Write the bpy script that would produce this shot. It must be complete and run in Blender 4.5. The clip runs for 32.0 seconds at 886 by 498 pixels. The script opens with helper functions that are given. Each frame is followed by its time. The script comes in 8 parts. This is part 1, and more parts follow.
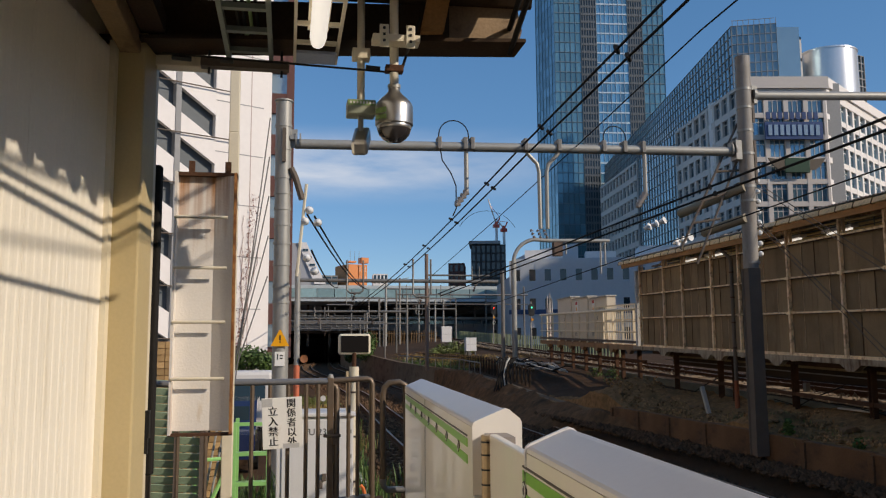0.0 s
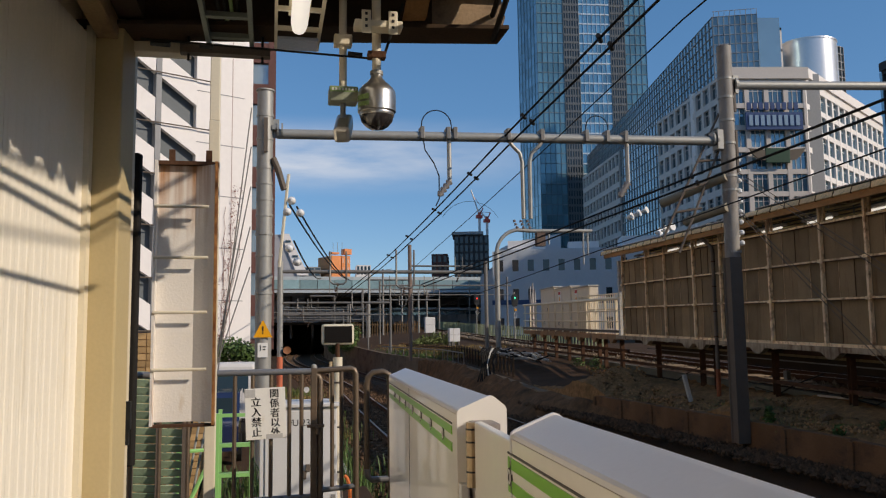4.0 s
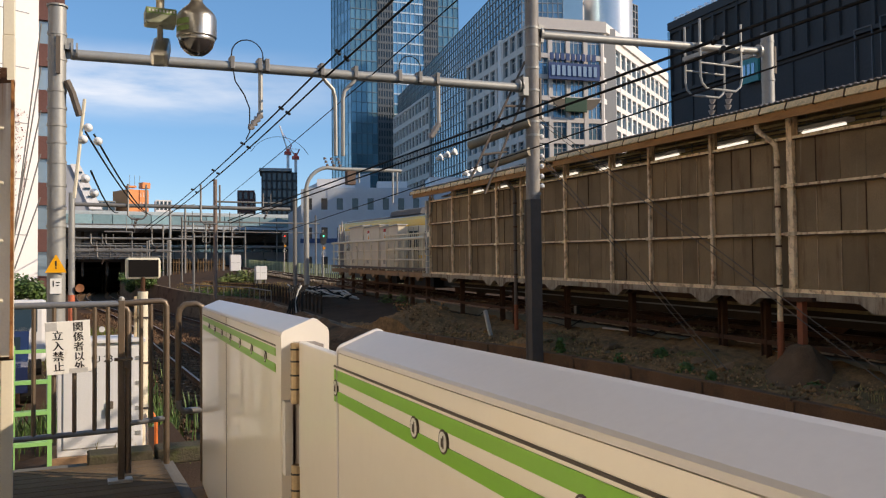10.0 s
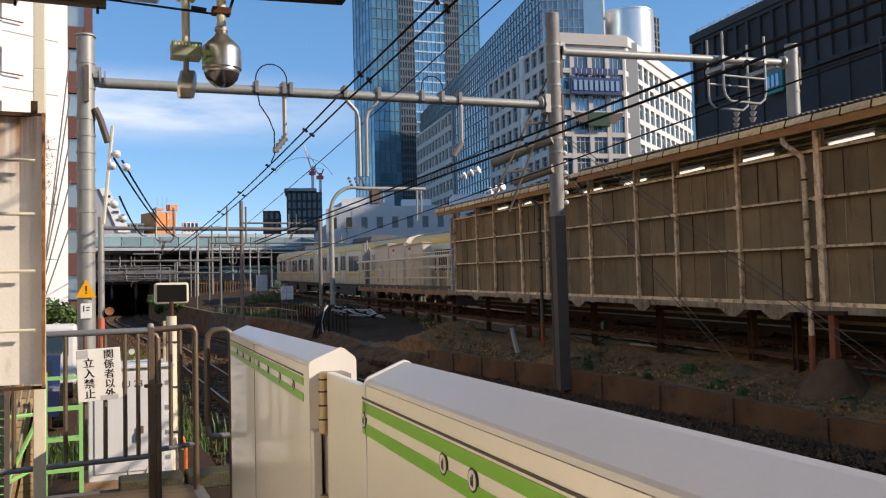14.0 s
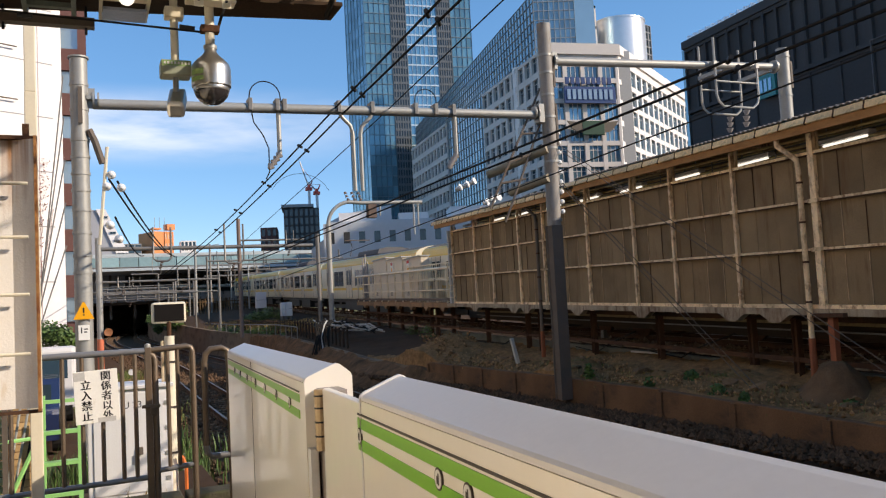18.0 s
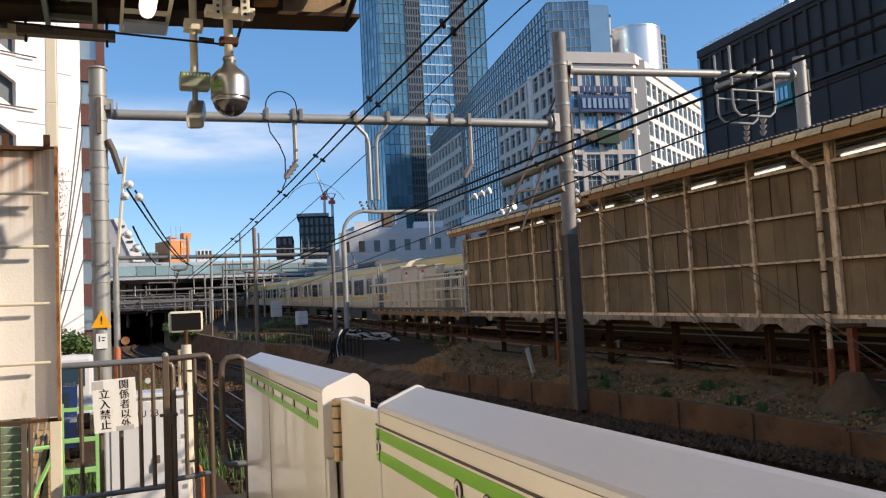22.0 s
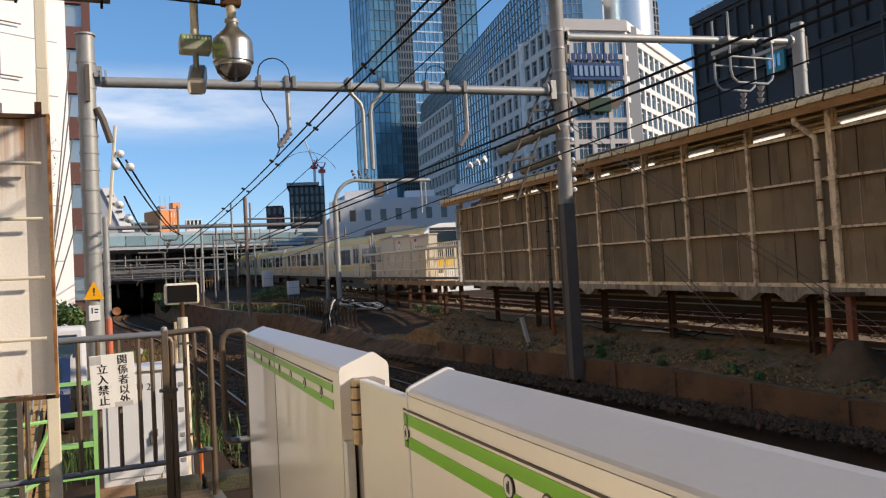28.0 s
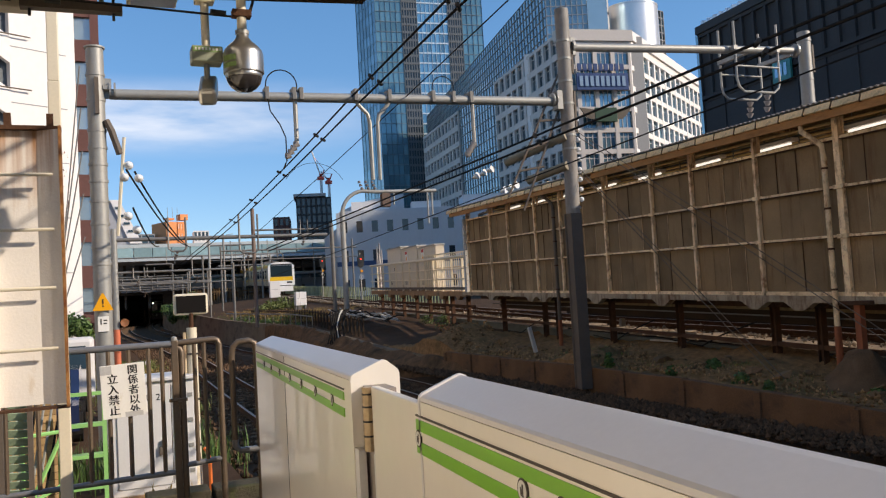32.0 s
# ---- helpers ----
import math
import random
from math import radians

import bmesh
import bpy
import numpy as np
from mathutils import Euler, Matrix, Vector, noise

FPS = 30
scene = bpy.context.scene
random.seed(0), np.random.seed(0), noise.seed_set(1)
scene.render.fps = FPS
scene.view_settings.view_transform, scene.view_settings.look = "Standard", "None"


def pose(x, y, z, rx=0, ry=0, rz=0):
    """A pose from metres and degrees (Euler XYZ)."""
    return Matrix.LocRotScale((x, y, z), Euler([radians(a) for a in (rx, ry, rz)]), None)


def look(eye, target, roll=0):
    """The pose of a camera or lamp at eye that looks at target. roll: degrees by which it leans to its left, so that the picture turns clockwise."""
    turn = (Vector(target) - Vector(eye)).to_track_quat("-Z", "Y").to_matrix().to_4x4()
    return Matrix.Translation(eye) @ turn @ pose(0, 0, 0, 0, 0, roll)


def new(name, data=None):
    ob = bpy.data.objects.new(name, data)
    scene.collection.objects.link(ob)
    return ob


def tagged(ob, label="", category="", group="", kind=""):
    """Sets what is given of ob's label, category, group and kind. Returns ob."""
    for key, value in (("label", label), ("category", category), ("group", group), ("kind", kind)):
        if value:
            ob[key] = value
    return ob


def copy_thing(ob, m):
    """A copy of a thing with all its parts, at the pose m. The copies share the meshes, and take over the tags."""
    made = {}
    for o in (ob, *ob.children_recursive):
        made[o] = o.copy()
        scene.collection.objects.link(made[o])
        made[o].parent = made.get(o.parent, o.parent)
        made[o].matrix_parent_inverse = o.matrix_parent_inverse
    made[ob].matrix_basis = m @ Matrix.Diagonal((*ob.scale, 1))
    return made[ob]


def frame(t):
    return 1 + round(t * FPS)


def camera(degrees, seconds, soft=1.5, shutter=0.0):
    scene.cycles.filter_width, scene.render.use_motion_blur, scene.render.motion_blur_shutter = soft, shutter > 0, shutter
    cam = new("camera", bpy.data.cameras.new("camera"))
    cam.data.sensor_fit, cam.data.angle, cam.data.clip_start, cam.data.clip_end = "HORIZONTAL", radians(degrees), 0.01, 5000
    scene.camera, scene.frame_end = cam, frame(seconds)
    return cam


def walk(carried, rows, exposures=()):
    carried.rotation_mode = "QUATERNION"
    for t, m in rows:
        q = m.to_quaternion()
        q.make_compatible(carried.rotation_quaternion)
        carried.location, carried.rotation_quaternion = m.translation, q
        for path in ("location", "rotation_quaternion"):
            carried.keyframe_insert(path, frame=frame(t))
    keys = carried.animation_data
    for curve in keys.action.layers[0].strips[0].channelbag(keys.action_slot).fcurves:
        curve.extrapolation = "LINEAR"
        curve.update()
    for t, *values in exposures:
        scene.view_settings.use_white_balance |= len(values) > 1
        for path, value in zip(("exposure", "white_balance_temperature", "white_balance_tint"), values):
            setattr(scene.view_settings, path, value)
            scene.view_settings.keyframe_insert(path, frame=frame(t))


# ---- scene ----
cam = camera(55.7, 32.0, 1.2)
PATH = [
    (0, (-0.681, 0.367, 1.546), (-0.318, 2.32, 1.782), -0.4),
    (0.5, (-0.681, 0.367, 1.546), (-0.315, 2.319, 1.782), -0.4),
    (1, (-0.678, 0.384, 1.538), (-0.307, 2.335, 1.775), -0.5),
    (1.5, (-0.671, 0.387, 1.54), (-0.295, 2.337, 1.775), -0.5),
    (2, (-0.668, 0.408, 1.539), (-0.29, 2.359, 1.771), -0.5),
    (2.5, (-0.666, 0.395, 1.54), (-0.287, 2.346, 1.767), -0.6),
    (3, (-0.671, 0.393, 1.544), (-0.289, 2.344, 1.764), -0.6),
    (3.5, (-0.679, 0.389, 1.537), (-0.284, 2.337, 1.754), -0.7),
    (5.5, (-0.672, 0.411, 1.529), (-0.224, 2.351, 1.718), -0.8),
    (6, (-0.665, 0.39, 1.517), (-0.112, 2.305, 1.691), -0.6),
    (6.5, (-0.724, 0.47, 1.515), (0.072, 2.296, 1.695), -0.1),
    (7, (-0.759, 0.493, 1.492), (0.325, 2.161, 1.69), 0.1),
    (7.5, (-0.767, 0.489, 1.506), (0.578, 1.955, 1.712), -0.3),
    (8, (-0.724, 0.485, 1.51), (0.801, 1.763, 1.715), -0.4),
    (8.5, (-0.68, 0.531, 1.524), (0.866, 1.789, 1.695), -0.2),
    (9, (-0.738, 0.477, 1.513), (0.624, 1.938, 1.622), -0.4),
    (9.5, (-0.681, 0.444, 1.542), (0.328, 2.169, 1.615), -0.8),
    (10, (-0.778, 0.263, 1.486), (0.057, 2.079, 1.55), -0.6),
    (10.5, (-0.763, 0.264, 1.486), (0.008, 2.109, 1.541), -0.6),
    (11, (-0.759, 0.272, 1.502), (0.0, 2.122, 1.552), -0.6),
    (11.5, (-0.76, 0.276, 1.521), (0.003, 2.124, 1.578), -0.8),
    (12, (-0.759, 0.263, 1.53), (0.016, 2.106, 1.593), -1.1),
    (12.5, (-0.741, 0.251, 1.512), (0.041, 2.091, 1.585), -1.3),
    (13, (-0.765, 0.265, 1.518), (0.015, 2.105, 1.601), -1.3),
    (13.5, (-0.779, 0.273, 1.52), (0.003, 2.112, 1.615), -1.4),
    (14, (-0.781, 0.259, 1.526), (0.0, 2.098, 1.631), -1.5),
    (14.5, (-0.764, 0.271, 1.526), (0.011, 2.111, 1.639), -1.6),
    (15, (-0.77, 0.279, 1.519), (0.01, 2.117, 1.641), -1.7),
    (15.5, (-0.77, 0.282, 1.528), (0.031, 2.11, 1.654), -1.9),
    (17.5, (-0.76, 0.28, 1.516), (0.04, 2.108, 1.647), -2.9),
    (18, (-0.758, 0.267, 1.526), (0.027, 2.102, 1.66), -3.0),
    (18.5, (-0.78, 0.254, 1.519), (-0.013, 2.096, 1.658), -3.0),
    (19, (-0.765, 0.273, 1.538), (-0.008, 2.119, 1.678), -3.0),
    (19.5, (-0.775, 0.254, 1.518), (-0.024, 2.102, 1.661), -3.0),
    (20, (-0.775, 0.27, 1.527), (-0.026, 2.119, 1.672), -3.1),
    (20.5, (-0.771, 0.268, 1.522), (-0.022, 2.116, 1.672), -3.0),
    (21, (-0.765, 0.277, 1.529), (-0.012, 2.124, 1.681), -3.0),
    (21.5, (-0.772, 0.275, 1.535), (-0.017, 2.121, 1.69), -3.0),
    (22, (-0.77, 0.263, 1.532), (-0.017, 2.11, 1.689), -2.9),
    (22.5, (-0.778, 0.269, 1.534), (-0.023, 2.114, 1.693), -2.9),
    (23, (-0.771, 0.264, 1.536), (-0.017, 2.109, 1.695), -3.0),
    (23.5, (-0.77, 0.273, 1.536), (0.0, 2.113, 1.69), -3.2),
    (24, (-0.782, 0.308, 1.543), (0.044, 2.124, 1.685), -3.7),
    (24.5, (-0.799, 0.407, 1.536), (0.05, 2.213, 1.669), -3.9),
    (25, (-0.809, 0.451, 1.539), (0.005, 2.274, 1.662), -3.8),
    (25.5, (-0.84, 0.422, 1.55), (-0.062, 2.261, 1.663), -3.5),
    (27.5, (-0.81, 0.437, 1.566), (-0.036, 2.28, 1.65), -3.2),
    (28, (-0.813, 0.45, 1.562), (-0.041, 2.293, 1.644), -3.1),
    (28.5, (-0.822, 0.427, 1.548), (-0.053, 2.271, 1.63), -3.1),
    (29, (-0.842, 0.403, 1.553), (-0.076, 2.249, 1.638), -3.1),
    (29.5, (-0.844, 0.417, 1.557), (-0.079, 2.263, 1.644), -3.0),
    (30, (-0.83, 0.427, 1.542), (-0.067, 2.273, 1.635), -3.1),
    (30.5, (-0.826, 0.408, 1.545), (-0.062, 2.254, 1.639), -3.1),
    (31, (-0.808, 0.443, 1.56), (-0.042, 2.288, 1.656), -3.1),
    (31.5, (-0.816, 0.439, 1.565), (-0.055, 2.286, 1.666), -3.4),
    (32, (-0.832, 0.44, 1.552), (-0.074, 2.287, 1.66), -3.3),
]
walk(cam, [(t, look(eye, aim, roll)) for t, eye, aim, roll in PATH],
     exposures=[(0, -0.32, 7200, 14), (5.5, -0.34, 7200, 14), (6.0, -0.23, 7250, 14), (6.5, 0.12, 7300, 14), (7.0, 0.42, 7600, 14), (7.5, 0.82, 8500, 17), (8.3, 1.3, 9200, 18), (9.0, 1.02, 8700, 17), (10.0, 0.19, 7700, 15), (11, 0.3, 7700, 15), (12, 0.22, 7400, 15), (13, 0.32, 7400, 15), (14, 0.24, 7300, 15), (18, 0.32, 7350, 15), (19, 0.25, 7300, 15), (22, 0.28, 7300, 15), (23, 0.22, 7300, 15), (24, 0.22, 7300, 15), (25, 0.45, 7500, 15), (28, 0.16, 7300, 15), (32, 0.16, 7300, 15)])

# ---- light ----
SUN_AZ, SUN_EL = 126.0, 27.0
world = bpy.data.worlds.new("sky")
scene.world = world
world.use_nodes = True
wn = world.node_tree.nodes
sky = wn.new("ShaderNodeTexSky")
sky.sky_type, sky.sun_disc = "NISHITA", False
sky.sun_elevation, sky.sun_rotation = radians(SUN_EL), radians(SUN_AZ)
sky.air_density, sky.dust_density, sky.ozone_density = 0.8, 0.3, 3.0
wn["Background"].inputs["Strength"].default_value = 0.175
wl = world.node_tree.links
tone = wn.new("ShaderNodeHueSaturation")
tone.inputs["Saturation"].default_value, tone.inputs["Hue"].default_value = 1.15, 0.500
wl.new(sky.outputs["Color"], tone.inputs["Color"])
# an even blue haze, and one thin streak of high cloud low in the north
haze = wn.new("ShaderNodeMix")
haze.data_type = "RGBA"
haze.inputs["Factor"].default_value, haze.inputs["B"].default_value = 0.34, (0.45, 1.85, 4.0, 1)
aim, split = wn.new("ShaderNodeTexCoord"), wn.new("ShaderNodeSeparateXYZ")
wl.new(aim.outputs["Generated"], split.inputs["Vector"])


def sky_bump(axis, middle, width):
    """One at the middle of an axis of the direction, falling to nothing at the width."""
    off, size, fall = wn.new("ShaderNodeMath"), wn.new("ShaderNodeMath"), wn.new("ShaderNodeMapRange")
    off.operation, size.operation = "SUBTRACT", "ABSOLUTE"
    off.inputs[1].default_value = middle
    wl.new(split.outputs[axis], off.inputs[0])
    wl.new(off.outputs[0], size.inputs[0])
    fall.interpolation_type = "SMOOTHSTEP"
    fall.inputs["From Max"].default_value, fall.inputs["To Min"].default_value, fall.inputs["To Max"].default_value = width, 1.0, 0.0
    wl.new(size.outputs[0], fall.inputs["Value"])
    return fall.outputs["Result"]


stretch = wn.new("ShaderNodeMapping")
stretch.inputs["Scale"].default_value = (5.0, 5.0, 26.0)
stretch.inputs["Rotation"].default_value = (0.0, radians(6), 0.0)
veil, veil_ramp, veil_mix = wn.new("ShaderNodeTexNoise"), wn.new("ShaderNodeMapRange"), wn.new("ShaderNodeMix")
veil.inputs["Scale"].default_value, veil.inputs["Detail"].default_value, veil.inputs["Roughness"].default_value = 1.3, 6, 0.55
veil_ramp.inputs["From Min"].default_value, veil_ramp.inputs["From Max"].default_value, veil_ramp.inputs["To Max"].default_value = 0.24, 0.62, 0.8
veil_mix.data_type = "RGBA"
veil_mix.inputs["B"].default_value = (5.0, 5.5, 6.2, 1)
wl.new(aim.outputs["Generated"], stretch.inputs["Vector"])
wl.new(stretch.outputs["Vector"], veil.inputs["Vector"])
wl.new(veil.outputs["Fac"], veil_ramp.inputs["Value"])
amount = veil_ramp.outputs["Result"]
for b_ in (sky_bump("Z", 0.215, 0.05), sky_bump("X", 0.03, 0.36)):
    times = wn.new("ShaderNodeMath")
    times.operation = "MULTIPLY"
    wl.new(amount, times.inputs[0])
    wl.new(b_, times.inputs[1])
    amount = times.outputs[0]
north = wn.new("ShaderNodeMath")
north.operation = "GREATER_THAN"
north.inputs[1].default_value = 0.0
wl.new(split.outputs["Y"], north.inputs[0])
last_mul = wn.new("ShaderNodeMath")
last_mul.operation = "MULTIPLY"
wl.new(amount, last_mul.inputs[0])
wl.new(north.outputs[0], last_mul.inputs[1])
wl.new(tone.outputs["Color"], haze.inputs["A"])
wl.new(haze.outputs["Result"], veil_mix.inputs["A"])
wl.new(last_mul.outputs[0], veil_mix.inputs["Factor"])
wl.new(veil_mix.outputs["Result"], wn["Background"].inputs["Color"])
sun_data = bpy.data.lights.new("sun", "SUN")
sun_data.energy, sun_data.angle, sun_data.color = 3.95, radians(0.45), (1.0, 0.93, 0.82)
sun = new("sun", sun_data)
sd = Vector((math.sin(radians(SUN_AZ)) * math.cos(radians(SUN_EL)), math.cos(radians(SUN_AZ)) * math.cos(radians(SUN_EL)), math.sin(radians(SUN_EL))))
sun.matrix_world = look(sd * 200, (0, 0, 0))


# ---- materials ----
def mat(name, base, rough=0.6, metal=0.0, vary=0.12, scale=3.0, fine=60.0, bump=0.15, stain=None, stain_amount=0.0, stain_scale=(2, 2, 2), streak=None, streak_amount=0.2, streak_scale=(2, 2, 2), per_object=0.0, coat=0.0, emit=None, power=0.0, per_island=0.0):
    """A worn surface: two scales of noise on the colour, relief, and optional stains of a second colour."""
    m = bpy.data.materials.new(name)
    m.use_nodes = True
    nt = m.node_tree
    n, l = nt.nodes, nt.links
    b = n["Principled BSDF"]
    tc = n.new("ShaderNodeTexCoord")
    big, small = n.new("ShaderNodeTexNoise"), n.new("ShaderNodeTexNoise")
    big.inputs["Scale"].default_value, small.inputs["Scale"].default_value = scale, fine
    big.inputs["Detail"].default_value, small.inputs["Detail"].default_value = 5, 3
    l.new(tc.outputs["Object"], big.inputs["Vector"])
    l.new(tc.outputs["Object"], small.inputs["Vector"])
    add = n.new("ShaderNodeMath")
    add.operation = "ADD"
    l.new(big.outputs["Fac"], add.inputs[0])
    l.new(small.outputs["Fac"], add.inputs[1])
    ramp = n.new("ShaderNodeMapRange")
    ramp.inputs["From Min"].default_value, ramp.inputs["From Max"].default_value = 0.6, 1.4
    ramp.inputs["To Min"].default_value, ramp.inputs["To Max"].default_value = 1 - vary, 1 + vary
    l.new(add.outputs[0], ramp.inputs["Value"])
    last = ramp.outputs["Result"]
    if per_object or per_island:
        src = n.new("ShaderNodeObjectInfo").outputs["Random"] if per_object else n.new("ShaderNodeNewGeometry").outputs["Random Per Island"]
        amount = per_object or per_island
        pr = n.new("ShaderNodeMapRange")
        pr.inputs["To Min"].default_value, pr.inputs["To Max"].default_value = 1 - amount, 1 + amount
        l.new(src, pr.inputs["Value"])
        mul = n.new("ShaderNodeMath")
        mul.operation = "MULTIPLY"
        l.new(last, mul.inputs[0])
        l.new(pr.outputs["Result"], mul.inputs[1])
        last = mul.outputs[0]
    hsv = n.new("ShaderNodeHueSaturation")
    hsv.inputs["Color"].default_value = (*base, 1)
    l.new(last, hsv.inputs["Value"])
    colour = hsv.outputs["Color"]
    for stain, stain_amount, stain_scale in [(stain, stain_amount, stain_scale)] * bool(stain) + [(streak, streak_amount, streak_scale)] * bool(streak):
        mp = n.new("ShaderNodeMapping")
        mp.inputs["Scale"].default_value = stain_scale
        l.new(tc.outputs["Object"], mp.inputs["Vector"])
        st = n.new("ShaderNodeTexNoise")
        st.inputs["Scale"].default_value, st.inputs["Detail"].default_value, st.inputs["Roughness"].default_value = 1.0, 8, 0.65
        l.new(mp.outputs["Vector"], st.inputs["Vector"])
        sr = n.new("ShaderNodeMapRange")
        sr.inputs["From Min"].default_value, sr.inputs["From Max"].default_value = 0.62 - 0.35 * stain_amount, 0.8 - 0.3 * stain_amount
        sr.inputs["To Max"].default_value = 0.9
        l.new(st.outputs["Fac"], sr.inputs["Value"])
        mix = n.new("ShaderNodeMix")
        mix.data_type = "RGBA"
        l.new(sr.outputs["Result"], mix.inputs["Factor"])
        l.new(colour, mix.inputs["A"])
        mix.inputs["B"].default_value = (*stain, 1)
        colour = mix.outputs["Result"]
    l.new(colour, b.inputs["Base Color"])
    b.inputs["Roughness"].default_value, b.inputs["Metallic"].default_value = rough, metal
    b.inputs["Coat Weight"].default_value = coat
    b.inputs["Specular IOR Level"].default_value = 0.12 if rough >= 0.7 else 0.4
    if bump:
        bp = n.new("ShaderNodeBump")
        bp.inputs["Strength"].default_value, bp.inputs["Distance"].default_value = bump, 0.01
        l.new(small.outputs["Fac"], bp.inputs["Height"])
        l.new(bp.outputs["Normal"], b.inputs["Normal"])
    if emit:
        b.inputs["Emission Color"].default_value, b.inputs["Emission Strength"].default_value = (*emit, 1), power
    return m


CREAM = mat("cream_paint", (0.74, 0.66, 0.50), 0.45, vary=0.05, stain=(0.45, 0.36, 0.22), stain_amount=0.05, stain_scale=(3, 3, 0.6), bump=0.05)
CREAM_WALL = mat("cream_wall_sheet", (0.86, 0.80, 0.68), 0.5, vary=0.04, stain=(0.55, 0.47, 0.33), stain_amount=0.0, stain_scale=(6, 6, 0.5), bump=0.04)
WORN_CREAM = mat("worn_cream_steel", (0.90, 0.67, 0.40), 0.6, vary=0.22, scale=5, stain=(0.24, 0.085, 0.03), stain_amount=0.36, stain_scale=(8, 8, 5), streak=(0.10, 0.04, 0.015), streak_amount=0.25, streak_scale=(9, 3, 3), per_object=0.15)
RUSTY_CREAM = mat("rusted_cream_steel", (0.50, 0.24, 0.09), 0.7, vary=0.35, scale=8, stain=(0.14, 0.045, 0.018), stain_amount=0.5, stain_scale=(14, 14, 14), per_object=0.35)
GIRDER = mat("stained_girder_concrete", (0.40, 0.32, 0.23), 0.9, vary=0.3, scale=3, stain=(0.16, 0.09, 0.05), stain_amount=0.4, stain_scale=(3, 3, 1.2), streak=(0.09, 0.045, 0.025), streak_amount=0.3, streak_scale=(3, 7, 1.0), bump=0.5)
MAST_GREY = mat("weathered_mast_steel", (0.27, 0.25, 0.225), 0.6, vary=0.2, scale=4, stain=(0.16, 0.115, 0.08), stain_amount=0.3, stain_scale=(3, 3, 1.0), bump=0.1)
EAVE = mat("eave_board", (0.82, 0.58, 0.29), 0.5, vary=0.35, scale=6, stain=(0.18, 0.11, 0.06), stain_amount=0.3, stain_scale=(7, 4, 6), per_object=0.15)
RUST = mat("rusty_steel", (0.090, 0.045, 0.026), 0.85, vary=0.35, scale=5, stain=(0.08, 0.045, 0.03), stain_amount=0.4, stain_scale=(4, 4, 4), bump=0.4)
RED_PRIMER = mat("red_primer", (0.30, 0.10, 0.05), 0.7, vary=0.2)
BROWN_PANEL = mat("brown_fibre_panel", (0.245, 0.170, 0.095), 0.75, vary=0.28, scale=1.6, stain=(0.34, 0.26, 0.17), stain_amount=0.08, stain_scale=(3.0, 14.0, 0.5), streak=(0.13, 0.062, 0.03), streak_amount=0.16, streak_scale=(2.0, 4.0, 0.45), per_object=0.22)
# the dark tone also stands for shade around the raised platform
DARK_CONCRETE = mat("dark_brown_concrete", (0.055, 0.037, 0.025), 0.9, vary=0.25, scale=1.2, stain=(0.045, 0.035, 0.027), stain_amount=0.35, stain_scale=(0.8, 0.8, 0.5), bump=0.4)
CUTTING_CONCRETE = mat("old_cutting_concrete", (0.19, 0.14, 0.095), 0.9, vary=0.25, scale=0.8, stain=(0.07, 0.05, 0.035), stain_amount=0.35, stain_scale=(0.6, 0.6, 1.5), bump=0.4)
GALV_DULL = mat("dull_galvanised_steel", (0.19, 0.18, 0.165), 0.5, 0.3, vary=0.15, scale=5)
RAIL_GREY = mat("grey_rail_paint", (0.22, 0.22, 0.225), 0.35, 0.3, vary=0.1)
CONCRETE = mat("weathered_concrete", (0.34, 0.205, 0.115), 0.9, vary=0.2, scale=2, stain=(0.14, 0.11, 0.085), stain_amount=0.35, stain_scale=(1.5, 1.5, 0.8), bump=0.4)
PALE_CONCRETE = mat("pale_concrete", (0.50, 0.48, 0.44), 0.9, vary=0.15, stain=(0.25, 0.23, 0.20), stain_amount=0.2, bump=0.3)
BROWN_CONCRETE = mat("rust_dusted_concrete", (0.175, 0.095, 0.05), 0.9, vary=0.4, scale=1.6, stain=(0.07, 0.045, 0.032), stain_amount=0.35, stain_scale=(1.2, 1.2, 2.5), bump=0.4)
GREEN_CONCRETE = mat("sooty_back_concrete", (0.15, 0.15, 0.125), 0.9, vary=0.15, bump=0.3)
GALV = mat("galvanised_steel", (0.34, 0.335, 0.31), 0.5, 0.3, vary=0.12, scale=8, stain=(0.26, 0.255, 0.24), stain_amount=0.25, bump=0.08)
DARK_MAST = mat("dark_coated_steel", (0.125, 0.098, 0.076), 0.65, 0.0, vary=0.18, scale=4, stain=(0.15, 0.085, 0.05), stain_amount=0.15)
CABIN_GLASS = mat("pale_greenish_glass", (0.36, 0.40, 0.33), 0.25, 0.2, vary=0.25, scale=0.3, fine=1.5, bump=0.0, per_object=0.35)
STAINLESS = mat("brushed_steel", (0.60, 0.58, 0.54), 0.3, 0.9, vary=0.06, bump=0.03)
WORN_BAR = mat("worn_steel_bar", (0.165, 0.122, 0.086), 0.4, 0.4, vary=0.15, stain=(0.20, 0.13, 0.08), stain_amount=0.25)
DECK_CREAM = mat("warm_cream_rail", (0.82, 0.70, 0.50), 0.5, vary=0.06, stain=(0.4, 0.25, 0.12), stain_amount=0.12, stain_scale=(4, 4, 2))
STORE_GLASS = mat("store_window_glass", (0.15, 0.26, 0.32), 0.14, 0.55, vary=0.06, scale=0.06, fine=0.6, bump=0.0, per_object=0.35)
DOOR_WHITE = mat("door_enamel", (0.90, 0.84, 0.75), 0.28, vary=0.02, fine=20, bump=0.02, coat=0.3)
DOOR_TOP = mat("door_top_enamel", (0.72, 0.69, 0.68), 0.35, vary=0.03, bump=0.02)
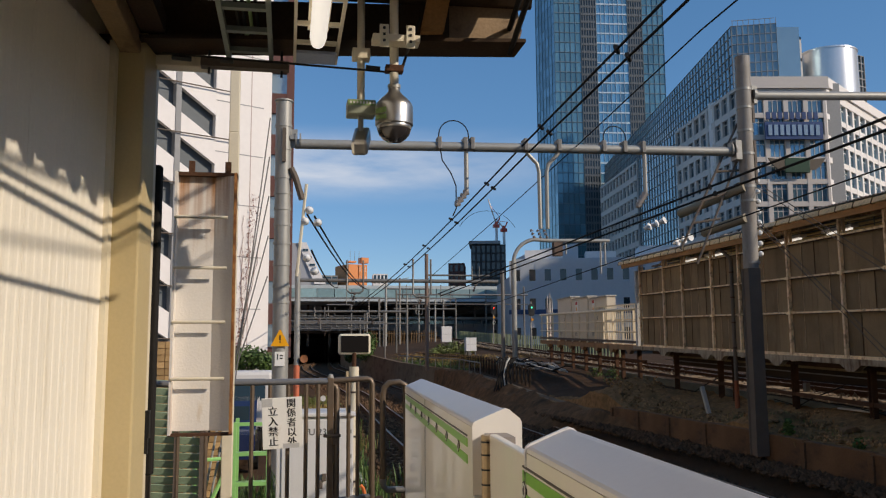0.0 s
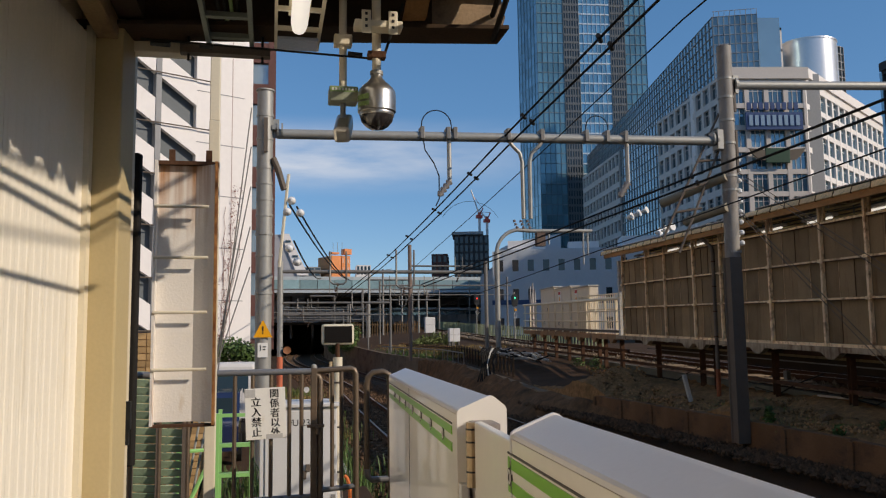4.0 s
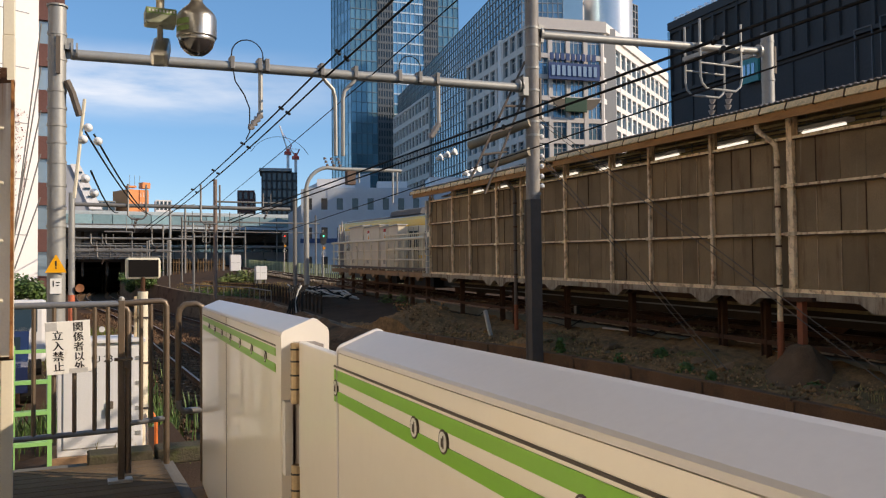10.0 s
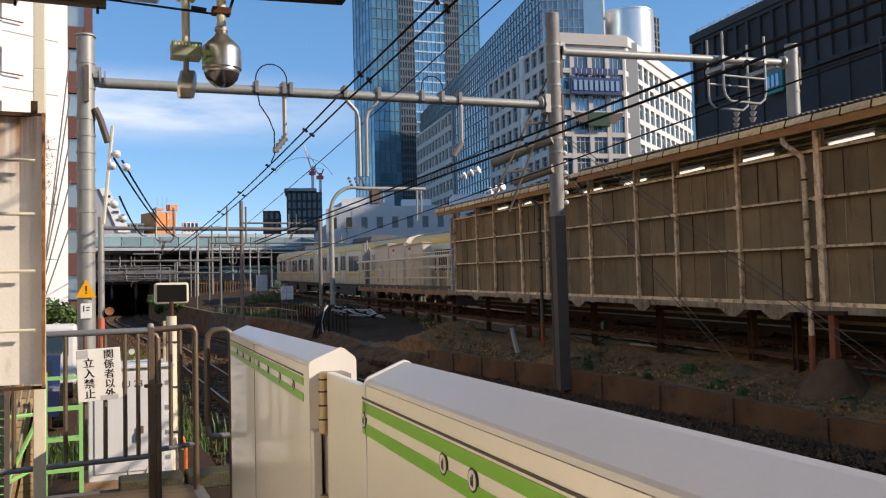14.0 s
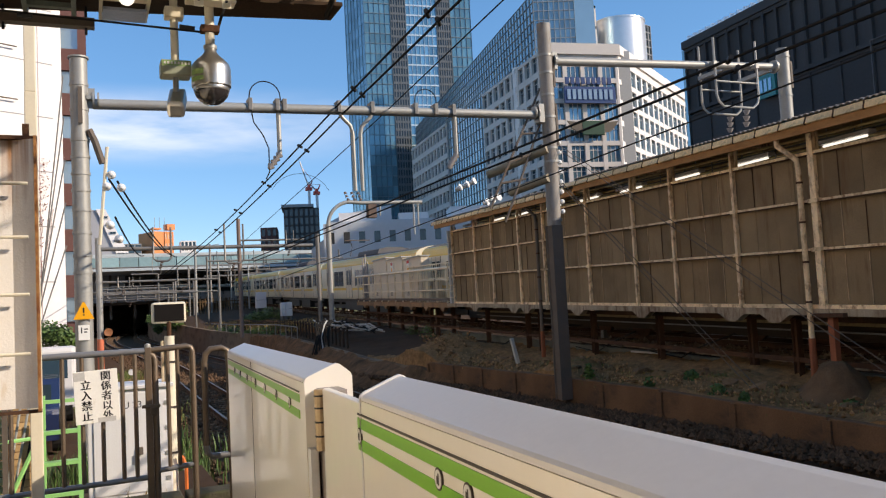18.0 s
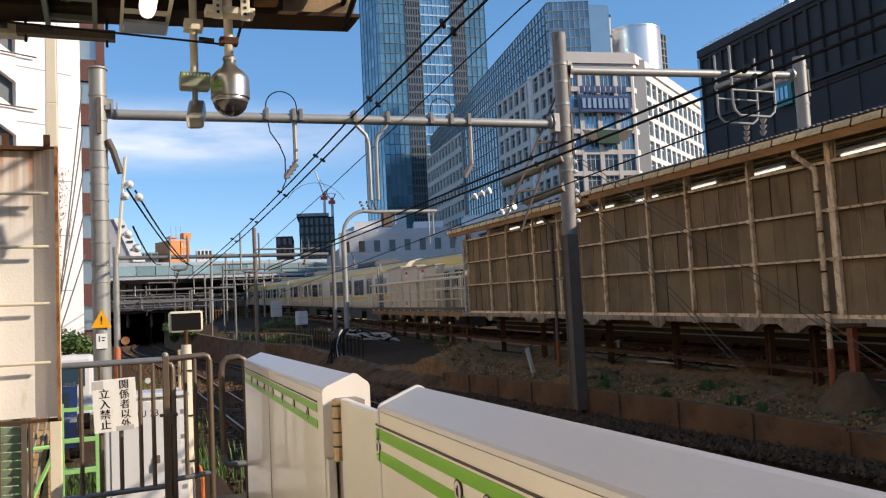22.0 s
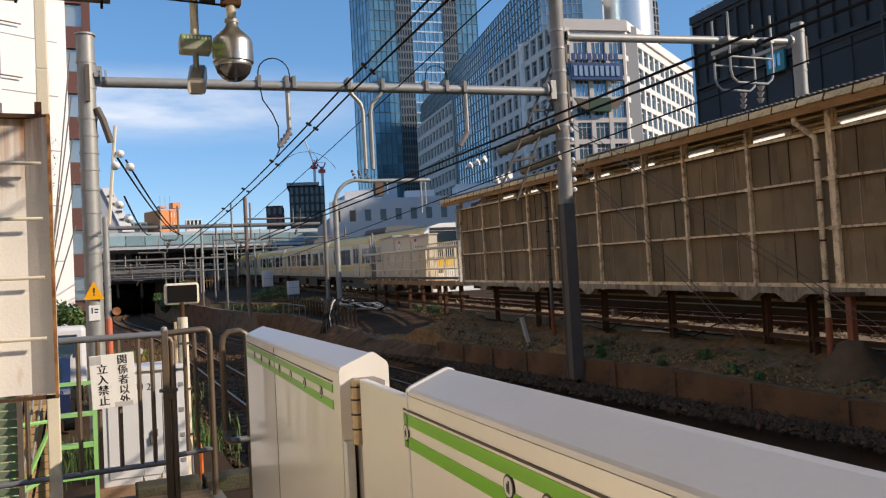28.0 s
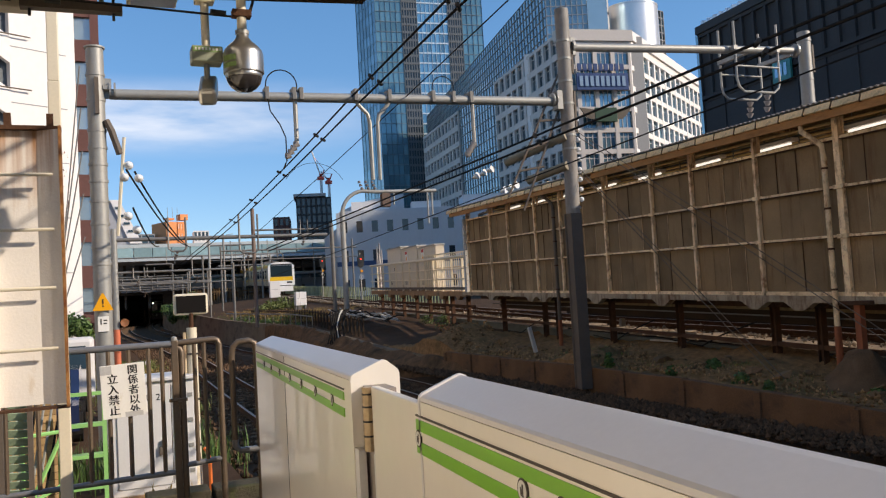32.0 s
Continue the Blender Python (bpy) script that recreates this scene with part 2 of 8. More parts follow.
LIME = mat("lime_green_film", (0.20, 0.50, 0.04), 0.3, vary=0.03, bump=0.0)
DARK_LINE = mat("dark_trim", (0.06, 0.045, 0.04), 0.5, vary=0.05)
WHITE = mat("white_paint", (0.70, 0.68, 0.66), 0.5, vary=0.04, stain=(0.5, 0.46, 0.4), stain_amount=0.02)
RUSTY_WHITE = mat("rust_streaked_white", (0.76, 0.71, 0.65), 0.5, vary=0.05, stain=(0.42, 0.18, 0.05), stain_amount=0.2, stain_scale=(13, 9, 0.8))
SIGN_WHITE = mat("sign_plate", (0.84, 0.82, 0.76), 0.4, vary=0.04, stain=(0.60, 0.52, 0.38), stain_amount=0.12, stain_scale=(9, 9, 9))
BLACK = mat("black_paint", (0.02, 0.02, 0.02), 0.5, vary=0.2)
RUBBER = mat("black_cable", (0.022, 0.020, 0.018), 0.85, vary=0.2)
# dark base colour carries the shade under the near canopy
CANOPY_SHADE = mat("dark_canopy_underside", (0.06, 0.037, 0.022), 0.8, vary=0.3, scale=2, stain=(0.04, 0.03, 0.025), stain_amount=0.4)
BALLAST = mat("ballast", (0.105, 0.062, 0.037), 0.95, vary=0.45, scale=30, fine=120, bump=0.9, per_island=0.4)
PALE_BALLAST = mat("pale_ballast", (0.25, 0.195, 0.14), 0.95, vary=0.35, scale=30, fine=120, bump=0.9, per_island=0.35)
GROUND = mat("trackside_ground", (0.075, 0.043, 0.025), 0.95, vary=0.35, scale=1.2, fine=40, bump=0.8, stain=(0.055, 0.036, 0.02), stain_amount=0.35, stain_scale=(0.5, 0.5, 0.5))
DIRT = mat("orange_dirt", (0.26, 0.143, 0.063), 0.95, vary=0.6, scale=7, fine=50, bump=1.0, stain=(0.12, 0.085, 0.04), stain_amount=0.3, stain_scale=(1.2, 1.2, 1.2))
DARK_EARTH = mat("dark_earth", (0.15, 0.083, 0.042), 0.95, vary=0.5, scale=3, fine=40, bump=1.0, stain=(0.05, 0.035, 0.02), stain_amount=0.4, stain_scale=(1.2, 1.2, 1.2))
STONE = mat("broken_stone", (0.20, 0.12, 0.065), 0.9, vary=0.3, scale=6, bump=0.6, per_object=0.35)
WALK_BOARD = mat("weathered_board", (0.30, 0.22, 0.15), 0.85, vary=0.3, scale=4, per_object=0.25, bump=0.4)
DARK_FOOTING = mat("stained_footing", (0.15, 0.09, 0.05), 0.95, vary=0.4, scale=3, bump=0.6, stain=(0.20, 0.14, 0.09), stain_amount=0.2, stain_scale=(3, 3, 1))
RAIL_TOP = mat("polished_rail", (0.30, 0.22, 0.16), 0.5, 0.4, vary=0.05)
SLEEPER = mat("old_sleeper", (0.17, 0.105, 0.062), 0.9, vary=0.3, scale=6, per_object=0.25, bump=0.5)
LAMP_TUBE = mat("lit_tube", (0.9, 0.9, 0.88), 0.4, vary=0.0, bump=0, emit=(1.0, 0.98, 0.92), power=0.9)
ORANGE_TIMBER = mat("orange_stained_timber", (0.40, 0.20, 0.075), 0.7, vary=0.25, scale=2, stain=(0.2, 0.09, 0.035), stain_amount=0.25, stain_scale=(3, 1.5, 6))
YELLOW = mat("warning_yellow", (0.90, 0.40, 0.01), 0.45, vary=0.04)
ORANGE = mat("orange_paint", (0.70, 0.16, 0.03), 0.6, vary=0.08)
LIGHT_GREEN = mat("light_green_paint", (0.30, 0.62, 0.20), 0.45, vary=0.1)
PORCELAIN = mat("white_porcelain", (0.82, 0.82, 0.80), 0.15, vary=0.04, coat=0.5)
DOME_GLASS = mat("smoked_dome", (0.04, 0.035, 0.035), 0.05, vary=0.0, bump=0, coat=1.0)
LABEL_GREEN = mat("green_label", (0.22, 0.33, 0.12), 0.5, vary=0.1)
LEAF = mat("weed_leaf", (0.075, 0.13, 0.03), 0.6, vary=0.3, per_island=0.4)
DRY_LEAF = mat("dry_weed", (0.32, 0.22, 0.08), 0.7, vary=0.3, per_island=0.4)
LEAF_YELLOW = mat("yellow_green_leaf", (0.12, 0.15, 0.035), 0.6, vary=0.3, per_island=0.4)
DARK_GLASS = mat("dark_window_glass", (0.025, 0.045, 0.06), 0.08, vary=0.05, bump=0, coat=0.6, per_object=0.4)
BLUE_GLASS = mat("blue_curtain_glass", (0.27, 0.36, 0.38), 0.12, 0.7, vary=0.06, scale=0.08, fine=0.5, bump=0.0, per_object=0.25)
TOWER_GLASS = mat("tower_glass", (0.115, 0.25, 0.31), 0.16, 0.4, vary=0.08, scale=0.05, fine=0.4, bump=0.0, per_object=0.22)
PALE_GLASS = mat("pale_sky_glass", (0.34, 0.46, 0.54), 0.14, 0.65, vary=0.06, scale=0.06, fine=0.6, bump=0.0, per_object=0.15)
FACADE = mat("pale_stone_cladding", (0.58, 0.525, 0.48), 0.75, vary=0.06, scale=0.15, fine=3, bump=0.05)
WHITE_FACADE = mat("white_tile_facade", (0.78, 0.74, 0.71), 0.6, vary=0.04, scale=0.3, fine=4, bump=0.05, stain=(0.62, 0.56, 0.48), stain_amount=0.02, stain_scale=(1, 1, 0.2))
BLACK_CLAD = mat("charcoal_cladding", (0.060, 0.058, 0.058), 0.75, vary=0.12, scale=0.2, fine=4, bump=0.05, per_object=0.12)
BROWN_TILE = mat("brown_tile", (0.15, 0.075, 0.065), 0.7, vary=0.1, scale=0.5, fine=8)
ORANGE_TILE = mat("orange_tile", (0.75, 0.29, 0.12), 0.7, vary=0.08, scale=0.3, fine=3)
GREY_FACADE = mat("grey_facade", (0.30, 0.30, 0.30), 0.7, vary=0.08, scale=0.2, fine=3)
BLUE_WHITE = mat("bluish_white_wall", (0.52, 0.53, 0.54), 0.6, vary=0.06, scale=0.3, fine=3)
SILVER = mat("silver_cladding", (0.70, 0.71, 0.72), 0.3, 0.6, vary=0.04, scale=0.2, fine=2, bump=0.02)
# cream base colour stands in for warm light reflected by the steel
TRAIN_SILVER = mat("train_steel", (0.80, 0.72, 0.55), 0.42, 0.15, vary=0.05, scale=0.6, fine=12, bump=0.02)
TRAIN_ROOF = mat("train_roof", (0.15, 0.145, 0.14), 0.8, vary=0.12)
TRAIN_YELLOW = mat("train_yellow", (0.85, 0.52, 0.03), 0.35, vary=0.03)
TRAIN_WHITE = mat("train_white", (0.82, 0.82, 0.80), 0.3, vary=0.02, bump=0)
TRAIN_GREEN = mat("train_green", (0.16, 0.42, 0.07), 0.35, vary=0.04)
SCREEN = mat("matt_black_screen", (0.012, 0.010, 0.009), 0.8, vary=0.1, bump=0)
HEADLIGHT = mat("headlight", (0.9, 0.9, 0.85), 0.3, vary=0, bump=0, emit=(1, 0.97, 0.9), power=6.0)
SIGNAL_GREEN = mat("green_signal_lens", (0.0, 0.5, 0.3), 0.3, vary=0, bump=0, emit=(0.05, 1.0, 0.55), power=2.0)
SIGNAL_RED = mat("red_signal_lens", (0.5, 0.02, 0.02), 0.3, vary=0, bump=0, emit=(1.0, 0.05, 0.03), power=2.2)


# ---- building helpers ----
def part(name, bm, material, parent=None, label="", smooth=False):
    """Links a bmesh as one mesh object, under a thing or a part when given."""
    me = bpy.data.meshes.new(name)
    bmesh.ops.recalc_face_normals(bm, faces=bm.faces)
    if smooth:
        for f in bm.faces:
            f.smooth = True
    bm.to_mesh(me)
    bm.free()
    me.materials.append(material)
    ob = new(name, me)
    if smooth:
        me.set_sharp_from_angle(angle=radians(40))
    ob.parent = parent
    if label:
        ob["label"] = label
    return ob


def again(ob, parent, m=None):
    """A second object on the same mesh data, placed by m in its parent's space."""
    c = ob.copy()
    scene.collection.objects.link(c)
    c.parent = parent
    c.matrix_basis = m if m is not None else ob.matrix_basis
    return c


def thing(name, place, label, category, group="", kind="", turn=0.0):
    ob = new(name)
    ob.empty_display_size = 0.2
    ob.matrix_basis = pose(*place, 0, 0, turn)
    return tagged(ob, label, category, group, kind)


def box(bm, x0, x1, y0, y1, z0, z1, bevel=0.0):
    v = [bm.verts.new((x, y, z)) for x in (x0, x1) for y in (y0, y1) for z in (z0, z1)]
    fs = [bm.faces.new([v[i] for i in q]) for q in ((0, 1, 3, 2), (4, 6, 7, 5), (0, 4, 5, 1), (2, 3, 7, 6), (0, 2, 6, 4), (1, 5, 7, 3))]
    if bevel:
        es = list({e for f in fs for e in f.edges})
        bmesh.ops.bevel(bm, geom=es, offset=bevel, segments=2, affect="EDGES", profile=0.5)
    return bm


def cyl(bm, a, b, r, n=10, r2=None, caps=True):
    a, b = Vector(a), Vector(b)
    d = (b - a).normalized()
    u = d.orthogonal().normalized()
    w = d.cross(u)
    r2 = r if r2 is None else r2
    rings = []
    for p, rr in ((a, r), (b, r2)):
        rings.append([bm.verts.new(p + (u * math.cos(2 * math.pi * i / n) + w * math.sin(2 * math.pi * i / n)) * rr) for i in range(n)])
    for i in range(n):
        bm.faces.new((rings[0][i], rings[0][(i + 1) % n], rings[1][(i + 1) % n], rings[1][i]))
    if caps:
        bm.faces.new(rings[0][::-1])
        bm.faces.new(rings[1])
    return bm


def tube(bm, pts, r, n=8):
    """A bent pipe through the points, with mitred joints."""
    pts = [Vector(p) for p in pts]
    rings, up = [], None
    for i, p in enumerate(pts):
        d = (pts[min(i + 1, len(pts) - 1)] - pts[max(i - 1, 0)]).normalized()
        u = d.orthogonal().normalized() if up is None else (up - d * up.dot(d)).normalized()
        up = u
        w = d.cross(u)
        rings.append([bm.verts.new(p + (u * math.cos(2 * math.pi * k / n) + w * math.sin(2 * math.pi * k / n)) * r) for k in range(n)])
    for a, b in zip(rings, rings[1:]):
        for k in range(n):
            bm.faces.new((a[k], a[(k + 1) % n], b[(k + 1) % n], b[k]))
    bm.faces.new(rings[0][::-1])
    bm.faces.new(rings[-1])
    return bm


def extrude(bm, outline, axis, lo, hi):
    """A prism: a closed outline of pairs, drawn out along x, y or z."""
    place = {"x": lambda a, b, c: (c, a, b), "y": lambda a, b, c: (a, c, b), "z": lambda a, b, c: (a, b, c)}[axis]
    r0 = [bm.verts.new(place(a, b, lo)) for a, b in outline]
    r1 = [bm.verts.new(place(a, b, hi)) for a, b in outline]
    n = len(outline)
    for i in range(n):
        bm.faces.new((r0[i], r0[(i + 1) % n], r1[(i + 1) % n], r1[i]))
    bm.faces.new(r0[::-1])
    bm.faces.new(r1)
    return bm


def lathe(bm, profile, n=20, axis="z", centre=(0, 0, 0)):
    c = Vector(centre)
    rings = []
    for r, h in profile:
        ring = []
        for k in range(n):
            a = 2 * math.pi * k / n
            p = {"z": (r * math.cos(a), r * math.sin(a), h), "y": (r * math.cos(a), h, r * math.sin(a)), "x": (h, r * math.cos(a), r * math.sin(a))}[axis]
            ring.append(bm.verts.new(c + Vector(p)))
        rings.append(ring)
    for a, b in zip(rings, rings[1:]):
        for k in range(n):
            bm.faces.new((a[k], a[(k + 1) % n], b[(k + 1) % n], b[k]))
    bm.faces.new(rings[0][::-1])
    bm.faces.new(rings[-1])
    return bm


def B():
    return bmesh.new()


def boxes(name, material, parent, rows, label="", bevel=0.0):
    bm = B()
    for r in rows:
        box(bm, *r, bevel=bevel)
    return part(name, bm, material, parent, label)


def arc(centre, r, a0, a1, n, plane="xz"):
    pts = []
    for i in range(n + 1):
        a = radians(a0 + (a1 - a0) * i / n)
        x, z = r * math.cos(a), r * math.sin(a)
        pts.append((centre[0] + x, centre[1], centre[2] + z) if plane == "xz" else (centre[0], centre[1] + x, centre[2] + z))
    return pts


def weeds(name, spots, height, blades, material, label, seed=3):
    """Tufts of narrow bent leaves round the given spots, as one mesh."""
    rnd = random.Random(seed)
    bm = B()
    for x, y, z, spread in spots:
        for _ in range(blades):
            bx, by = x + rnd.gauss(0, spread), y + rnd.gauss(0, spread)
            h, a = height * rnd.uniform(0.4, 1.2), rnd.uniform(0, 6.28)
            lean, w = rnd.uniform(0.1, 0.7) * h, rnd.uniform(0.004, 0.012) * (height / 0.3) ** 0.5
            d, s = Vector((math.cos(a), math.sin(a), 0)), Vector((-math.sin(a), math.cos(a), 0))
            p0 = Vector((bx, by, z - 0.03))
            p1, p2 = p0 + d * lean * 0.35 + Vector((0, 0, h * 0.65)), p0 + d * lean + Vector((0, 0, h))
            v = [bm.verts.new(p) for p in (p0 - s * w * 0.5, p0 + s * w * 0.5, p1 + s * w, p1 - s * w, p2)]
            bm.faces.new(v[:4])
            bm.faces.new((v[3], v[2], v[4]))
    return tagged(part(name, bm, material), label, "weeds", "", "stuff")


def leafy(name, label, blobs, leaf, count, material, trunk=None, seed=1, category="bush"):
    """A crown of many small leaves scattered through overlapping clumps, with an uneven edge."""
    rnd = random.Random(seed)
    t = thing(name, (0, 0, 0), label, category)
    verts, faces = [], []
    for x, y, z, r in blobs:
        for _ in range(count):
            d = Vector((rnd.gauss(0, 1), rnd.gauss(0, 1), rnd.gauss(0, 1))).normalized()
            p = Vector((x, y, z)) + d * r * rnd.uniform(0.45, 1.1)
            u = Vector((rnd.uniform(-1, 1), rnd.uniform(-1, 1), rnd.uniform(-0.6, 0.6))).normalized()
            w = u.cross(d).normalized()
            s = leaf * rnd.uniform(0.6, 1.3)
            b = len(verts)
            verts += [p - u * s, p + w * s * 0.5, p + u * s, p - w * s * 0.5]
            faces.append([b, b + 1, b + 2, b + 3])
    me = bpy.data.meshes.new("foliage")
    me.from_pydata(verts, [], faces)
    me.materials.append(material)
    ob = new("foliage", me)
    ob.parent = t
    if trunk:
        for a, b, r in trunk:
            part("branch", cyl(B(), a, b, r, 8, r * 0.6), mat("bark", (0.10, 0.07, 0.05), 0.9), t)
    return t


# ---- ground and tracks ----
def ground():
    """One sheet to the horizon: the railway cutting, its far bank under the raised platform, and the town beyond."""
    bm = B()
    xs = [-900, -200, -60, -20, -6, -3.2, -2.4, 0.6, 1.2, 4.5, 8.0, 9.15, 9.2, 9.6, 10.4, 11.5, 14.0, 19.0, 20.0, 40, 120, 900]
    ys = [-300, -60, -20, -8, 0, 3, 6, 7.6, 9, 12, 16, 20, 26, 32, 40, 50, 65, 90, 130, 200, 400, 1500]

    def height(x, y):
        rise = max(0.0, min(y, 130) - 26) * 0.03 - 0.2
        if x <= -2.4:
            return -1.0
        climb = 0.01 * max(0.0, min(y, 130) - 60)
        if x < 0.9:
            return -0.42 if y < 13 else -1.2 + climb
        if x < 5:
            return -1.30 + climb
        if x < 9.18:
            return (-0.78 if x > 8.5 else -1.08) + 0.75 * climb
        if y >= 130 and x <= 19.5:
            return -0.55
        if x < 10:
            return -0.40 + rise * 0.9
        if x < 13:
            return -0.36 + rise * 0.9
        return -0.34 + rise
    rnd = random.Random(5)
    grid = [[bm.verts.new((x, y, height(x, y) + (rnd.uniform(-0.05, 0.05) if 9.3 < x < 15 else 0))) for y in ys] for x in xs]
    for i in range(len(xs) - 1):
        for j in range(len(ys) - 1):
            bm.faces.new((grid[i][j], grid[i + 1][j], grid[i + 1][j + 1], grid[i][j + 1]))
    tagged(part("ground", bm, GROUND), "dark rust-dusted trackside ground of a railway cutting", "ground", kind="structure")


ground()
# pale paving added so that sunlight bounces up from it
pave = mat("bounce_paving", (0.42, 0.38, 0.33), 0.9, vary=0.15, scale=0.6, fine=20, stain=(0.24, 0.21, 0.18), stain_amount=0.3, stain_scale=(0.4, 0.4, 0.4))
tagged(boxes("pavement", pave, None, [(-60, -2.5, 10.5, 90, -1.1, -0.985)]), "pale street paving beside the railway, added to bounce sunlight", "pavement", kind="structure")

# the nearest track bends gently away to the left towards the tunnel; its centre and heading at a distance
def near_track(s):
    y = s
    x = 2.95 + (0.00042 * max(0, y - 8) ** 2 if y < 40 else 0.00042 * 32 ** 2 + 0.0269 * (y - 40) - 0.0012 * (y - 40) ** 2)
    if y > 80:
        x = 2.536 - 0.0691 * (y - 80) + 0.00155 * (min(y, 126) - 80) ** 2 + 0.1426 * max(0.0, y - 126)
    return Vector((x + 0.0035 * max(0.0, y - 158) ** 2, y, -1.1 + 0.01 * max(0.0, min(y, 130) - 60)))


def second_track(s):
    apart = 3.62 + 0.03 * max(0.0, min(s, 24.0)) - 0.64 * max(0.0, min(1.0, (s - 36.0) / 14.0))
    return near_track(s) + Vector((apart, 0, 0.08))


def sobu_rail_z(y):
    return 0.02 + 0.018 * y if y < 26 else 0.488 + 0.031 * (y - 26) if y < 120 else 3.402 + 0.012 * (y - 120)


def sobu_track(y):
    f = max(0.0, min(1.0, (62.0 - y) / 34.0))
    return Vector((14.05 + 0.06 * (y - 26) + 0.8 * f * f * (3 - 2 * f), y, sobu_rail_z(y)))


def lay_track(name, line, y0, y1, label, near=0, step=2.0):
    """Two rails and sleepers along a line; the sleepers nearest the walk are parts, the rest one mesh."""
    t = thing(name, (0, 0, 0), label, "railway track", kind="structure")
    ys = np.arange(y0, y1 + 0.01, step)
    for side in (-0.5335, 0.5335):
        bm = B()
        prof = [(-0.06, -0.15), (0.06, -0.15), (0.06, -0.135), (0.012, -0.12), (0.012, -0.04), (0.034, -0.03), (0.034, 0.0), (-0.034, 0.0), (-0.034, -0.03), (-0.012, -0.04), (-0.012, -0.12), (-0.06, -0.135)]
        prev = None
        for y in ys:
            c, ahead = line(y), (line(y + 0.5) - line(y - 0.5)).normalized()
            right = Vector((ahead.y, -ahead.x, 0)).normalized()
            ring = [bm.verts.new(c + right * (side + u) + Vector((0, 0, v))) for u, v in prof]
            if prev:
                for k in range(len(ring)):
                    bm.faces.new((prev[k], prev[(k + 1) % len(ring)], ring[(k + 1) % len(ring)], ring[k]))
            prev = ring
        rail = part("rail", bm, RUST, t, "rusty rail with a polished head")
        rail.data.materials.append(RAIL_TOP)
        for f in rail.data.polygons:
            if f.normal.z > 0.9 and f.center.z > line(f.center.y).z - 0.02:
                f.material_index = 1
    bm0 = box(B(), -1.05, 1.05, -0.11, 0.11, -0.30, -0.15)
    first = None
    far = B()
    rnd = random.Random(8)
    for k, y in enumerate(np.arange(y0, y1, 0.62)):
        c, ahead = line(y), line(y + 0.5) - line(y - 0.5)
        m = Matrix.Translation(c) @ pose(0, 0, rnd.uniform(-0.015, 0.01), 0, 0, -math.degrees(math.atan2(ahead.x, ahead.y)) + rnd.uniform(-1, 1))
        if k < near:
            if first is None:
                first = part("sleeper", bm0, SLEEPER, t)
                first.matrix_basis = m
            else:
                again(first, t, m)
        else:
            vs = [m @ Vector((x, yy, z)) for x in (-1.05, 1.05) for yy in (-0.11, 0.11) for z in (-0.30, -0.15)]
            v = [far.verts.new(p) for p in vs]
            for q in ((0, 1, 3, 2), (4, 6, 7, 5), (0, 4, 5, 1), (2, 3, 7, 6), (1, 5, 7, 3)):
                far.faces.new([v[i] for i in q])
    tagged(part("sleepers", far, SLEEPER, t), "row of weathered sleepers", "", "", "stuff")
    return t


lay_track("railway_track", near_track, -6, 156, "rusty railway track on dark ballast beside the platform", 130)
lay_track("railway_track", second_track, -6, 210, "second rusty railway track on dark ballast", 90)
lay_track("railway_track", sobu_track, -14, 330, "raised railway track climbing behind the covered platform", 60, 4.0)


RUBBLE = mat("orange_rubble", (0.30, 0.17, 0.08), 0.95, vary=0.4, scale=20, fine=90, bump=0.8, per_island=0.55)


def ballast(name, line, y0, y1, half, count, material, label, seed, drop=-0.2, power=1.6, size=1.0):
    """Loose angular stones along a track, one mesh."""
    rnd = random.Random(seed)
    verts, faces = [], []
    for _ in range(count):
        y = y0 + (y1 - y0) * rnd.random() ** power
        c = line(y) + Vector((rnd.uniform(-half, half), 0, drop + rnd.uniform(-0.03, 0.04)))
        r = rnd.choice((0.6, 0.8, 1.0, 1.0, 1.3)) * rnd.uniform(0.025, 0.05) * size * (1 + (y - y0) / 60)
        base = len(verts)
        for d in ((1, 0, 0), (-1, 0, 0), (0, 1, 0), (0, -1, 0), (0, 0, 1), (0, 0, -1)):
            verts.append(c + Vector(d) * r * rnd.uniform(0.6, 1.3))
        for f in ((0, 2, 4), (2, 1, 4), (1, 3, 4), (3, 0, 4), (2, 0, 5), (1, 2, 5), (3, 1, 5), (0, 3, 5)):
            faces.append([base + i for i in f])
    me = bpy.data.meshes.new(name)
    me.from_pydata(verts, [], faces)
    me.materials.append(material)
    tagged(new(name, me), label, "ballast", "", "stuff")


ballast("ballast", lambda y: near_track(y) + Vector((1.9, 0, 0)), -3, 70, 4.2, 30000, BALLAST, "dark rust-brown ballast stones between the rails", 11, -0.17, 1.9)
ballast("ballast", lambda y: Vector((8.5, y, -0.57)), 1.0, 30, 0.48, 9000, BALLAST, "dark rust-brown ballast heaped along the retaining wall", 16)
ballast("ballast", lambda y: Vector((7.1, y, -0.92)), 1.0, 30, 1.0, 12000, BALLAST, "dark rust-brown ballast along the retaining wall", 14)
ballast("ballast", lambda y: sobu_track(y) + Vector((-0.05, 0, 0)), 0, 90, 1.3, 7000, PALE_BALLAST, "pale ballast stones of the raised track", 12, -0.16, 1.2)


def kerb_top(y):
    return -0.21 if y > 14 else -0.21 - 0.032 * (14 - y)


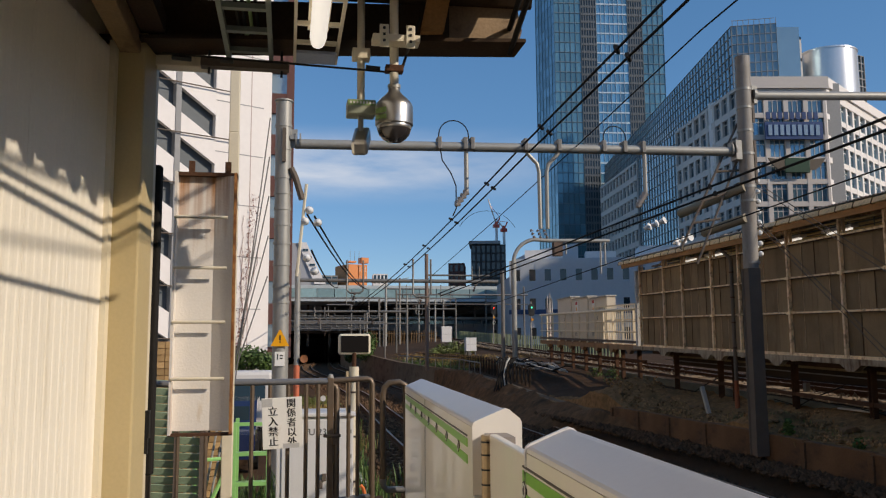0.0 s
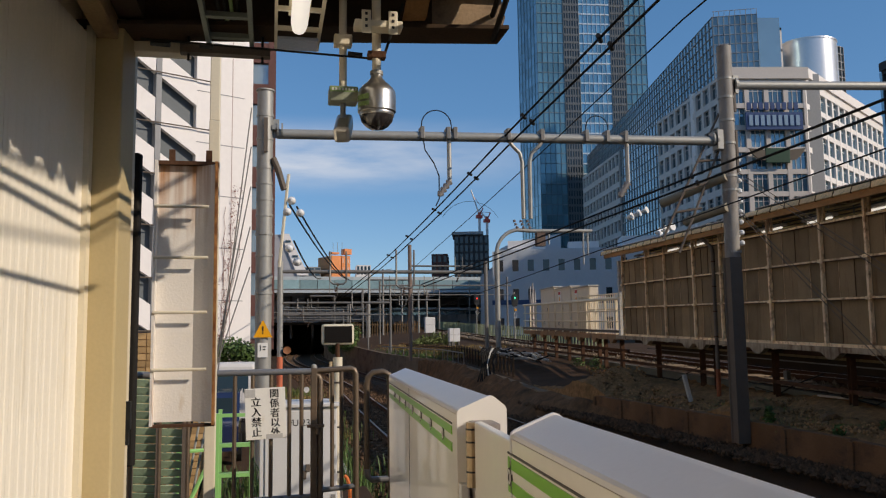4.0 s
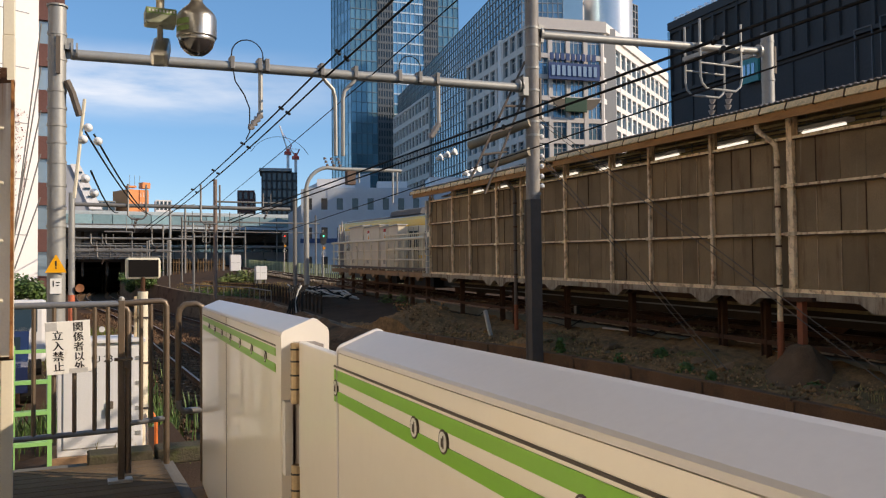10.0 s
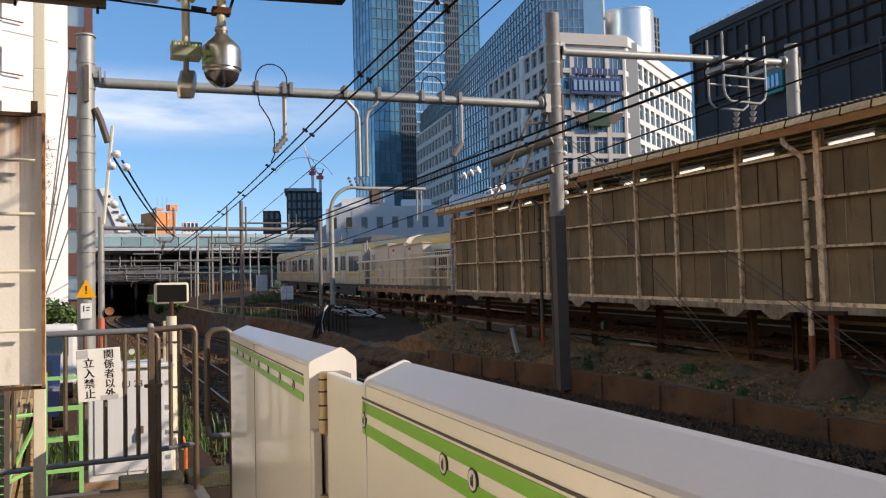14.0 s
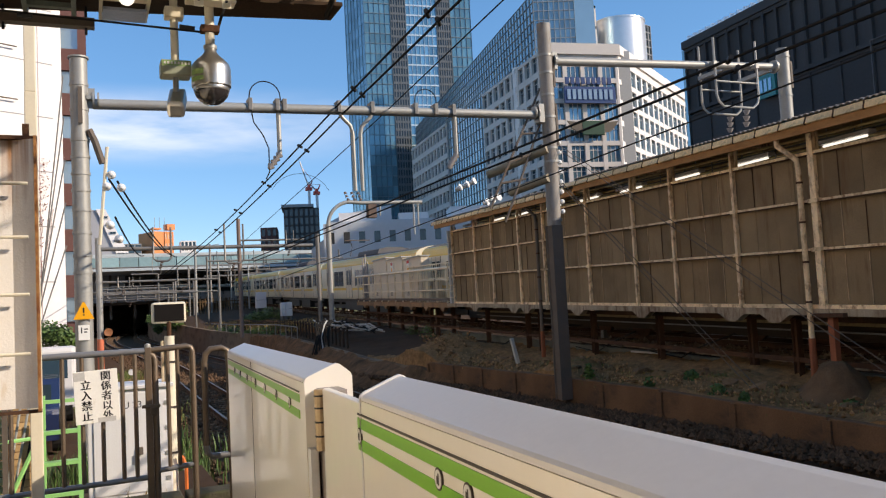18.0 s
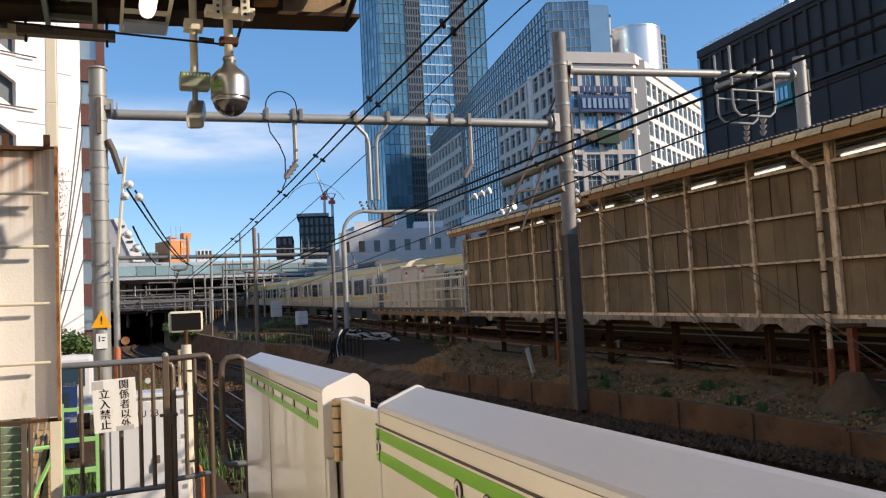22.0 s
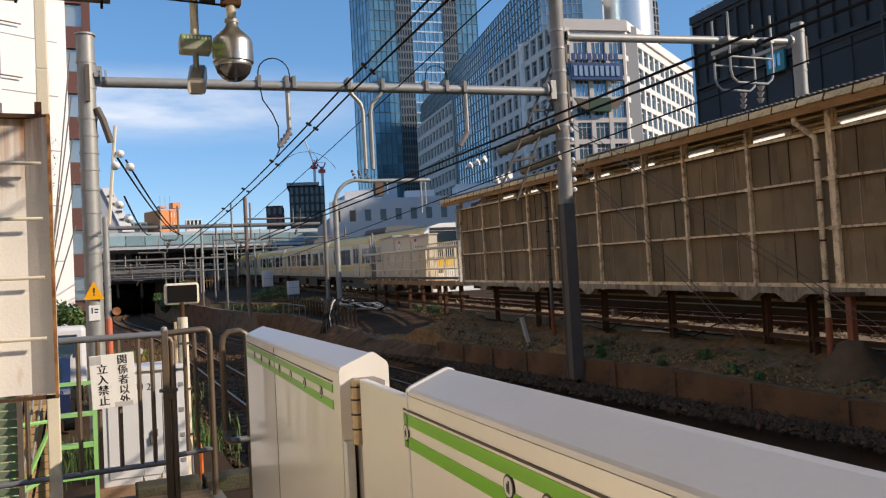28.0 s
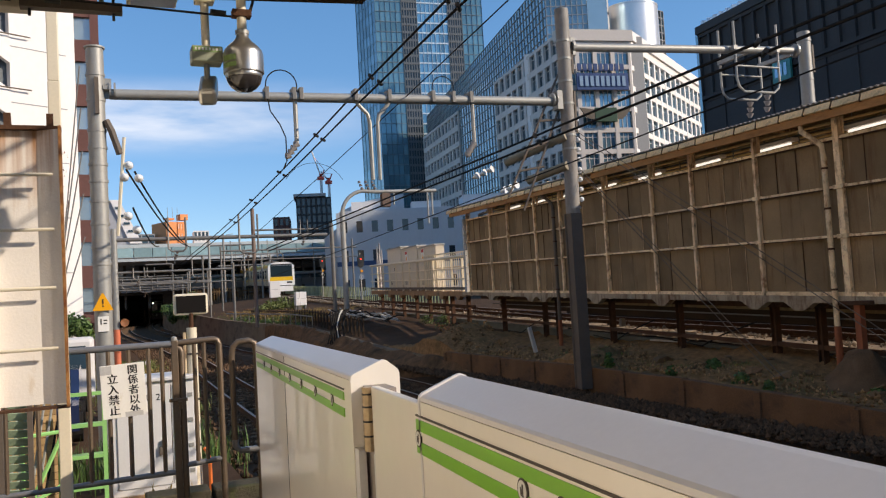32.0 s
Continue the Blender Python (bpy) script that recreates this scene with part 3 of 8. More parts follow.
def bank_z(x, y):
    """Height of the rough bank: up from the kerb to the low wall, with a few mounds."""
    far = 11.3 + 0.062 * (y - 3.3)
    u = max(0.0, min(1.0, (x - 9.05) / (far - 9.05)))
    back = -0.42 if y < 6 else -0.42 + 0.07 * (y - 6) if y < 13 else 0.07
    z = (kerb_top(y) - 0.05) * (1 - u) + back * u - 0.10 * math.sin(math.pi * u)
    for mx, my, h, w in ((9.7, 17.4, 0.42, 0.75), (10.2, 26.0, 0.75, 1.5), (9.9, 8.7, 0.14, 0.7), (10.1, 6.6, 0.16, 0.6), (10.3, 4.2, 0.18, 0.8), (10.4, 13.0, 0.12, 0.9)):
        z += h * math.exp(-((x - mx) ** 2 + (y - my) ** 2) / (w * w))
    return z + 0.09 * noise.noise((x * 1.3, y * 0.9, 0)) + 0.08 * noise.noise((x * 3.4, y * 3.4, 3)) + 0.05 * noise.noise((x * 8, y * 8, 7))


def bank():
    """The brown retaining kerb and the rough dirt bank below the covered platform."""
    t = thing("retaining_wall", (0, 0, 0), "low rust-brown concrete retaining wall along the tracks", "retaining wall", kind="structure")
    bm = box(B(), -0.08, 0.08, 0.012, 1.888, -1.05, 0.0, 0.012)
    box(bm, -0.12, -0.07, 1.82, 1.96, -1.05, -0.03)
    first = part("slab", bm, BROWN_CONCRETE, t)
    for k in range(15):
        y = -4 + k * 1.9
        tilt = math.degrees(0.032) if y < 13 else 0.0
        m = pose(9.0, y, kerb_top(y) + 0.012 * (k % 2), tilt, 0, 0)
        if k == 0:
            first.matrix_basis = m
        else:
            again(first, t, m)
    bm = B()
    n_x, n_y = 26, 260
    grid = []
    for i in range(n_x + 1):
        row = []
        for j in range(n_y + 1):
            y = -5 + j * 0.14
            x = 9.06 + i / n_x * (2.3 + 0.062 * (y - 3.3))
            row.append(bm.verts.new((x, y, bank_z(x, y))))
        grid.append(row)
    grid.insert(0, [bm.verts.new((v.co.x - 0.5 * max(0.0, min(1.0, (v.co.y - 24) / 4)), v.co.y, -1.35)) for v in grid[0]])
    for i in range(n_x + 1):
        for j in range(n_y):
            bm.faces.new((grid[i][j], grid[i + 1][j], grid[i + 1][j + 1], grid[i][j + 1]))
    tagged(part("dirt_bank", bm, DIRT, smooth=True), "uneven bank of orange-brown dirt below the covered platform", "dirt bank", kind="structure")
    rnd = random.Random(21)
    shapes = []
    for k in range(5):
        bm = B()
        bmesh.ops.create_icosphere(bm, subdivisions=1, radius=1)
        for v in bm.verts:
            v.co *= rnd.uniform(0.6, 1.25)
            v.co.z *= 0.6
        me = bpy.data.meshes.new("stone")
        bm.to_mesh(me)
        bm.free()
        me.materials.append(STONE)
        shapes.append(me)
    for k in range(170):
        y = rnd.uniform(2.0, 25)
        x = rnd.uniform(9.3, 11.0)
        big = k < 14
        r = rnd.uniform(0.12, 0.2) if big else rnd.choice((0.03, 0.04, 0.05, 0.06, 0.08, 0.10))
        if big:
            y = (3.6, 3.9, 4.3, 4.1, 6.3, 6.7, 8.6, 9.6, 9.9, 11.9, 12.6, 13.8, 15.6, 19.4)[k]
            x = 10.0 + 0.8 * rnd.random()
        ob = new("stone", rnd.choice(shapes))
        ob.matrix_basis = pose(x, y, bank_z(x, y) + r * 0.2, rnd.uniform(-20, 20), rnd.uniform(-20, 20), rnd.uniform(0, 360)) @ Matrix.Diagonal((r, r * rnd.uniform(0.8, 1.6), r, 1))
        tagged(ob, "broken brown stone lying on the dirt bank", "stone", "stones on the bank")
    # leafy weeds: stalks of small leaves
    for x, y, h, w in ((9.75, 7.4, 0.50, 0.15), (9.95, 7.1, 0.3, 0.12), (10.0, 5.65, 0.36, 0.10), (10.25, 5.3, 0.66, 0.11), (9.2, 15.9, 0.30, 0.11), (9.35, 11.4, 0.12, 0.10), (9.3, 13.9, 0.13, 0.10), (10.3, 3.6, 0.3, 0.2), (10.0, 13.5, 0.13, 0.16), (10.1, 9.9, 0.10, 0.16), (9.5, 12.2, 0.12, 0.18), (12.35, 33.0, 0.7, 0.4), (12.5, 35.2, 0.6, 0.5)):
        leafy("leafy_weed", "bushy green weed growing on the dirt bank", [(x, y, bank_z(x, y) + h * f, w * (1.15 - 0.6 * f)) for f in (0.15, 0.35, 0.55, 0.75, 0.95)], 0.045, 70, LEAF, None, int(x * 100 + y * 10), "weed")
    weeds("weeds", [(x, y, bank_z(x, y) - 0.02, 0.22) for x, y in [(9.3 + 1.4 * rnd.random(), rnd.uniform(3, 19)) for _ in range(110)]], 0.07, 60, LEAF_YELLOW, "low moss-green weeds on the dirt bank", 5)
    weeds("weeds", [(x, y, bank_z(x, y) - 0.02, 0.2) for x, y in [(9.2 + 1.6 * rnd.random(), rnd.uniform(3, 24)) for _ in range(40)]], 0.14, 30, DRY_LEAF, "dry grass on the dirt bank", 9)


bank()
ballast("rubble", lambda y: Vector((10.1, y, bank_z(10.1, y) + 0.19)), 2.0, 26, 0.9, 4200, RUBBLE, "orange-brown rubble strewn over the dirt bank", 15, -0.2, 1.1, 0.7)


# ---- the platform underfoot ----
MOSSY = mat("mossy_stone", (0.075, 0.065, 0.045), 0.95, vary=0.4, scale=8, fine=50, bump=0.8, stain=(0.07, 0.08, 0.03), stain_amount=0.3, stain_scale=(6, 6, 6))


def platform():
    t = thing("platform", (0, 0, 0), "narrow end of a railway platform with grey boards", "platform", kind="structure")
    boxes("slab", mat("platform_asphalt", (0.16, 0.145, 0.125), 0.9, vary=0.2, bump=0.4), t, [(-2.6, 0.1, -8, 7.85, -1.3, -0.03)])
    boxes("edge_kerb", CONCRETE, t, [(0.1, 0.32, -8, 6.55, -1.3, -0.02)])
    bm = box(B(), -2.2, -0.0, 0.006, 0.144, -0.03, 0.0, 0.004)
    first = part("plank", bm, mat("old_deck_board", (0.13, 0.088, 0.052), 0.85, vary=0.3, scale=5, per_object=0.3, bump=0.4), t)
    first.matrix_basis = pose(0, 4.0, 0)
    for k in range(1, 24):
        again(first, t, pose(0, 4.0 + 0.15 * k, 0))
    for k, (x, w) in enumerate(((-0.55, 0.5), (-0.02, 0.42))):
        boxes("kerb_stone", MOSSY, t, [(x, x + w, 7.62, 7.9, -0.06, 0.07)], bevel=0.015)


platform()


def corrugated_wall():
    """Cream ribbed sheet wall beside the platform, of narrow sheets with seams."""
    w = thing("wall_west", (-1.56, 4.62, 0), "cream ribbed metal sheet wall along the platform", "wall", kind="structure", turn=-7.0)
    bm = B()
    n = 12
    pts = []
    for k in range(n):
        y = 0.44 * k / n
        z = 0.0024 if k % 2 else 0.0
        pts += [(z, y), (z, y + 0.44 / n * 0.75)]
    outline = pts + [(0.0, 0.432), (-0.03, 0.432), (-0.03, 0.0)]
    extrude(bm, outline, "z", 0.0, 3.04)
    first = part("sheet", bm, CREAM_WALL, w)
    first.matrix_basis = pose(0, -0.44, 0)
    for k in range(2, 19):
        again(first, w, pose(0, -0.44 * k, 0))
    c = boxes("column", mat("yellowed_column_paint", (0.52, 0.41, 0.22), 0.5, vary=0.06, bump=0.05), w, [(-0.06, 0.16, 0.02, 0.24, 0.0, 3.4)], "yellowed cream steel column", 0.01)
    boxes("trim", CREAM, w, [(0.0, 0.03, -0.03, 0.02, 0.0, 3.4)])
    boxes("post", CREAM, w, [(0.04, 0.12, 0.34, 0.42, 0.0, 3.3)], "pale cream square post", 0.006)
    boxes("seal", RUBBER, w, [(0.10, 0.14, 0.44, 0.50, 0.9, 2.55)], "black rubber edge strip", 0.01)
    boxes("plate", CREAM, w, [(-0.04, 0.05, 0.5, 0.54, 0.0, 3.1)])
    boxes("handle", BLACK, w, [(0.12, 0.15, 0.34, 0.37, 1.10, 1.24), (0.12, 0.14, 0.36, 0.375, 1.02, 1.10)])
    boxes("backing", CREAM, w, [(-0.2, -0.04, -8.4, 0.02, 0.0, 3.63)])


corrugated_wall()


GREEN_STEEL = mat("green_grey_steel", (0.20, 0.23, 0.20), 0.5, 0.2, vary=0.15)


def own_canopy():
    """The dark canopy over the camera, open towards the track, with its end frame, rack and light."""
    t = thing("canopy_roof", (0, 0, 0), "dark weathered platform canopy roof with steel end beam", "roof", kind="structure")
    bm = B()
    prev = None
    for k in range(int(12.9 / 0.0325)):
        y = -8.0 + 0.0325 * k
        z = 3.552 - 0.042 * (y - 3.24) + 0.068 * max(-1.0, min(1.0, 2.2 * math.sin(2 * math.pi * y / 0.236)))
        x = 0.64 - 0.123 * (4.8 - y)
        ring = [bm.verts.new((-2.7, y, z - 0.05)), bm.verts.new((x, y, z)), bm.verts.new((x, y, z - 0.012)), bm.verts.new((-2.7, y, z - 0.062))]
        if prev:
            for q in range(4):
                bm.faces.new((prev[q], prev[(q + 1) % 4], ring[(q + 1) % 4], ring[q]))
        prev = ring
    part("roof_sheet", bm, CANOPY_SHADE, t)
    for z, r, end in ((3.385, 0.015, 4.7), (3.33, 0.015, 4.7), (3.0, 0.013, 3.3)):
        part("edge_cable", tube(B(), [(0.52 - 0.123 * (4.8 - y), y, z - (0.032 + 0.6 * (3.385 - z) * (z > 3.2)) * (y - 2.16)) for y in np.linspace(-8, end, 9)], r, 6), RUBBER, t)
    for y in (-5, -2.5, 0.0, 2.4, 3.6):
        boxes("rafter", CANOPY_SHADE, t, [(-2.7, -0.28, y, y + 0.12, 3.24, 3.46)])
    part("end_beam", extrude(B(), [(-2.0, 3.06), (0.16, 3.165), (0.16, 3.40), (-2.0, 3.30)], "y", 4.66, 4.76), CANOPY_SHADE, t)
    part("end_lip", extrude(B(), [(-2.0, 3.05), (0.56, 3.18), (0.56, 3.20), (-2.0, 3.07)], "y", 4.56, 4.80), CANOPY_SHADE, t, "thin dark bottom plate of the roof end")
    brown = mat("brown_end_board", (0.34, 0.24, 0.15), 0.7, vary=0.25, scale=6, stain=(0.10, 0.06, 0.04), stain_amount=0.3, stain_scale=(5, 5, 5))
    part("end_board", extrude(B(), [(0.16, 3.21), (0.56, 3.23), (0.58, 3.30), (0.55, 3.44), (0.16, 3.42)], "y", 4.70, 4.82), brown, t, "tan boarded roof end")
    for k in range(7):
        boxes("soffit_board", brown, t, [(-2.4, 0.1, 0.9 + 0.5 * k, 1.38 + 0.5 * k, 3.435 - 0.004 * (k % 2), 3.45)])
    part("gusset", extrude(B(), [(-0.02, 3.18), (0.10, 3.19), (0.17, 3.55), (0.05, 3.55)], "y", 4.50, 4.55), ORANGE_TIMBER, t, "rusty tan diagonal gusset")
    boxes("wall_beam", mat("browned_cream_beam", (0.30, 0.20, 0.10), 0.6, vary=0.25, scale=6, stain=(0.10, 0.05, 0.025), stain_amount=0.35, stain_scale=(7, 3, 7)), t, [(-1.52, -1.42, -8, 4.62, 3.02, 3.12)], "cream beam along the top of the wall", 0.008)
    boxes("wall_beam", CANOPY_SHADE, t, [(-1.42, -1.30, -8, 4.60, 3.12, 3.22)], "dark edge angle under the canopy")
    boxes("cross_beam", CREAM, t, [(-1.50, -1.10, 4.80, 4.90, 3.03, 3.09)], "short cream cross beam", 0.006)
    boxes("purlin", CANOPY_SHADE, t, [(-0.8, -0.74, -8, 4.5, 3.36, 3.46), (-1.7, -1.6, -8, 4.8, 3.30, 3.45)])
    # ladder rack for cables
    r = thing("cable_ladder", (-0.89, 4.2, 3.05), "green-grey steel cable ladder hung under the canopy", "cable ladder")
    for x in (-0.12, 0.095):
        boxes("side_rail", GREEN_STEEL, r, [(x, x + 0.022, -3.0, 0.55, 0.0, 0.05)])
    for k in range(13):
        boxes("rung", GREEN_STEEL, r, [(-0.10, 0.10, -2.95 + k * 0.28, -2.915 + k * 0.28, 0.01, 0.035)])
    boxes("cross_bar", DARK_MAST, r, [(-0.25, 0.20, 0.50, 0.56, -0.045, 0.0)], "dark steel hanger bar")
    for x in (-0.21, 0.16):
        part("hanger_rod", cyl(B(), (x, 0.53, -0.08), (x, 0.53, 0.2), 0.007, 6), BLACK, r)
    for k in range(4):
        part("cable", tube(B(), [(-0.06 + 0.035 * k, -3, 0.05), (-0.05 + 0.03 * k, -1, 0.052), (-0.04 + 0.03 * k, 0.2, 0.05), (-0.09 + 0.03 * k, 0.5, 0.12)], 0.009, 6), RUBBER if k != 2 else LABEL_GREEN, r)
    # tube light in its rack
    f = thing("tube_light", (-0.555, 4.2, 3.03), "lit fluorescent tube in a cream frame under the canopy", "ceiling light")
    part("tube", lathe(B(), [(0.005, -1.2), (0.035, -1.18), (0.04, -1.1), (0.04, 0.08), (0.034, 0.14), (0.005, 0.15)], 14, "y"), LAMP_TUBE, f, "glowing white tube", smooth=True)
    boxes("reflector", CREAM, f, [(-0.05, 0.05, -1.2, 0.12, 0.05, 0.07)])
    for x in (-0.115, 0.10):
        boxes("frame_rail", CREAM, f, [(x, x + 0.015, -1.2, 0.55, 0.03, 0.055)])
    for y in (-0.9, -0.6, -0.3, 0.0, 0.25, 0.53):
        boxes("frame_bar", CREAM, f, [(-0.10, 0.10, y, y + 0.02, 0.03, 0.05)])
    boxes("end_plate", mat("bluish_plate", (0.26, 0.30, 0.38), 0.3, 0.5), f, [(-0.10, 0.10, 0.29, 0.45, -0.005, 0.01)], "bluish-grey shiny end plate")


own_canopy()


def platform_doors():
    """Half-height platform doors: thick cabinets with a ridge top and green line film."""
    place, turn = (-0.033, 3.31, 0), -3.62
    profile = [(-0.003, 0.02), (-0.003, 1.272), (0.0, 1.284), (0.009, 1.292), (0.104, 1.331), (0.118, 1.335), (0.130, 1.331), (0.169, 1.299), (0.175, 1.285), (0.175, 0.02)]

    def cabinet(shift, y0, y1, label, seams, dot_list, stripe0, stripe1):
        t = thing("platform_door", (place[0] + shift, place[1], 0), label, "platform door", "platform doors", turn=turn)
        part("cabinet", extrude(B(), [(0.0, 0.02), (0.0, 1.268), (0.172, 1.268), (0.172, 0.02)], "y", y0, y1), DOOR_WHITE, t)
        part("top_cover", extrude(B(), [(0.0, 1.270), (0.003, 1.280), (0.010, 1.286), (0.106, 1.326), (0.118, 1.330), (0.128, 1.327), (0.166, 1.296), (0.172, 1.286), (0.172, 1.270)], "y", y0, y1), DOOR_TOP, t, "pale grey sloping top cover")
        part("end_cap", extrude(B(), profile, "y", y0 - 0.014, y0 + 0.006), DOOR_WHITE, t, "white rounded end cap")
        if y1 > 1:
            boxes("end_post", WORN_BAR, t, [(0.0, 0.17, y1, y1 + 0.03, 0.0, 1.26)])
        boxes("trim_line", DARK_LINE, t, [(-0.0035, 0.0, stripe0, stripe1, 1.2265, 1.2315)], "thin dark line")
        boxes("stripe", LIME, t, [(-0.003, 0.0, stripe0, stripe1, 1.189, 1.219)], "lime green band")
        boxes("stripe", LIME, t, [(-0.003, 0.0, stripe0, stripe1, 1.128, 1.160)], "lime green band")
        for y in seams:
            boxes("seam", DARK_LINE, t, [(-0.002, 0.0, y, y + 0.003, 0.05, 1.268)])
        for y in dot_list:
            d = part("line_mark", lathe(B(), [(0.024, -0.0042), (0.024, 0.0)], 20, "x", (0, y, 1.168)), DARK_LINE, t, "small round mark")
            part("mark_face", lathe(B(), [(0.0195, -0.0052), (0.0195, -0.003)], 20, "x", (0, y, 1.168)), WHITE, d)
            boxes("mark_figure", DARK_LINE, d, [(-0.0062, -0.0050, y - 0.007, y - 0.002, 1.156, 1.180), (-0.0062, -0.0050, y + 0.001, y + 0.006, 1.158, 1.174)])
        return t
    cabinet(0.0, 0.0, 3.15, "cream half-height platform door cabinet with green stripes", (1.70,), (0.35, 0.73, 1.12, 1.50, 1.90, 2.28, 2.64), 0.12, 3.1)
    near = cabinet(0.03, -6.2, -0.735, "cream half-height platform door cabinet with grey ridge top", (), (-0.72, -1.41, -1.58, -2.1, -2.6, -3.1), -6.1, -0.70)
    part("end_cap", extrude(B(), profile, "y", -0.742, -0.728), DOOR_TOP, near)
    p = thing("door_leaf", place, "cream emergency leaf hinged between two platform door cabinets", "door leaf", "platform doors", turn=turn)
    boxes("leaf", DOOR_WHITE, p, [(0.030, 0.06, -0.728, -0.175, 0.04, 1.262)], bevel=0.006)
    boxes("jamb", mat("grey_jamb", (0.30, 0.26, 0.23), 0.6), p, [(0.04, 0.12, -0.165, -0.016, 0.05, 1.25)])
    bronze = mat("bronze_hinge", (0.42, 0.31, 0.19), 0.45, 0.6, vary=0.2)
    for z0, z1 in ((1.045, 1.256), (0.55, 0.83)):
        h = part("hinge", cyl(B(), (0.028, -0.14, z0), (0.028, -0.14, z1), 0.020, 12), bronze, p, "bronze barrel hinge")
        for f in (0.22, 0.45, 0.68, 0.88):
            z = z0 + (z1 - z0) * f
            part("knuckle_gap", cyl(B(), (0.028, -0.14, z), (0.028, -0.14, z + 0.006), 0.0215, 12), BLACK, h)
    boxes("edge_strip", WHITE, p, [(0.0, 0.026, -0.075, -0.017, 0.78, 1.04), (0.030, 0.034, -0.19, -0.17, 0.83, 1.04)], "white edge strip")


platform_doors()


def text_on(name, words, size, m, material, parent, spacing=1.0, bold=0.0):
    """Raised lettering in the built-in font, laid out by m."""
    cu = bpy.data.curves.new(name, "FONT")
    cu.body, cu.size, cu.align_x, cu.align_y, cu.extrude = words, size, "CENTER", "CENTER", 0.0008
    cu.space_line, cu.offset = spacing, size * bold
    tmp = bpy.data.objects.new(name, cu)
    scene.collection.objects.link(tmp)
    bpy.context.view_layer.update()
    me = bpy.data.meshes.new_from_object(tmp.evaluated_get(bpy.context.evaluated_depsgraph_get()))
    bpy.data.objects.remove(tmp)
    me.materials.clear()
    me.materials.append(material)
    ob = new(name, me)
    ob.parent, ob.matrix_basis = parent, m
    return ob


def fences():
    """Tubular end-of-platform fence with its gate, and the notice on it."""
    Y = 6.9
    f = thing("platform_fence", (0, Y, 0), "worn tubular steel fence at the platform end", "fence", "fences")
    part("top_rail", tube(B(), [(-1.9, 0, 1.30), (-0.34, 0, 1.305)], 0.024, 10), RAIL_GREY, f, "grey top rail", smooth=True)
    part("bottom_rail", tube(B(), [(-1.9, 0, 0.35), (-0.34, 0, 0.38)], 0.02, 10), RAIL_GREY, f, smooth=True)
    for x in (-1.86, -1.66, -1.46, -1.26, -1.1, -0.93, -0.80, -0.665, -0.53, -0.44):
        part("bar", cyl(B(), (x, 0, 0.36), (x, 0, 1.30), 0.0155, 8), WORN_BAR, f, smooth=True)
    boxes("post", WORN_BAR, f, [(-0.372, -0.324, -0.024, 0.024, 0.02, 1.33)], bevel=0.006)
    part("finial", lathe(B(), [(0.005, 1.36), (0.02, 1.352), (0.024, 1.335), (0.02, 1.32)], 10, "z", (-0.348, 0, 0)), GALV, f, smooth=True)
    boxes("post", WORN_BAR, f, [(-1.95, -1.9, -0.024, 0.024, 0.02, 1.33)], bevel=0.006)
    boxes("foot_plate", GALV, f, [(-0.44, -0.27, -0.06, 0.06, 0.0, 0.02)])
    g = thing("platform_gate", (0, Y, 0), "narrow worn steel gate beside the platform fence", "gate", "fences")
    part("hinge_bar", tube(B(), [(-0.30, 0, 0.06), (-0.30, 0, 1.24), (-0.312, 0, 1.265), (-0.335, 0, 1.275)], 0.023, 10), WORN_BAR, g, smooth=True)
    part("frame", tube(B(), [(-0.36, 0, 1.306), (-0.07, 0, 1.32), (-0.042, 0, 1.31), (-0.03, 0, 1.28), (-0.03, 0, 0.1)], 0.023, 10), WORN_BAR, g, smooth=True)
    part("bottom_rail", tube(B(), [(-0.30, 0, 0.42), (-0.03, 0, 0.44)], 0.02, 10), RAIL_GREY, g, smooth=True)
    for x in (-0.21, -0.14):
        part("bar", cyl(B(), (x, 0, 0.43), (x, 0, 1.31), 0.0155, 8), WORN_BAR, g, smooth=True)
    l = boxes("latch", WORN_BAR, g, [(-0.40, -0.27, -0.04, -0.02, 0.885, 0.91), (-0.34, -0.31, -0.05, -0.02, 0.83, 0.89)], "dark padlocked latch", 0.006)
    h = thing("hoop_rail", (0.03, Y - 0.25, 0), "bent brown steel hoop beside the platform doors", "guard rail", "fences")
    part("hoop", tube(B(), [(-0.005, 0, 0.6), (-0.005, 0, 1.2), (0.005, 0, 1.26), (0.04, 0, 1.295), (0.12, 0, 1.30), (0.16, 0, 1.28), (0.17, 0, 1.2)], 0.023, 10), WORN_BAR, h, smooth=True)
    part("lower_bar", tube(B(), [(0.17, 0, 0.52), (0.03, 0, 0.52), (0.0, 0, 0.55), (-0.005, 0, 0.6)], 0.023, 10), RAIL_GREY, h, "pale lower bar", smooth=True)
    part("upright", cyl(B(), (0.17, 0, 0.0), (0.17, 0, 1.2), 0.0235, 10), WORN_BAR, h, smooth=True)
    # notice plate
    s = thing("notice_sign", (-0.705, Y - 0.035, 1.005), "white rectangular notice with black vertical lettering tied to the fence", "sign", turn=0)
    s.matrix_basis = s.matrix_basis @ pose(0, 0, 0, 0, -2.5, 0)
    boxes("plate", SIGN_WHITE, s, [(-0.148, 0.148, -0.004, 0.004, -0.19, 0.185)], bevel=0.002)
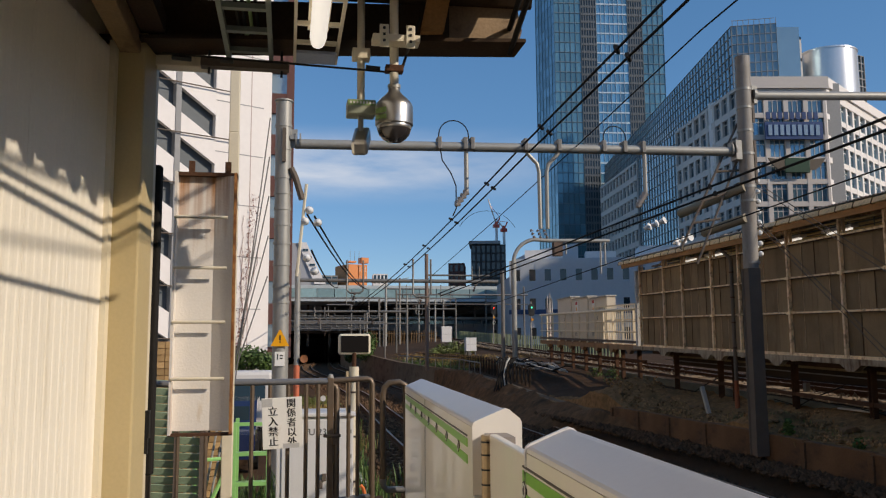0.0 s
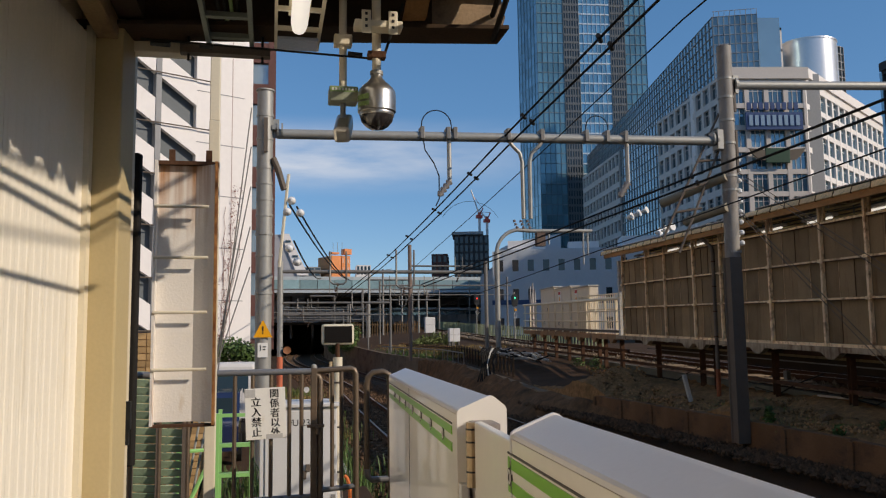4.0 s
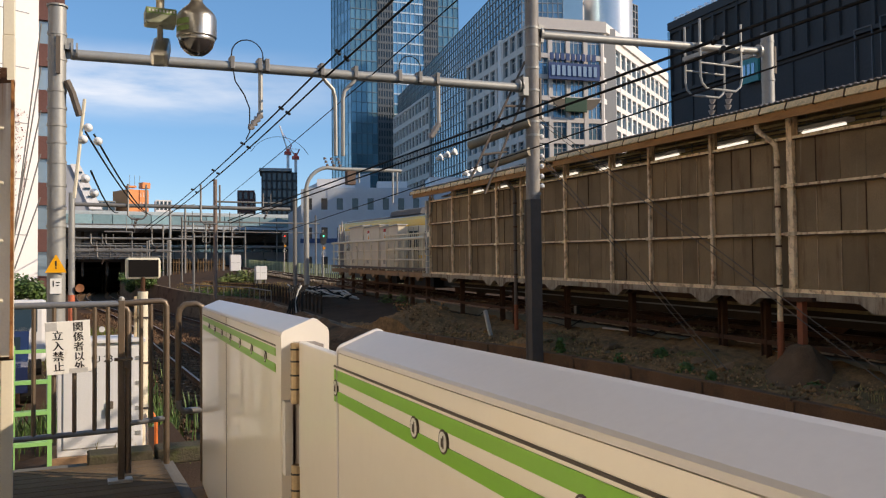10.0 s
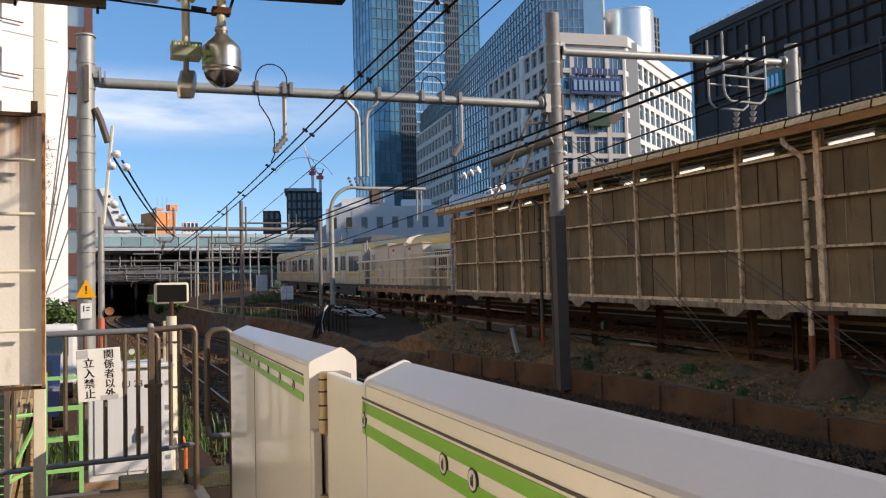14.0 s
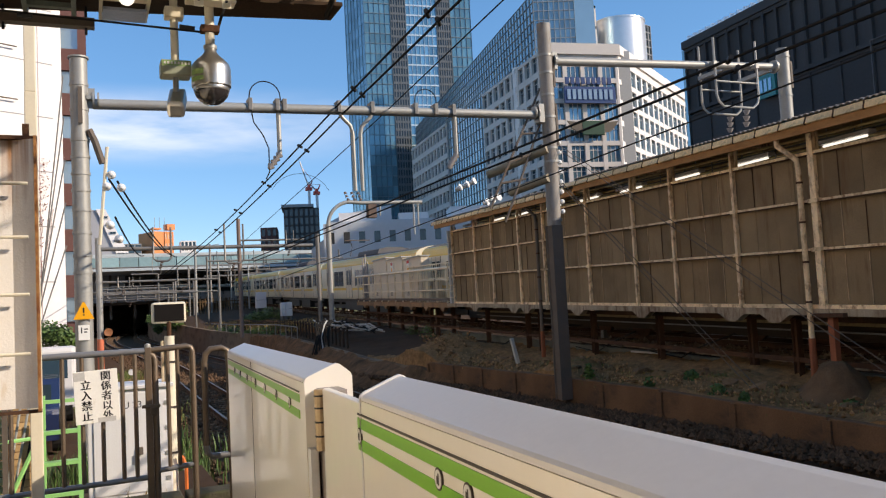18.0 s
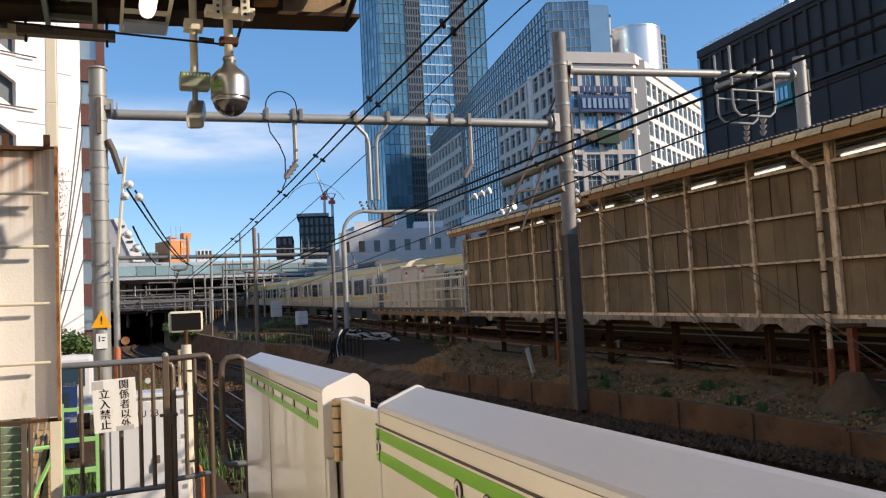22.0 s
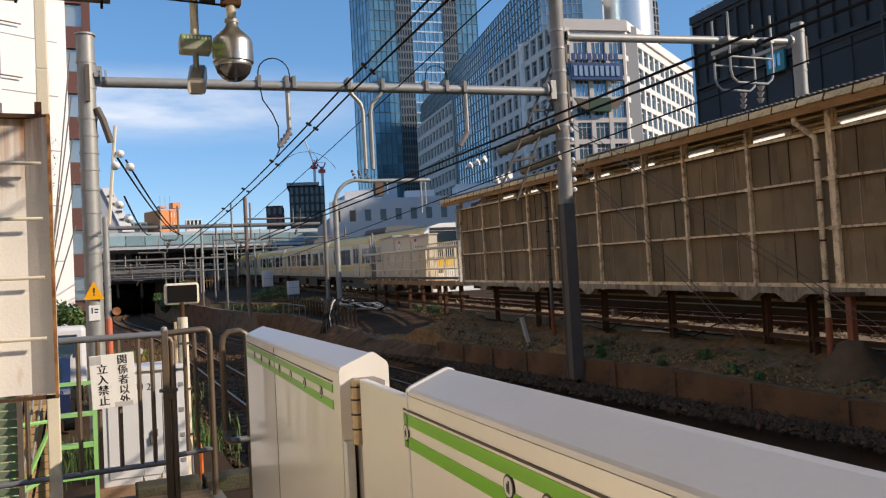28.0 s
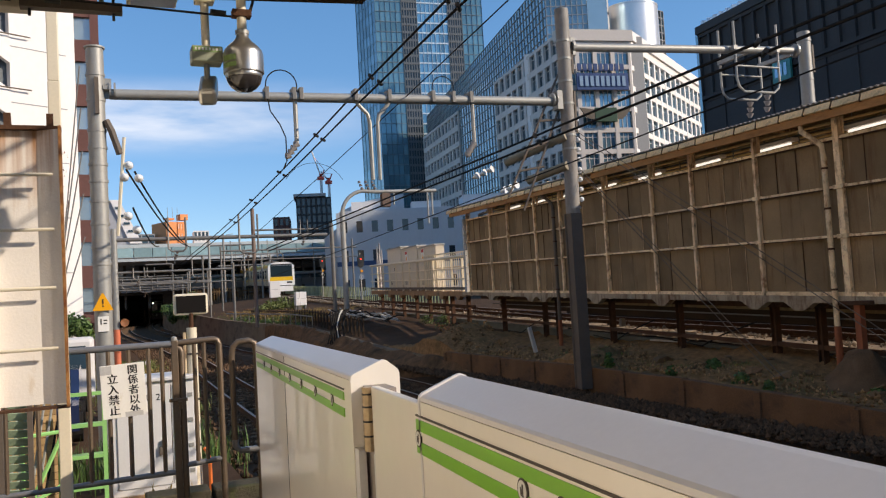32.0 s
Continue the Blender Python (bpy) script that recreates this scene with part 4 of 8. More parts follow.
    for shift in (-0.0016, 0.0, 0.0016):
        text_on("lettering", "関\n係\n者\n以\n外", 0.071, pose(0.068 + shift, -0.0045 - 0.1 * abs(shift), -0.006, 90, 0, 0), BLACK, s, 1.0, 0.004)
        text_on("lettering", "立\n入\n禁\n止", 0.074, pose(-0.068 + shift, -0.0045 - 0.1 * abs(shift), -0.03, 90, 0, 0), BLACK, s, 1.0, 0.004)
    boxes("tape", mat("grey_tape", (0.5, 0.49, 0.47), 0.6, vary=0.1), s, [(-0.145, -0.07, -0.0055, -0.004, 0.12, 0.18)], "grey peeling tape")
    boxes("tape", bpy.data.materials["grey_tape"], s, [(0.0, 0.12, -0.0055, -0.004, -0.19, -0.155)], "grey peeling tape")


fences()


def rust_runs(name, base_material):
    """A copy of a paint down which rust has run from the top edge, in long uneven streaks."""
    m = base_material.copy()
    m.name = name
    n, l = m.node_tree.nodes, m.node_tree.links
    paint = n["Principled BSDF"].inputs["Base Color"]
    under = paint.links[0].from_socket
    place = n.new("ShaderNodeTexCoord")
    axes = n.new("ShaderNodeSeparateXYZ")
    l.new(place.outputs["Object"], axes.inputs[0])
    fall = n.new("ShaderNodeMapRange")
    fall.inputs["From Min"].default_value, fall.inputs["From Max"].default_value = 0.55, 1.75
    l.new(axes.outputs["Z"], fall.inputs["Value"])
    stretch = n.new("ShaderNodeMapping")
    stretch.inputs["Scale"].default_value = (15, 15, 0.7)
    l.new(place.outputs["Object"], stretch.inputs["Vector"])
    runs = n.new("ShaderNodeTexNoise")
    runs.inputs["Scale"].default_value, runs.inputs["Detail"].default_value = 1.0, 5.0
    l.new(stretch.outputs["Vector"], runs.inputs["Vector"])
    both = n.new("ShaderNodeMath")
    both.operation = "MULTIPLY"
    l.new(fall.outputs["Result"], both.inputs[0])
    l.new(runs.outputs["Fac"], both.inputs[1])
    cut = n.new("ShaderNodeMapRange")
    cut.inputs["From Min"].default_value, cut.inputs["From Max"].default_value, cut.inputs["To Max"].default_value = 0.29, 0.54, 0.9
    l.new(both.outputs[0], cut.inputs["Value"])
    mix = n.new("ShaderNodeMix")
    mix.data_type = "RGBA"
    mix.inputs["B"].default_value = (0.36, 0.15, 0.04, 1)
    l.new(cut.outputs["Result"], mix.inputs["Factor"])
    l.new(under, mix.inputs["A"])
    l.new(mix.outputs["Result"], paint)
    return m


def hanging_board():
    """A rust-streaked white steel plate with rungs on a cream post."""
    p = thing("signal_post", (-1.075, 6.45, 0), "cream square steel post beside the steel board", "post")
    boxes("shaft", CREAM, p, [(-0.037, 0.037, -0.037, 0.037, 0.0, 3.1)], bevel=0.006)
    boxes("post_head", CREAM, p, [(-0.035, 0.035, -0.035, 0.035, 3.1, 3.62)], "upper end of the post", 0.006)
    b = thing("steel_board", (-1.424, 6.2, 1.0), "rust-streaked white steel board with welded rungs", "board")
    run_paint = rust_runs("rust_run_white", mat("board_white", (0.80, 0.75, 0.68), 0.5, vary=0.05, stain=(0.62, 0.50, 0.36), stain_amount=0.05, stain_scale=(9, 9, 2)))
    boxes("plate", run_paint, b, [(0.0, 0.245, 0.0, 0.012, 0.02, 1.72)])
    # right third folded away from the sun to give its shade
    part("folded_plate", extrude(B(), [(0.245, 0.0), (0.38, -0.085), (0.385, -0.075), (0.25, 0.012)], "z", 0.02, 1.72), run_paint, b, "angled rust-streaked edge plate, turned from the sun for shade")
    for x in (0.0, 0.385):
        boxes("side_flange", RUSTY_CREAM if x > 0.2 else RUSTY_WHITE, b, [(x - 0.008, x + 0.008, -0.09, 0.02, 0.0, 1.74)])
    boxes("bottom_flange", RUST, b, [(-0.01, 0.395, -0.05, 0.02, -0.012, 0.006)])
    boxes("top_flange", RUST, b, [(-0.01, 0.395, -0.05, 0.02, 1.72, 1.745)])
    for z in (0.36, 0.73, 1.09, 1.43):
        part("rung", cyl(B(), (0.0, -0.095, z), (0.34, -0.095, z), 0.011, 8), CREAM, b)
    for x in (0.07, 0.31):
        boxes("hook", RUST, b, [(x, x + 0.04, -0.01, 0.01, 1.74, 1.83)])


hanging_board()


def cameras():
    d = thing("dome_camera", (-0.18, 4.35, 2.545), "silver dome security camera on a cream pipe", "security camera", "security cameras")
    d.matrix_basis = d.matrix_basis @ Matrix.Scale(0.885, 4)
    part("pipe", cyl(B(), (0, 0, 0.28), (0, 0, 1.04), 0.025, 12), CREAM, d, smooth=True)
    for x in (-0.095, 0.05):
        br = boxes("bracket_plate", CREAM, d, [(x, x + 0.05, -0.13, -0.12, 0.50, 0.63)], bevel=0.004)
        for z in (0.53, 0.565, 0.60):
            boxes("bolt", BLACK, br, [(x + 0.018, x + 0.032, -0.135, -0.13, z, z + 0.014)])
    boxes("bracket", CREAM, d, [(-0.13, 0.13, -0.12, -0.02, 0.54, 0.58)], bevel=0.004)
    part("housing", lathe(B(), [(0.03, 0.315), (0.034, 0.29), (0.052, 0.268), (0.078, 0.245), (0.098, 0.222), (0.105, 0.20), (0.105, 0.10), (0.098, 0.095), (0.02, 0.095)], 28), STAINLESS, d, "brushed steel housing", smooth=True)
    part("dome", lathe(B(), [(0.095, 0.098), (0.094, 0.075), (0.084, 0.045), (0.062, 0.02), (0.035, 0.004), (0.004, 0.0)], 24), DOME_GLASS, d, "smoked clear dome", smooth=True)
    part("lens_ring", lathe(B(), [(0.094, 0.10), (0.097, 0.085), (0.094, 0.075)], 24), STAINLESS, d, smooth=True)
    bm = B()
    for z0, z1 in ((0.115, 0.14), (0.15, 0.18)):
        pts = [(0.1075 * math.sin(radians(a)), -0.1075 * math.cos(radians(a))) for a in range(-78, -24, 6)]
        lo = [bm.verts.new((x, y, z0)) for x, y in pts]
        hi = [bm.verts.new((x, y, z1)) for x, y in pts]
        for k in range(len(pts) - 1):
            bm.faces.new((lo[k], lo[k + 1], hi[k + 1], hi[k]))
    part("label", bm, LABEL_GREEN, d, "green lettered label")
    part("collar", lathe(B(), [(0.036, 0.31), (0.036, 0.33), (0.026, 0.335)], 14), GALV, d, smooth=True)
    boxes("clamp", RUST, d, [(-0.05, 0.05, -0.03, 0.03, 0.40, 0.44)], bevel=0.005)
    c = thing("bullet_camera", (-0.335, 4.45, 2.53), "small security camera under a labelled box on a pipe", "security camera", "security cameras")
    c.matrix_basis = c.matrix_basis @ Matrix.Scale(0.885, 4)
    part("pipe", cyl(B(), (0, 0, 0.2), (0, 0, 1.04), 0.022, 12), CREAM, c, smooth=True)
    boxes("flange", CREAM, c, [(-0.05, 0.05, -0.04, 0.04, 0.52, 0.58)], bevel=0.005)
    boxes("junction_box", mat("olive_box", (0.28, 0.30, 0.22), 0.5, vary=0.1), c, [(-0.08, 0.08, -0.06, 0.06, 0.19, 0.275)], "olive junction box", 0.008)
    boxes("label", LABEL_GREEN, c, [(-0.075, 0.075, -0.0625, -0.06, 0.24, 0.268)], "green strip label")
    boxes("letter_bar", WHITE, c, [(-0.065 + 0.018 * k, -0.055 + 0.018 * k, -0.0635, -0.0624, 0.248, 0.262) for k in range(8)])
    part("neck", cyl(B(), (0, 0, 0.10), (0, 0, 0.2), 0.016, 10), GALV, c, smooth=True)
    bm = B()
    box(bm, -0.045, 0.045, -0.13, 0.08, -0.045, 0.045, 0.018)
    bmesh.ops.rotate(bm, verts=bm.verts, cent=(0, 0, 0), matrix=Euler((radians(38), 0, radians(-12))).to_matrix())
    bmesh.ops.translate(bm, verts=bm.verts, vec=(0.005, 0, 0.06))
    part("body", bm, STAINLESS, c, "grey camera body")
    w = thing("stay_wire", (-0.087, 4.38, 0.177), "black tensioned stay wire with insulators under the canopy", "cable")
    w.matrix_basis = w.matrix_basis @ Matrix.Scale(0.885, 4)
    part("wire", tube(B(), [(-1.35, 0, 3.13), (-0.7, 0, 3.11), (-0.12, 0, 3.09)], 0.006, 6), RUBBER, w)
    for x0, x1 in ((-1.05, -0.98), (-0.26, -0.18), (-1.3, -1.2)):
        part("clamp", cyl(B(), (x0, 0, 3.11), (x1, 0, 3.105), 0.015, 8), BLACK, w)
    part("drop_cable", tube(B(), [(-0.06, 0, 3.10), (-0.03, 0, 3.2), (0.02, 0, 3.33), (0.05, 0, 3.42)], 0.008, 6), RUBBER, w)


cameras()


# ---- the covered platform across the tracks ----
SLOPE = 0.0245
WX = 10.5
POSTS = [29.36, 27.1, 25.53, 23.37, 21.64, 19.06, 16.84, 15.26, 13.17, 11.06, 9.01, 6.96, 5.4, 3.27, 1.39, -0.59, -2.51, -4.4]
# the raised line runs a little to the right of the tracks below
LINE = Matrix.Translation((WX, 3.3, 0)) @ pose(0, 0, 0, 0, 0, -3.55) @ Matrix.Translation((-WX, -3.3, 0))


def zz(base, y):
    return base + SLOPE * (y - 10)


PALE_BATTEN = mat("pale_joint_batten", (0.52, 0.36, 0.22), 0.7, vary=0.3, stain=(0.2, 0.12, 0.07), stain_amount=0.35, stain_scale=(9, 9, 4))


CONDUIT = mat("dusty_conduit", (0.30, 0.22, 0.11), 0.7, vary=0.3, scale=4, stain=(0.12, 0.08, 0.04), stain_amount=0.3, stain_scale=(4, 4, 4))


def beam(bm, x, z, w, h, y0, y1):
    """A straight bar along the raised line, sloping with it."""
    v = [bm.verts.new((x + dx, y, zz(z, y) + dz)) for y in (y0, y1) for dx, dz in ((-w, -h), (w, -h), (w, h), (-w, h))]
    for q in ((0, 1, 2, 3), (7, 6, 5, 4), (0, 4, 5, 1), (1, 5, 6, 2), (2, 6, 7, 3), (3, 7, 4, 0)):
        bm.faces.new([v[i] for i in q])
    return bm


def covered_platform():
    s = thing("raised_platform", (0, 0, 0), "raised concrete platform slab on rusty steel posts", "platform", kind="structure")
    s.matrix_basis = LINE.copy()
    part("slab", beam(B(), WX + 0.80, 1.05, 0.76, 0.06, -8, 30.2), CONCRETE, s)
    # edge girders with haunches over the supports
    supports = [27.28, 23.94, 23.02, 19.78, 16.67, 13.45, 12.23, 9.25, 6.18, 3.16, 0.1, -2.8]
    joints = (24.6, 17.9, 14.6, 10.9, 7.9, 4.7, 1.5)
    edges = [-6.0] + sorted(joints) + [30.2]
    for lo, hi in zip(edges, edges[1:]):
        pts_top, pts_bot = [], []
        for y in np.linspace(lo + 0.008, hi - 0.008, int((hi - lo) / 0.06)):
            d = min(abs(y - q) for q in supports)
            drop = 0.15 if d < 0.12 else 0.15 * (1 - (d - 0.12) / 0.26) if d < 0.38 else 0.0
            pts_bot.append((y, zz(0.98, y) - drop))
            pts_top.append((y, zz(1.10, y)))
        part("edge_girder", extrude(B(), pts_top + pts_bot[::-1], "x", WX - 0.10, WX + 0.05), GIRDER, s, "stained concrete edge girder with haunches")
    for y in supports:
        if y > -2:
            z1, z0 = zz(0.98, y), -0.7
            x = WX + 0.38
            bm = box(B(), x - 0.065, x + 0.065, y - 0.07, y - 0.055, z0, z1)
            box(bm, x - 0.065, x + 0.065, y + 0.055, y + 0.07, z0, z1)
            box(bm, x - 0.008, x + 0.008, y - 0.055, y + 0.055, z0, z1)
            part("steel_post", bm, RUST, s, "rusty H-section post")
            part("post_head", extrude(B(), [(y - 0.42, z1 + 0.02), (y + 0.42, z1 + 0.02), (y + 0.10, z1 - 0.13), (y - 0.10, z1 - 0.13)], "x", x - 0.05, x + 0.05), RUST, s, "flared rusty post head")
            part("cross_beam", box(B(), WX + 0.05, WX + 0.66, y - 0.06, y + 0.06, zz(0.90, y), zz(0.985, y)), RUST, s)
    for x, z, w, h, m, label in ((WX + 0.36, 0.12, 0.03, 0.045, RUST, "rusty horizontal tie rail"), (WX + 0.44, 0.10, 0.02, 0.03, RUST, "rusty horizontal tie rail"), (WX + 1.2, 0.76, 0.05, 0.05, CONDUIT, "dusty pale service pipe"), (WX + 0.62, 0.88, 0.04, 0.06, RUST, "rusty edge beam"), (WX + 1.05, 0.60, 0.015, 0.015, GALV_DULL, "thin service pipe")):
        part("tie_rail", beam(B(), x, z, w, h, -6, 30.0), m, s, label)
    first = boxes("kerb_wall", GREEN_CONCRETE, s, [(WX + 0.70, WX + 0.86, 0.008, 1.992, -0.62, 0.0)], "grey-green low concrete wall", 0.01)
    first.matrix_basis = pose(0, -4, zz(-0.07, -4), math.degrees(SLOPE), 0, 0)
    for k in range(1, 17):
        again(first, s, pose(0, -4 + 2.0 * k, zz(-0.07, -4 + 2.0 * k), math.degrees(SLOPE), 0, 0))
    # added skirt, its dark colour gives the shade below the slab
    part("shade_skirt", beam(B(), WX + 1.5, 0.70, 0.05, 0.29, -8, 30.2), DARK_CONCRETE, s, "added dark skirt under the slab, giving its shade")
    # walking boards behind the low wall
    rnd = random.Random(61)
    first = boxes("walk_board", WALK_BOARD, s, [(-0.04, 1.2, 0.01, 0.31, 0.0, 0.035)], "", 0.006)
    first.matrix_basis = pose(WX + 0.88, 2.0, zz(-0.05, 2.0))
    for k in range(1, 82):
        y = 2.0 + 0.335 * k
        again(first, s, pose(WX + 0.88 + rnd.uniform(-0.05, 0.05), y, zz(-0.05, y) + rnd.uniform(0, 0.03), math.degrees(SLOPE), rnd.uniform(-1.5, 1.5), rnd.uniform(-3, 3)))
    for k, (y, dy) in enumerate(((7.6, 1.1), (4.2, 0.9), (11.7, 0.7), (17.0, 1.3))):
        part("loose_board", box(B(), WX + 0.55, WX + 0.64, y, y + dy, zz(-0.09, y), zz(-0.05, y)), PALE_CONCRETE, s, "pale loose board")
    for k, y in enumerate((25.6, 19.2, 15.4, 9.6, 5.2)):
        part("loose_cable", tube(B(), [(WX + 0.5, y + 1.9, 0.15), (WX + 0.45, y + 0.6, 0.05), (WX + 0.52, y, 0.3), (WX + 0.55, y - 1.2, 0.62)], 0.016, 6), RUBBER, s)
    for y in (20.4, 14.2, 8.2, 4.0):
        part("junction_box", box(B(), WX + 1.02, WX + 1.14, y, y + 0.16, zz(0.12, y), zz(0.34, y), 0.01), GALV_DULL, s, "small grey junction box")

    # lattice wall
    w = thing("windbreak_wall", (0, 0, 0), "brown panel windbreak wall in a cream steel lattice", "wall", kind="structure")
    w.matrix_basis = LINE.copy()
    rnd = random.Random(31)
    rows = ((1.17, 2.105), (2.16, 2.955), (3.01, 3.79))
    for y1, y0 in zip(POSTS, POSTS[1:]):
        n = 3 if y1 - y0 < 1.7 else 4
        for k in range(n):
            a, b = y0 + (y1 - y0) * k / n, y0 + (y1 - y0) * (k + 1) / n
            for z0, z1 in rows:
                bm = B()
                off = rnd.uniform(0, 0.008)
                vs = [(WX + off + dx, y, zz(z, y)) for dx in (0.0, 0.02) for y in (a + 0.004, b - 0.004) for z in (z0, z1)]
                v = [bm.verts.new(p) for p in vs]
                for q in ((0, 1, 3, 2), (4, 6, 7, 5), (0, 4, 5, 1), (2, 3, 7, 6), (0, 2, 6, 4), (1, 5, 7, 3)):
                    bm.faces.new([v[i] for i in q])
                part("panel", bm, BROWN_PANEL, w)
                if k and rnd.random() < 0.6:
                    box_y = a + rnd.uniform(-0.01, 0.01)
                    boxes("batten", PALE_BATTEN if rnd.random() < 0.7 else RUST, w, [(WX - 0.012, WX + 0.002, box_y - 0.006, box_y + 0.006, zz(z0, a) + 0.01, zz(z1, a) - rnd.uniform(0.0, 0.1))])
    for y in POSTS:
        big = y == 11.06
        r = 0.065 if big else 0.035
        bm = B()
        box(bm, WX - 0.09, WX - 0.012, y - r, y + r, zz(0.96, y), zz(4.27, y))
        box(bm, WX + 0.03, WX + 0.08, y - r * 0.7, y + r * 0.7, zz(1.0, y), zz(4.3, y))
        p = part("upright", bm, WORN_CREAM, w, "cream steel upright with rust")
        for z in (2.13, 2.98):
            boxes("clip", WORN_CREAM, p, [(WX - 0.115, WX - 0.01, y - r - 0.05, y + r + 0.05, zz(z, y) - 0.035, zz(z, y) + 0.035)])
    for y1, y0 in zip(POSTS, POSTS[1:]):
        for z, h in ((1.135, 0.035), (2.13, 0.024), (2.98, 0.024), (3.82, 0.03)):
            bm = B()
            v = [bm.verts.new((x, y, zz(z, y) + dz)) for y in (y0 + 0.05, y1 - 0.05) for x, dz in ((WX - 0.07, -h), (WX - 0.01, -h), (WX - 0.01, h), (WX - 0.07, h))]
            for q in ((0, 1, 2, 3), (7, 6, 5, 4), (0, 4, 5, 1), (1, 5, 6, 2), (2, 6, 7, 3), (3, 7, 4, 0)):
                bm.faces.new([v[i] for i in q])
            part("rail", bm, WORN_CREAM, w)
            if z > 2:
                # dark strip draws the rail's rusty lower edge and its shadow together
                bm = B()
                v = [bm.verts.new((x, y, zz(z, y) - h + dz)) for y in (y0 + 0.05, y1 - 0.05) for x, dz in ((WX - 0.074, -0.012), (WX - 0.012, -0.012), (WX - 0.012, 0.006), (WX - 0.074, 0.006))]
                for q in ((0, 1, 2, 3), (7, 6, 5, 4), (0, 4, 5, 1), (1, 5, 6, 2), (2, 6, 7, 3), (3, 7, 4, 0)):
                    bm.faces.new([v[i] for i in q])
                part("rail_rust_shadow", bm, RUST, w, "dark strip for rust and shadow under the rail")
    boxes("end_panel", PALE_CONCRETE, w, [(WX - 0.02, WX + 0.55, 29.85, 30.02, zz(1.1, 30) + k * 0.235, zz(1.1, 30) + k * 0.235 + 0.21) for k in range(12)])

    # canopy over it
    c = thing("platform_canopy", (0, 0, 0), "corrugated platform canopy with weathered eave boards", "roof", kind="structure")
    c.matrix_basis = LINE.copy()
    bm = B()
    pitch = 0.13
    for lo, hi, lift in ((-7.0, 19.0, 0.0), (19.0, 30.4, -0.10)):
        ys = np.arange(lo, hi, pitch / 2)
        prev = None
        for k, y in enumerate(ys):
            z = zz(4.42 + lift, y) + (0.022 if k % 2 else -0.008)
            ring = [bm.verts.new((WX - 0.42, y, z)), bm.verts.new((WX + 3.1, y, z + 0.32)), bm.verts.new((WX + 3.1, y, z + 0.30)), bm.verts.new((WX - 0.42, y, z - 0.02))]
            if prev:
                for q in range(4):
                    bm.faces.new((prev[q], prev[(q + 1) % 4], ring[(q + 1) % 4], ring[q]))
            prev = ring
    part("roof_sheet", bm, mat("grey_roof_sheet", (0.22, 0.20, 0.18), 0.8, vary=0.2, stain=(0.14, 0.10, 0.07), stain_amount=0.3), c, "grey corrugated roof sheet")
    rnd = random.Random(9)
    y = -6.0
    while y < 30.1:
        lift = 0.0 if y < 18.9 else -0.10
        ln = 0.62
        z = zz(4.31 + lift, y + ln / 2)
        bm = box(B(), -0.02, 0.02, -ln / 2 + 0.012, ln / 2 - 0.012, -0.065, 0.065, 0.006)
        ob = part("eave_board", bm, EAVE, c)
        ob.matrix_basis = pose(WX - 0.43 + rnd.uniform(-0.006, 0.006), y + ln / 2, z, math.degrees(SLOPE) + rnd.uniform(-0.6, 0.6), 16 + rnd.uniform(-9, 9), 0)
        boxes("eave_gap", RUST, ob, [(-0.028, 0.02, ln / 2 - 0.022, ln / 2 + 0.006, -0.075, 0.062)])
        y += ln
    for lo, hi, lift in ((-6.5, 19.0, 0.0), (19.0, 30.3, -0.10)):
        for x, z, h, w_ in ((WX - 0.40, 4.175, 0.07, 0.03), (WX - 0.03, 4.30, 0.07, 0.05), (WX + 1.4, 4.42, 0.06, 0.05), (WX + 2.8, 4.6, 0.06, 0.05)):
            bm = B()
            v = [bm.verts.new((x + dx, yy, zz(z + lift, yy) + dz)) for yy in (lo, hi) for dx, dz in ((-w_, -h), (w_, -h), (w_, h), (-w_, h))]
            for q in ((0, 1, 2, 3), (7, 6, 5, 4), (0, 4, 5, 1), (1, 5, 6, 2), (2, 6, 7, 3), (3, 7, 4, 0)):
                bm.faces.new([v[i] for i in q])
            part("purlin", bm, ORANGE_TIMBER if x < WX - 0.3 else WORN_CREAM if x < WX else CONDUIT, c, "stained roof purlin")
    for y in POSTS[::2]:
        boxes("rafter", WORN_CREAM, c, [(WX - 0.4, WX + 3.0, y - 0.03, y + 0.03, zz(4.28, y), zz(4.36, y))])
        boxes("inner_column", WORN_CREAM, c, [(WX + 2.0, WX + 2.12, y - 0.06, y + 0.06, zz(1.0, y), zz(4.4, y))])
    olive = mat("olive_conduit", (0.60, 0.49, 0.24), 0.6, vary=0.25, scale=5, stain=(0.25, 0.17, 0.08), stain_amount=0.25, stain_scale=(4, 2, 4))
    for x, z, r, m in ((0.95, 4.16, 0.028, olive), (1.02, 4.22, 0.022, GREEN_STEEL), (1.08, 4.10, 0.024, olive), (1.15, 4.27, 0.03, olive), (1.22, 4.18, 0.02, GALV), (0.55, 4.22, 0.025, olive), (1.4, 4.12, 0.03, GREEN_STEEL), (1.3, 4.26, 0.03, olive), (1.5, 4.18, 0.03, olive), (1.85, 4.30, 0.025, GREEN_STEEL), (2.2, 4.40, 0.04, olive), (2.4, 4.50, 0.025, GALV_DULL)):
        part("conduit", tube(B(), [(WX + x, -6, zz(z, -6)), (WX + x, 30, zz(z, 30))], r, 6), m, c, "long service pipe")
    for k in range(34):
        y = -4 + k * 1.0
        boxes("conduit_clamp", GREEN_STEEL, c, [(WX + 0.9, WX + 1.5, y, y + 0.035, zz(4.29, y), zz(4.32, y)), (WX + 0.91, WX + 0.925, y, y + 0.03, zz(4.06, y), zz(4.3, y))])
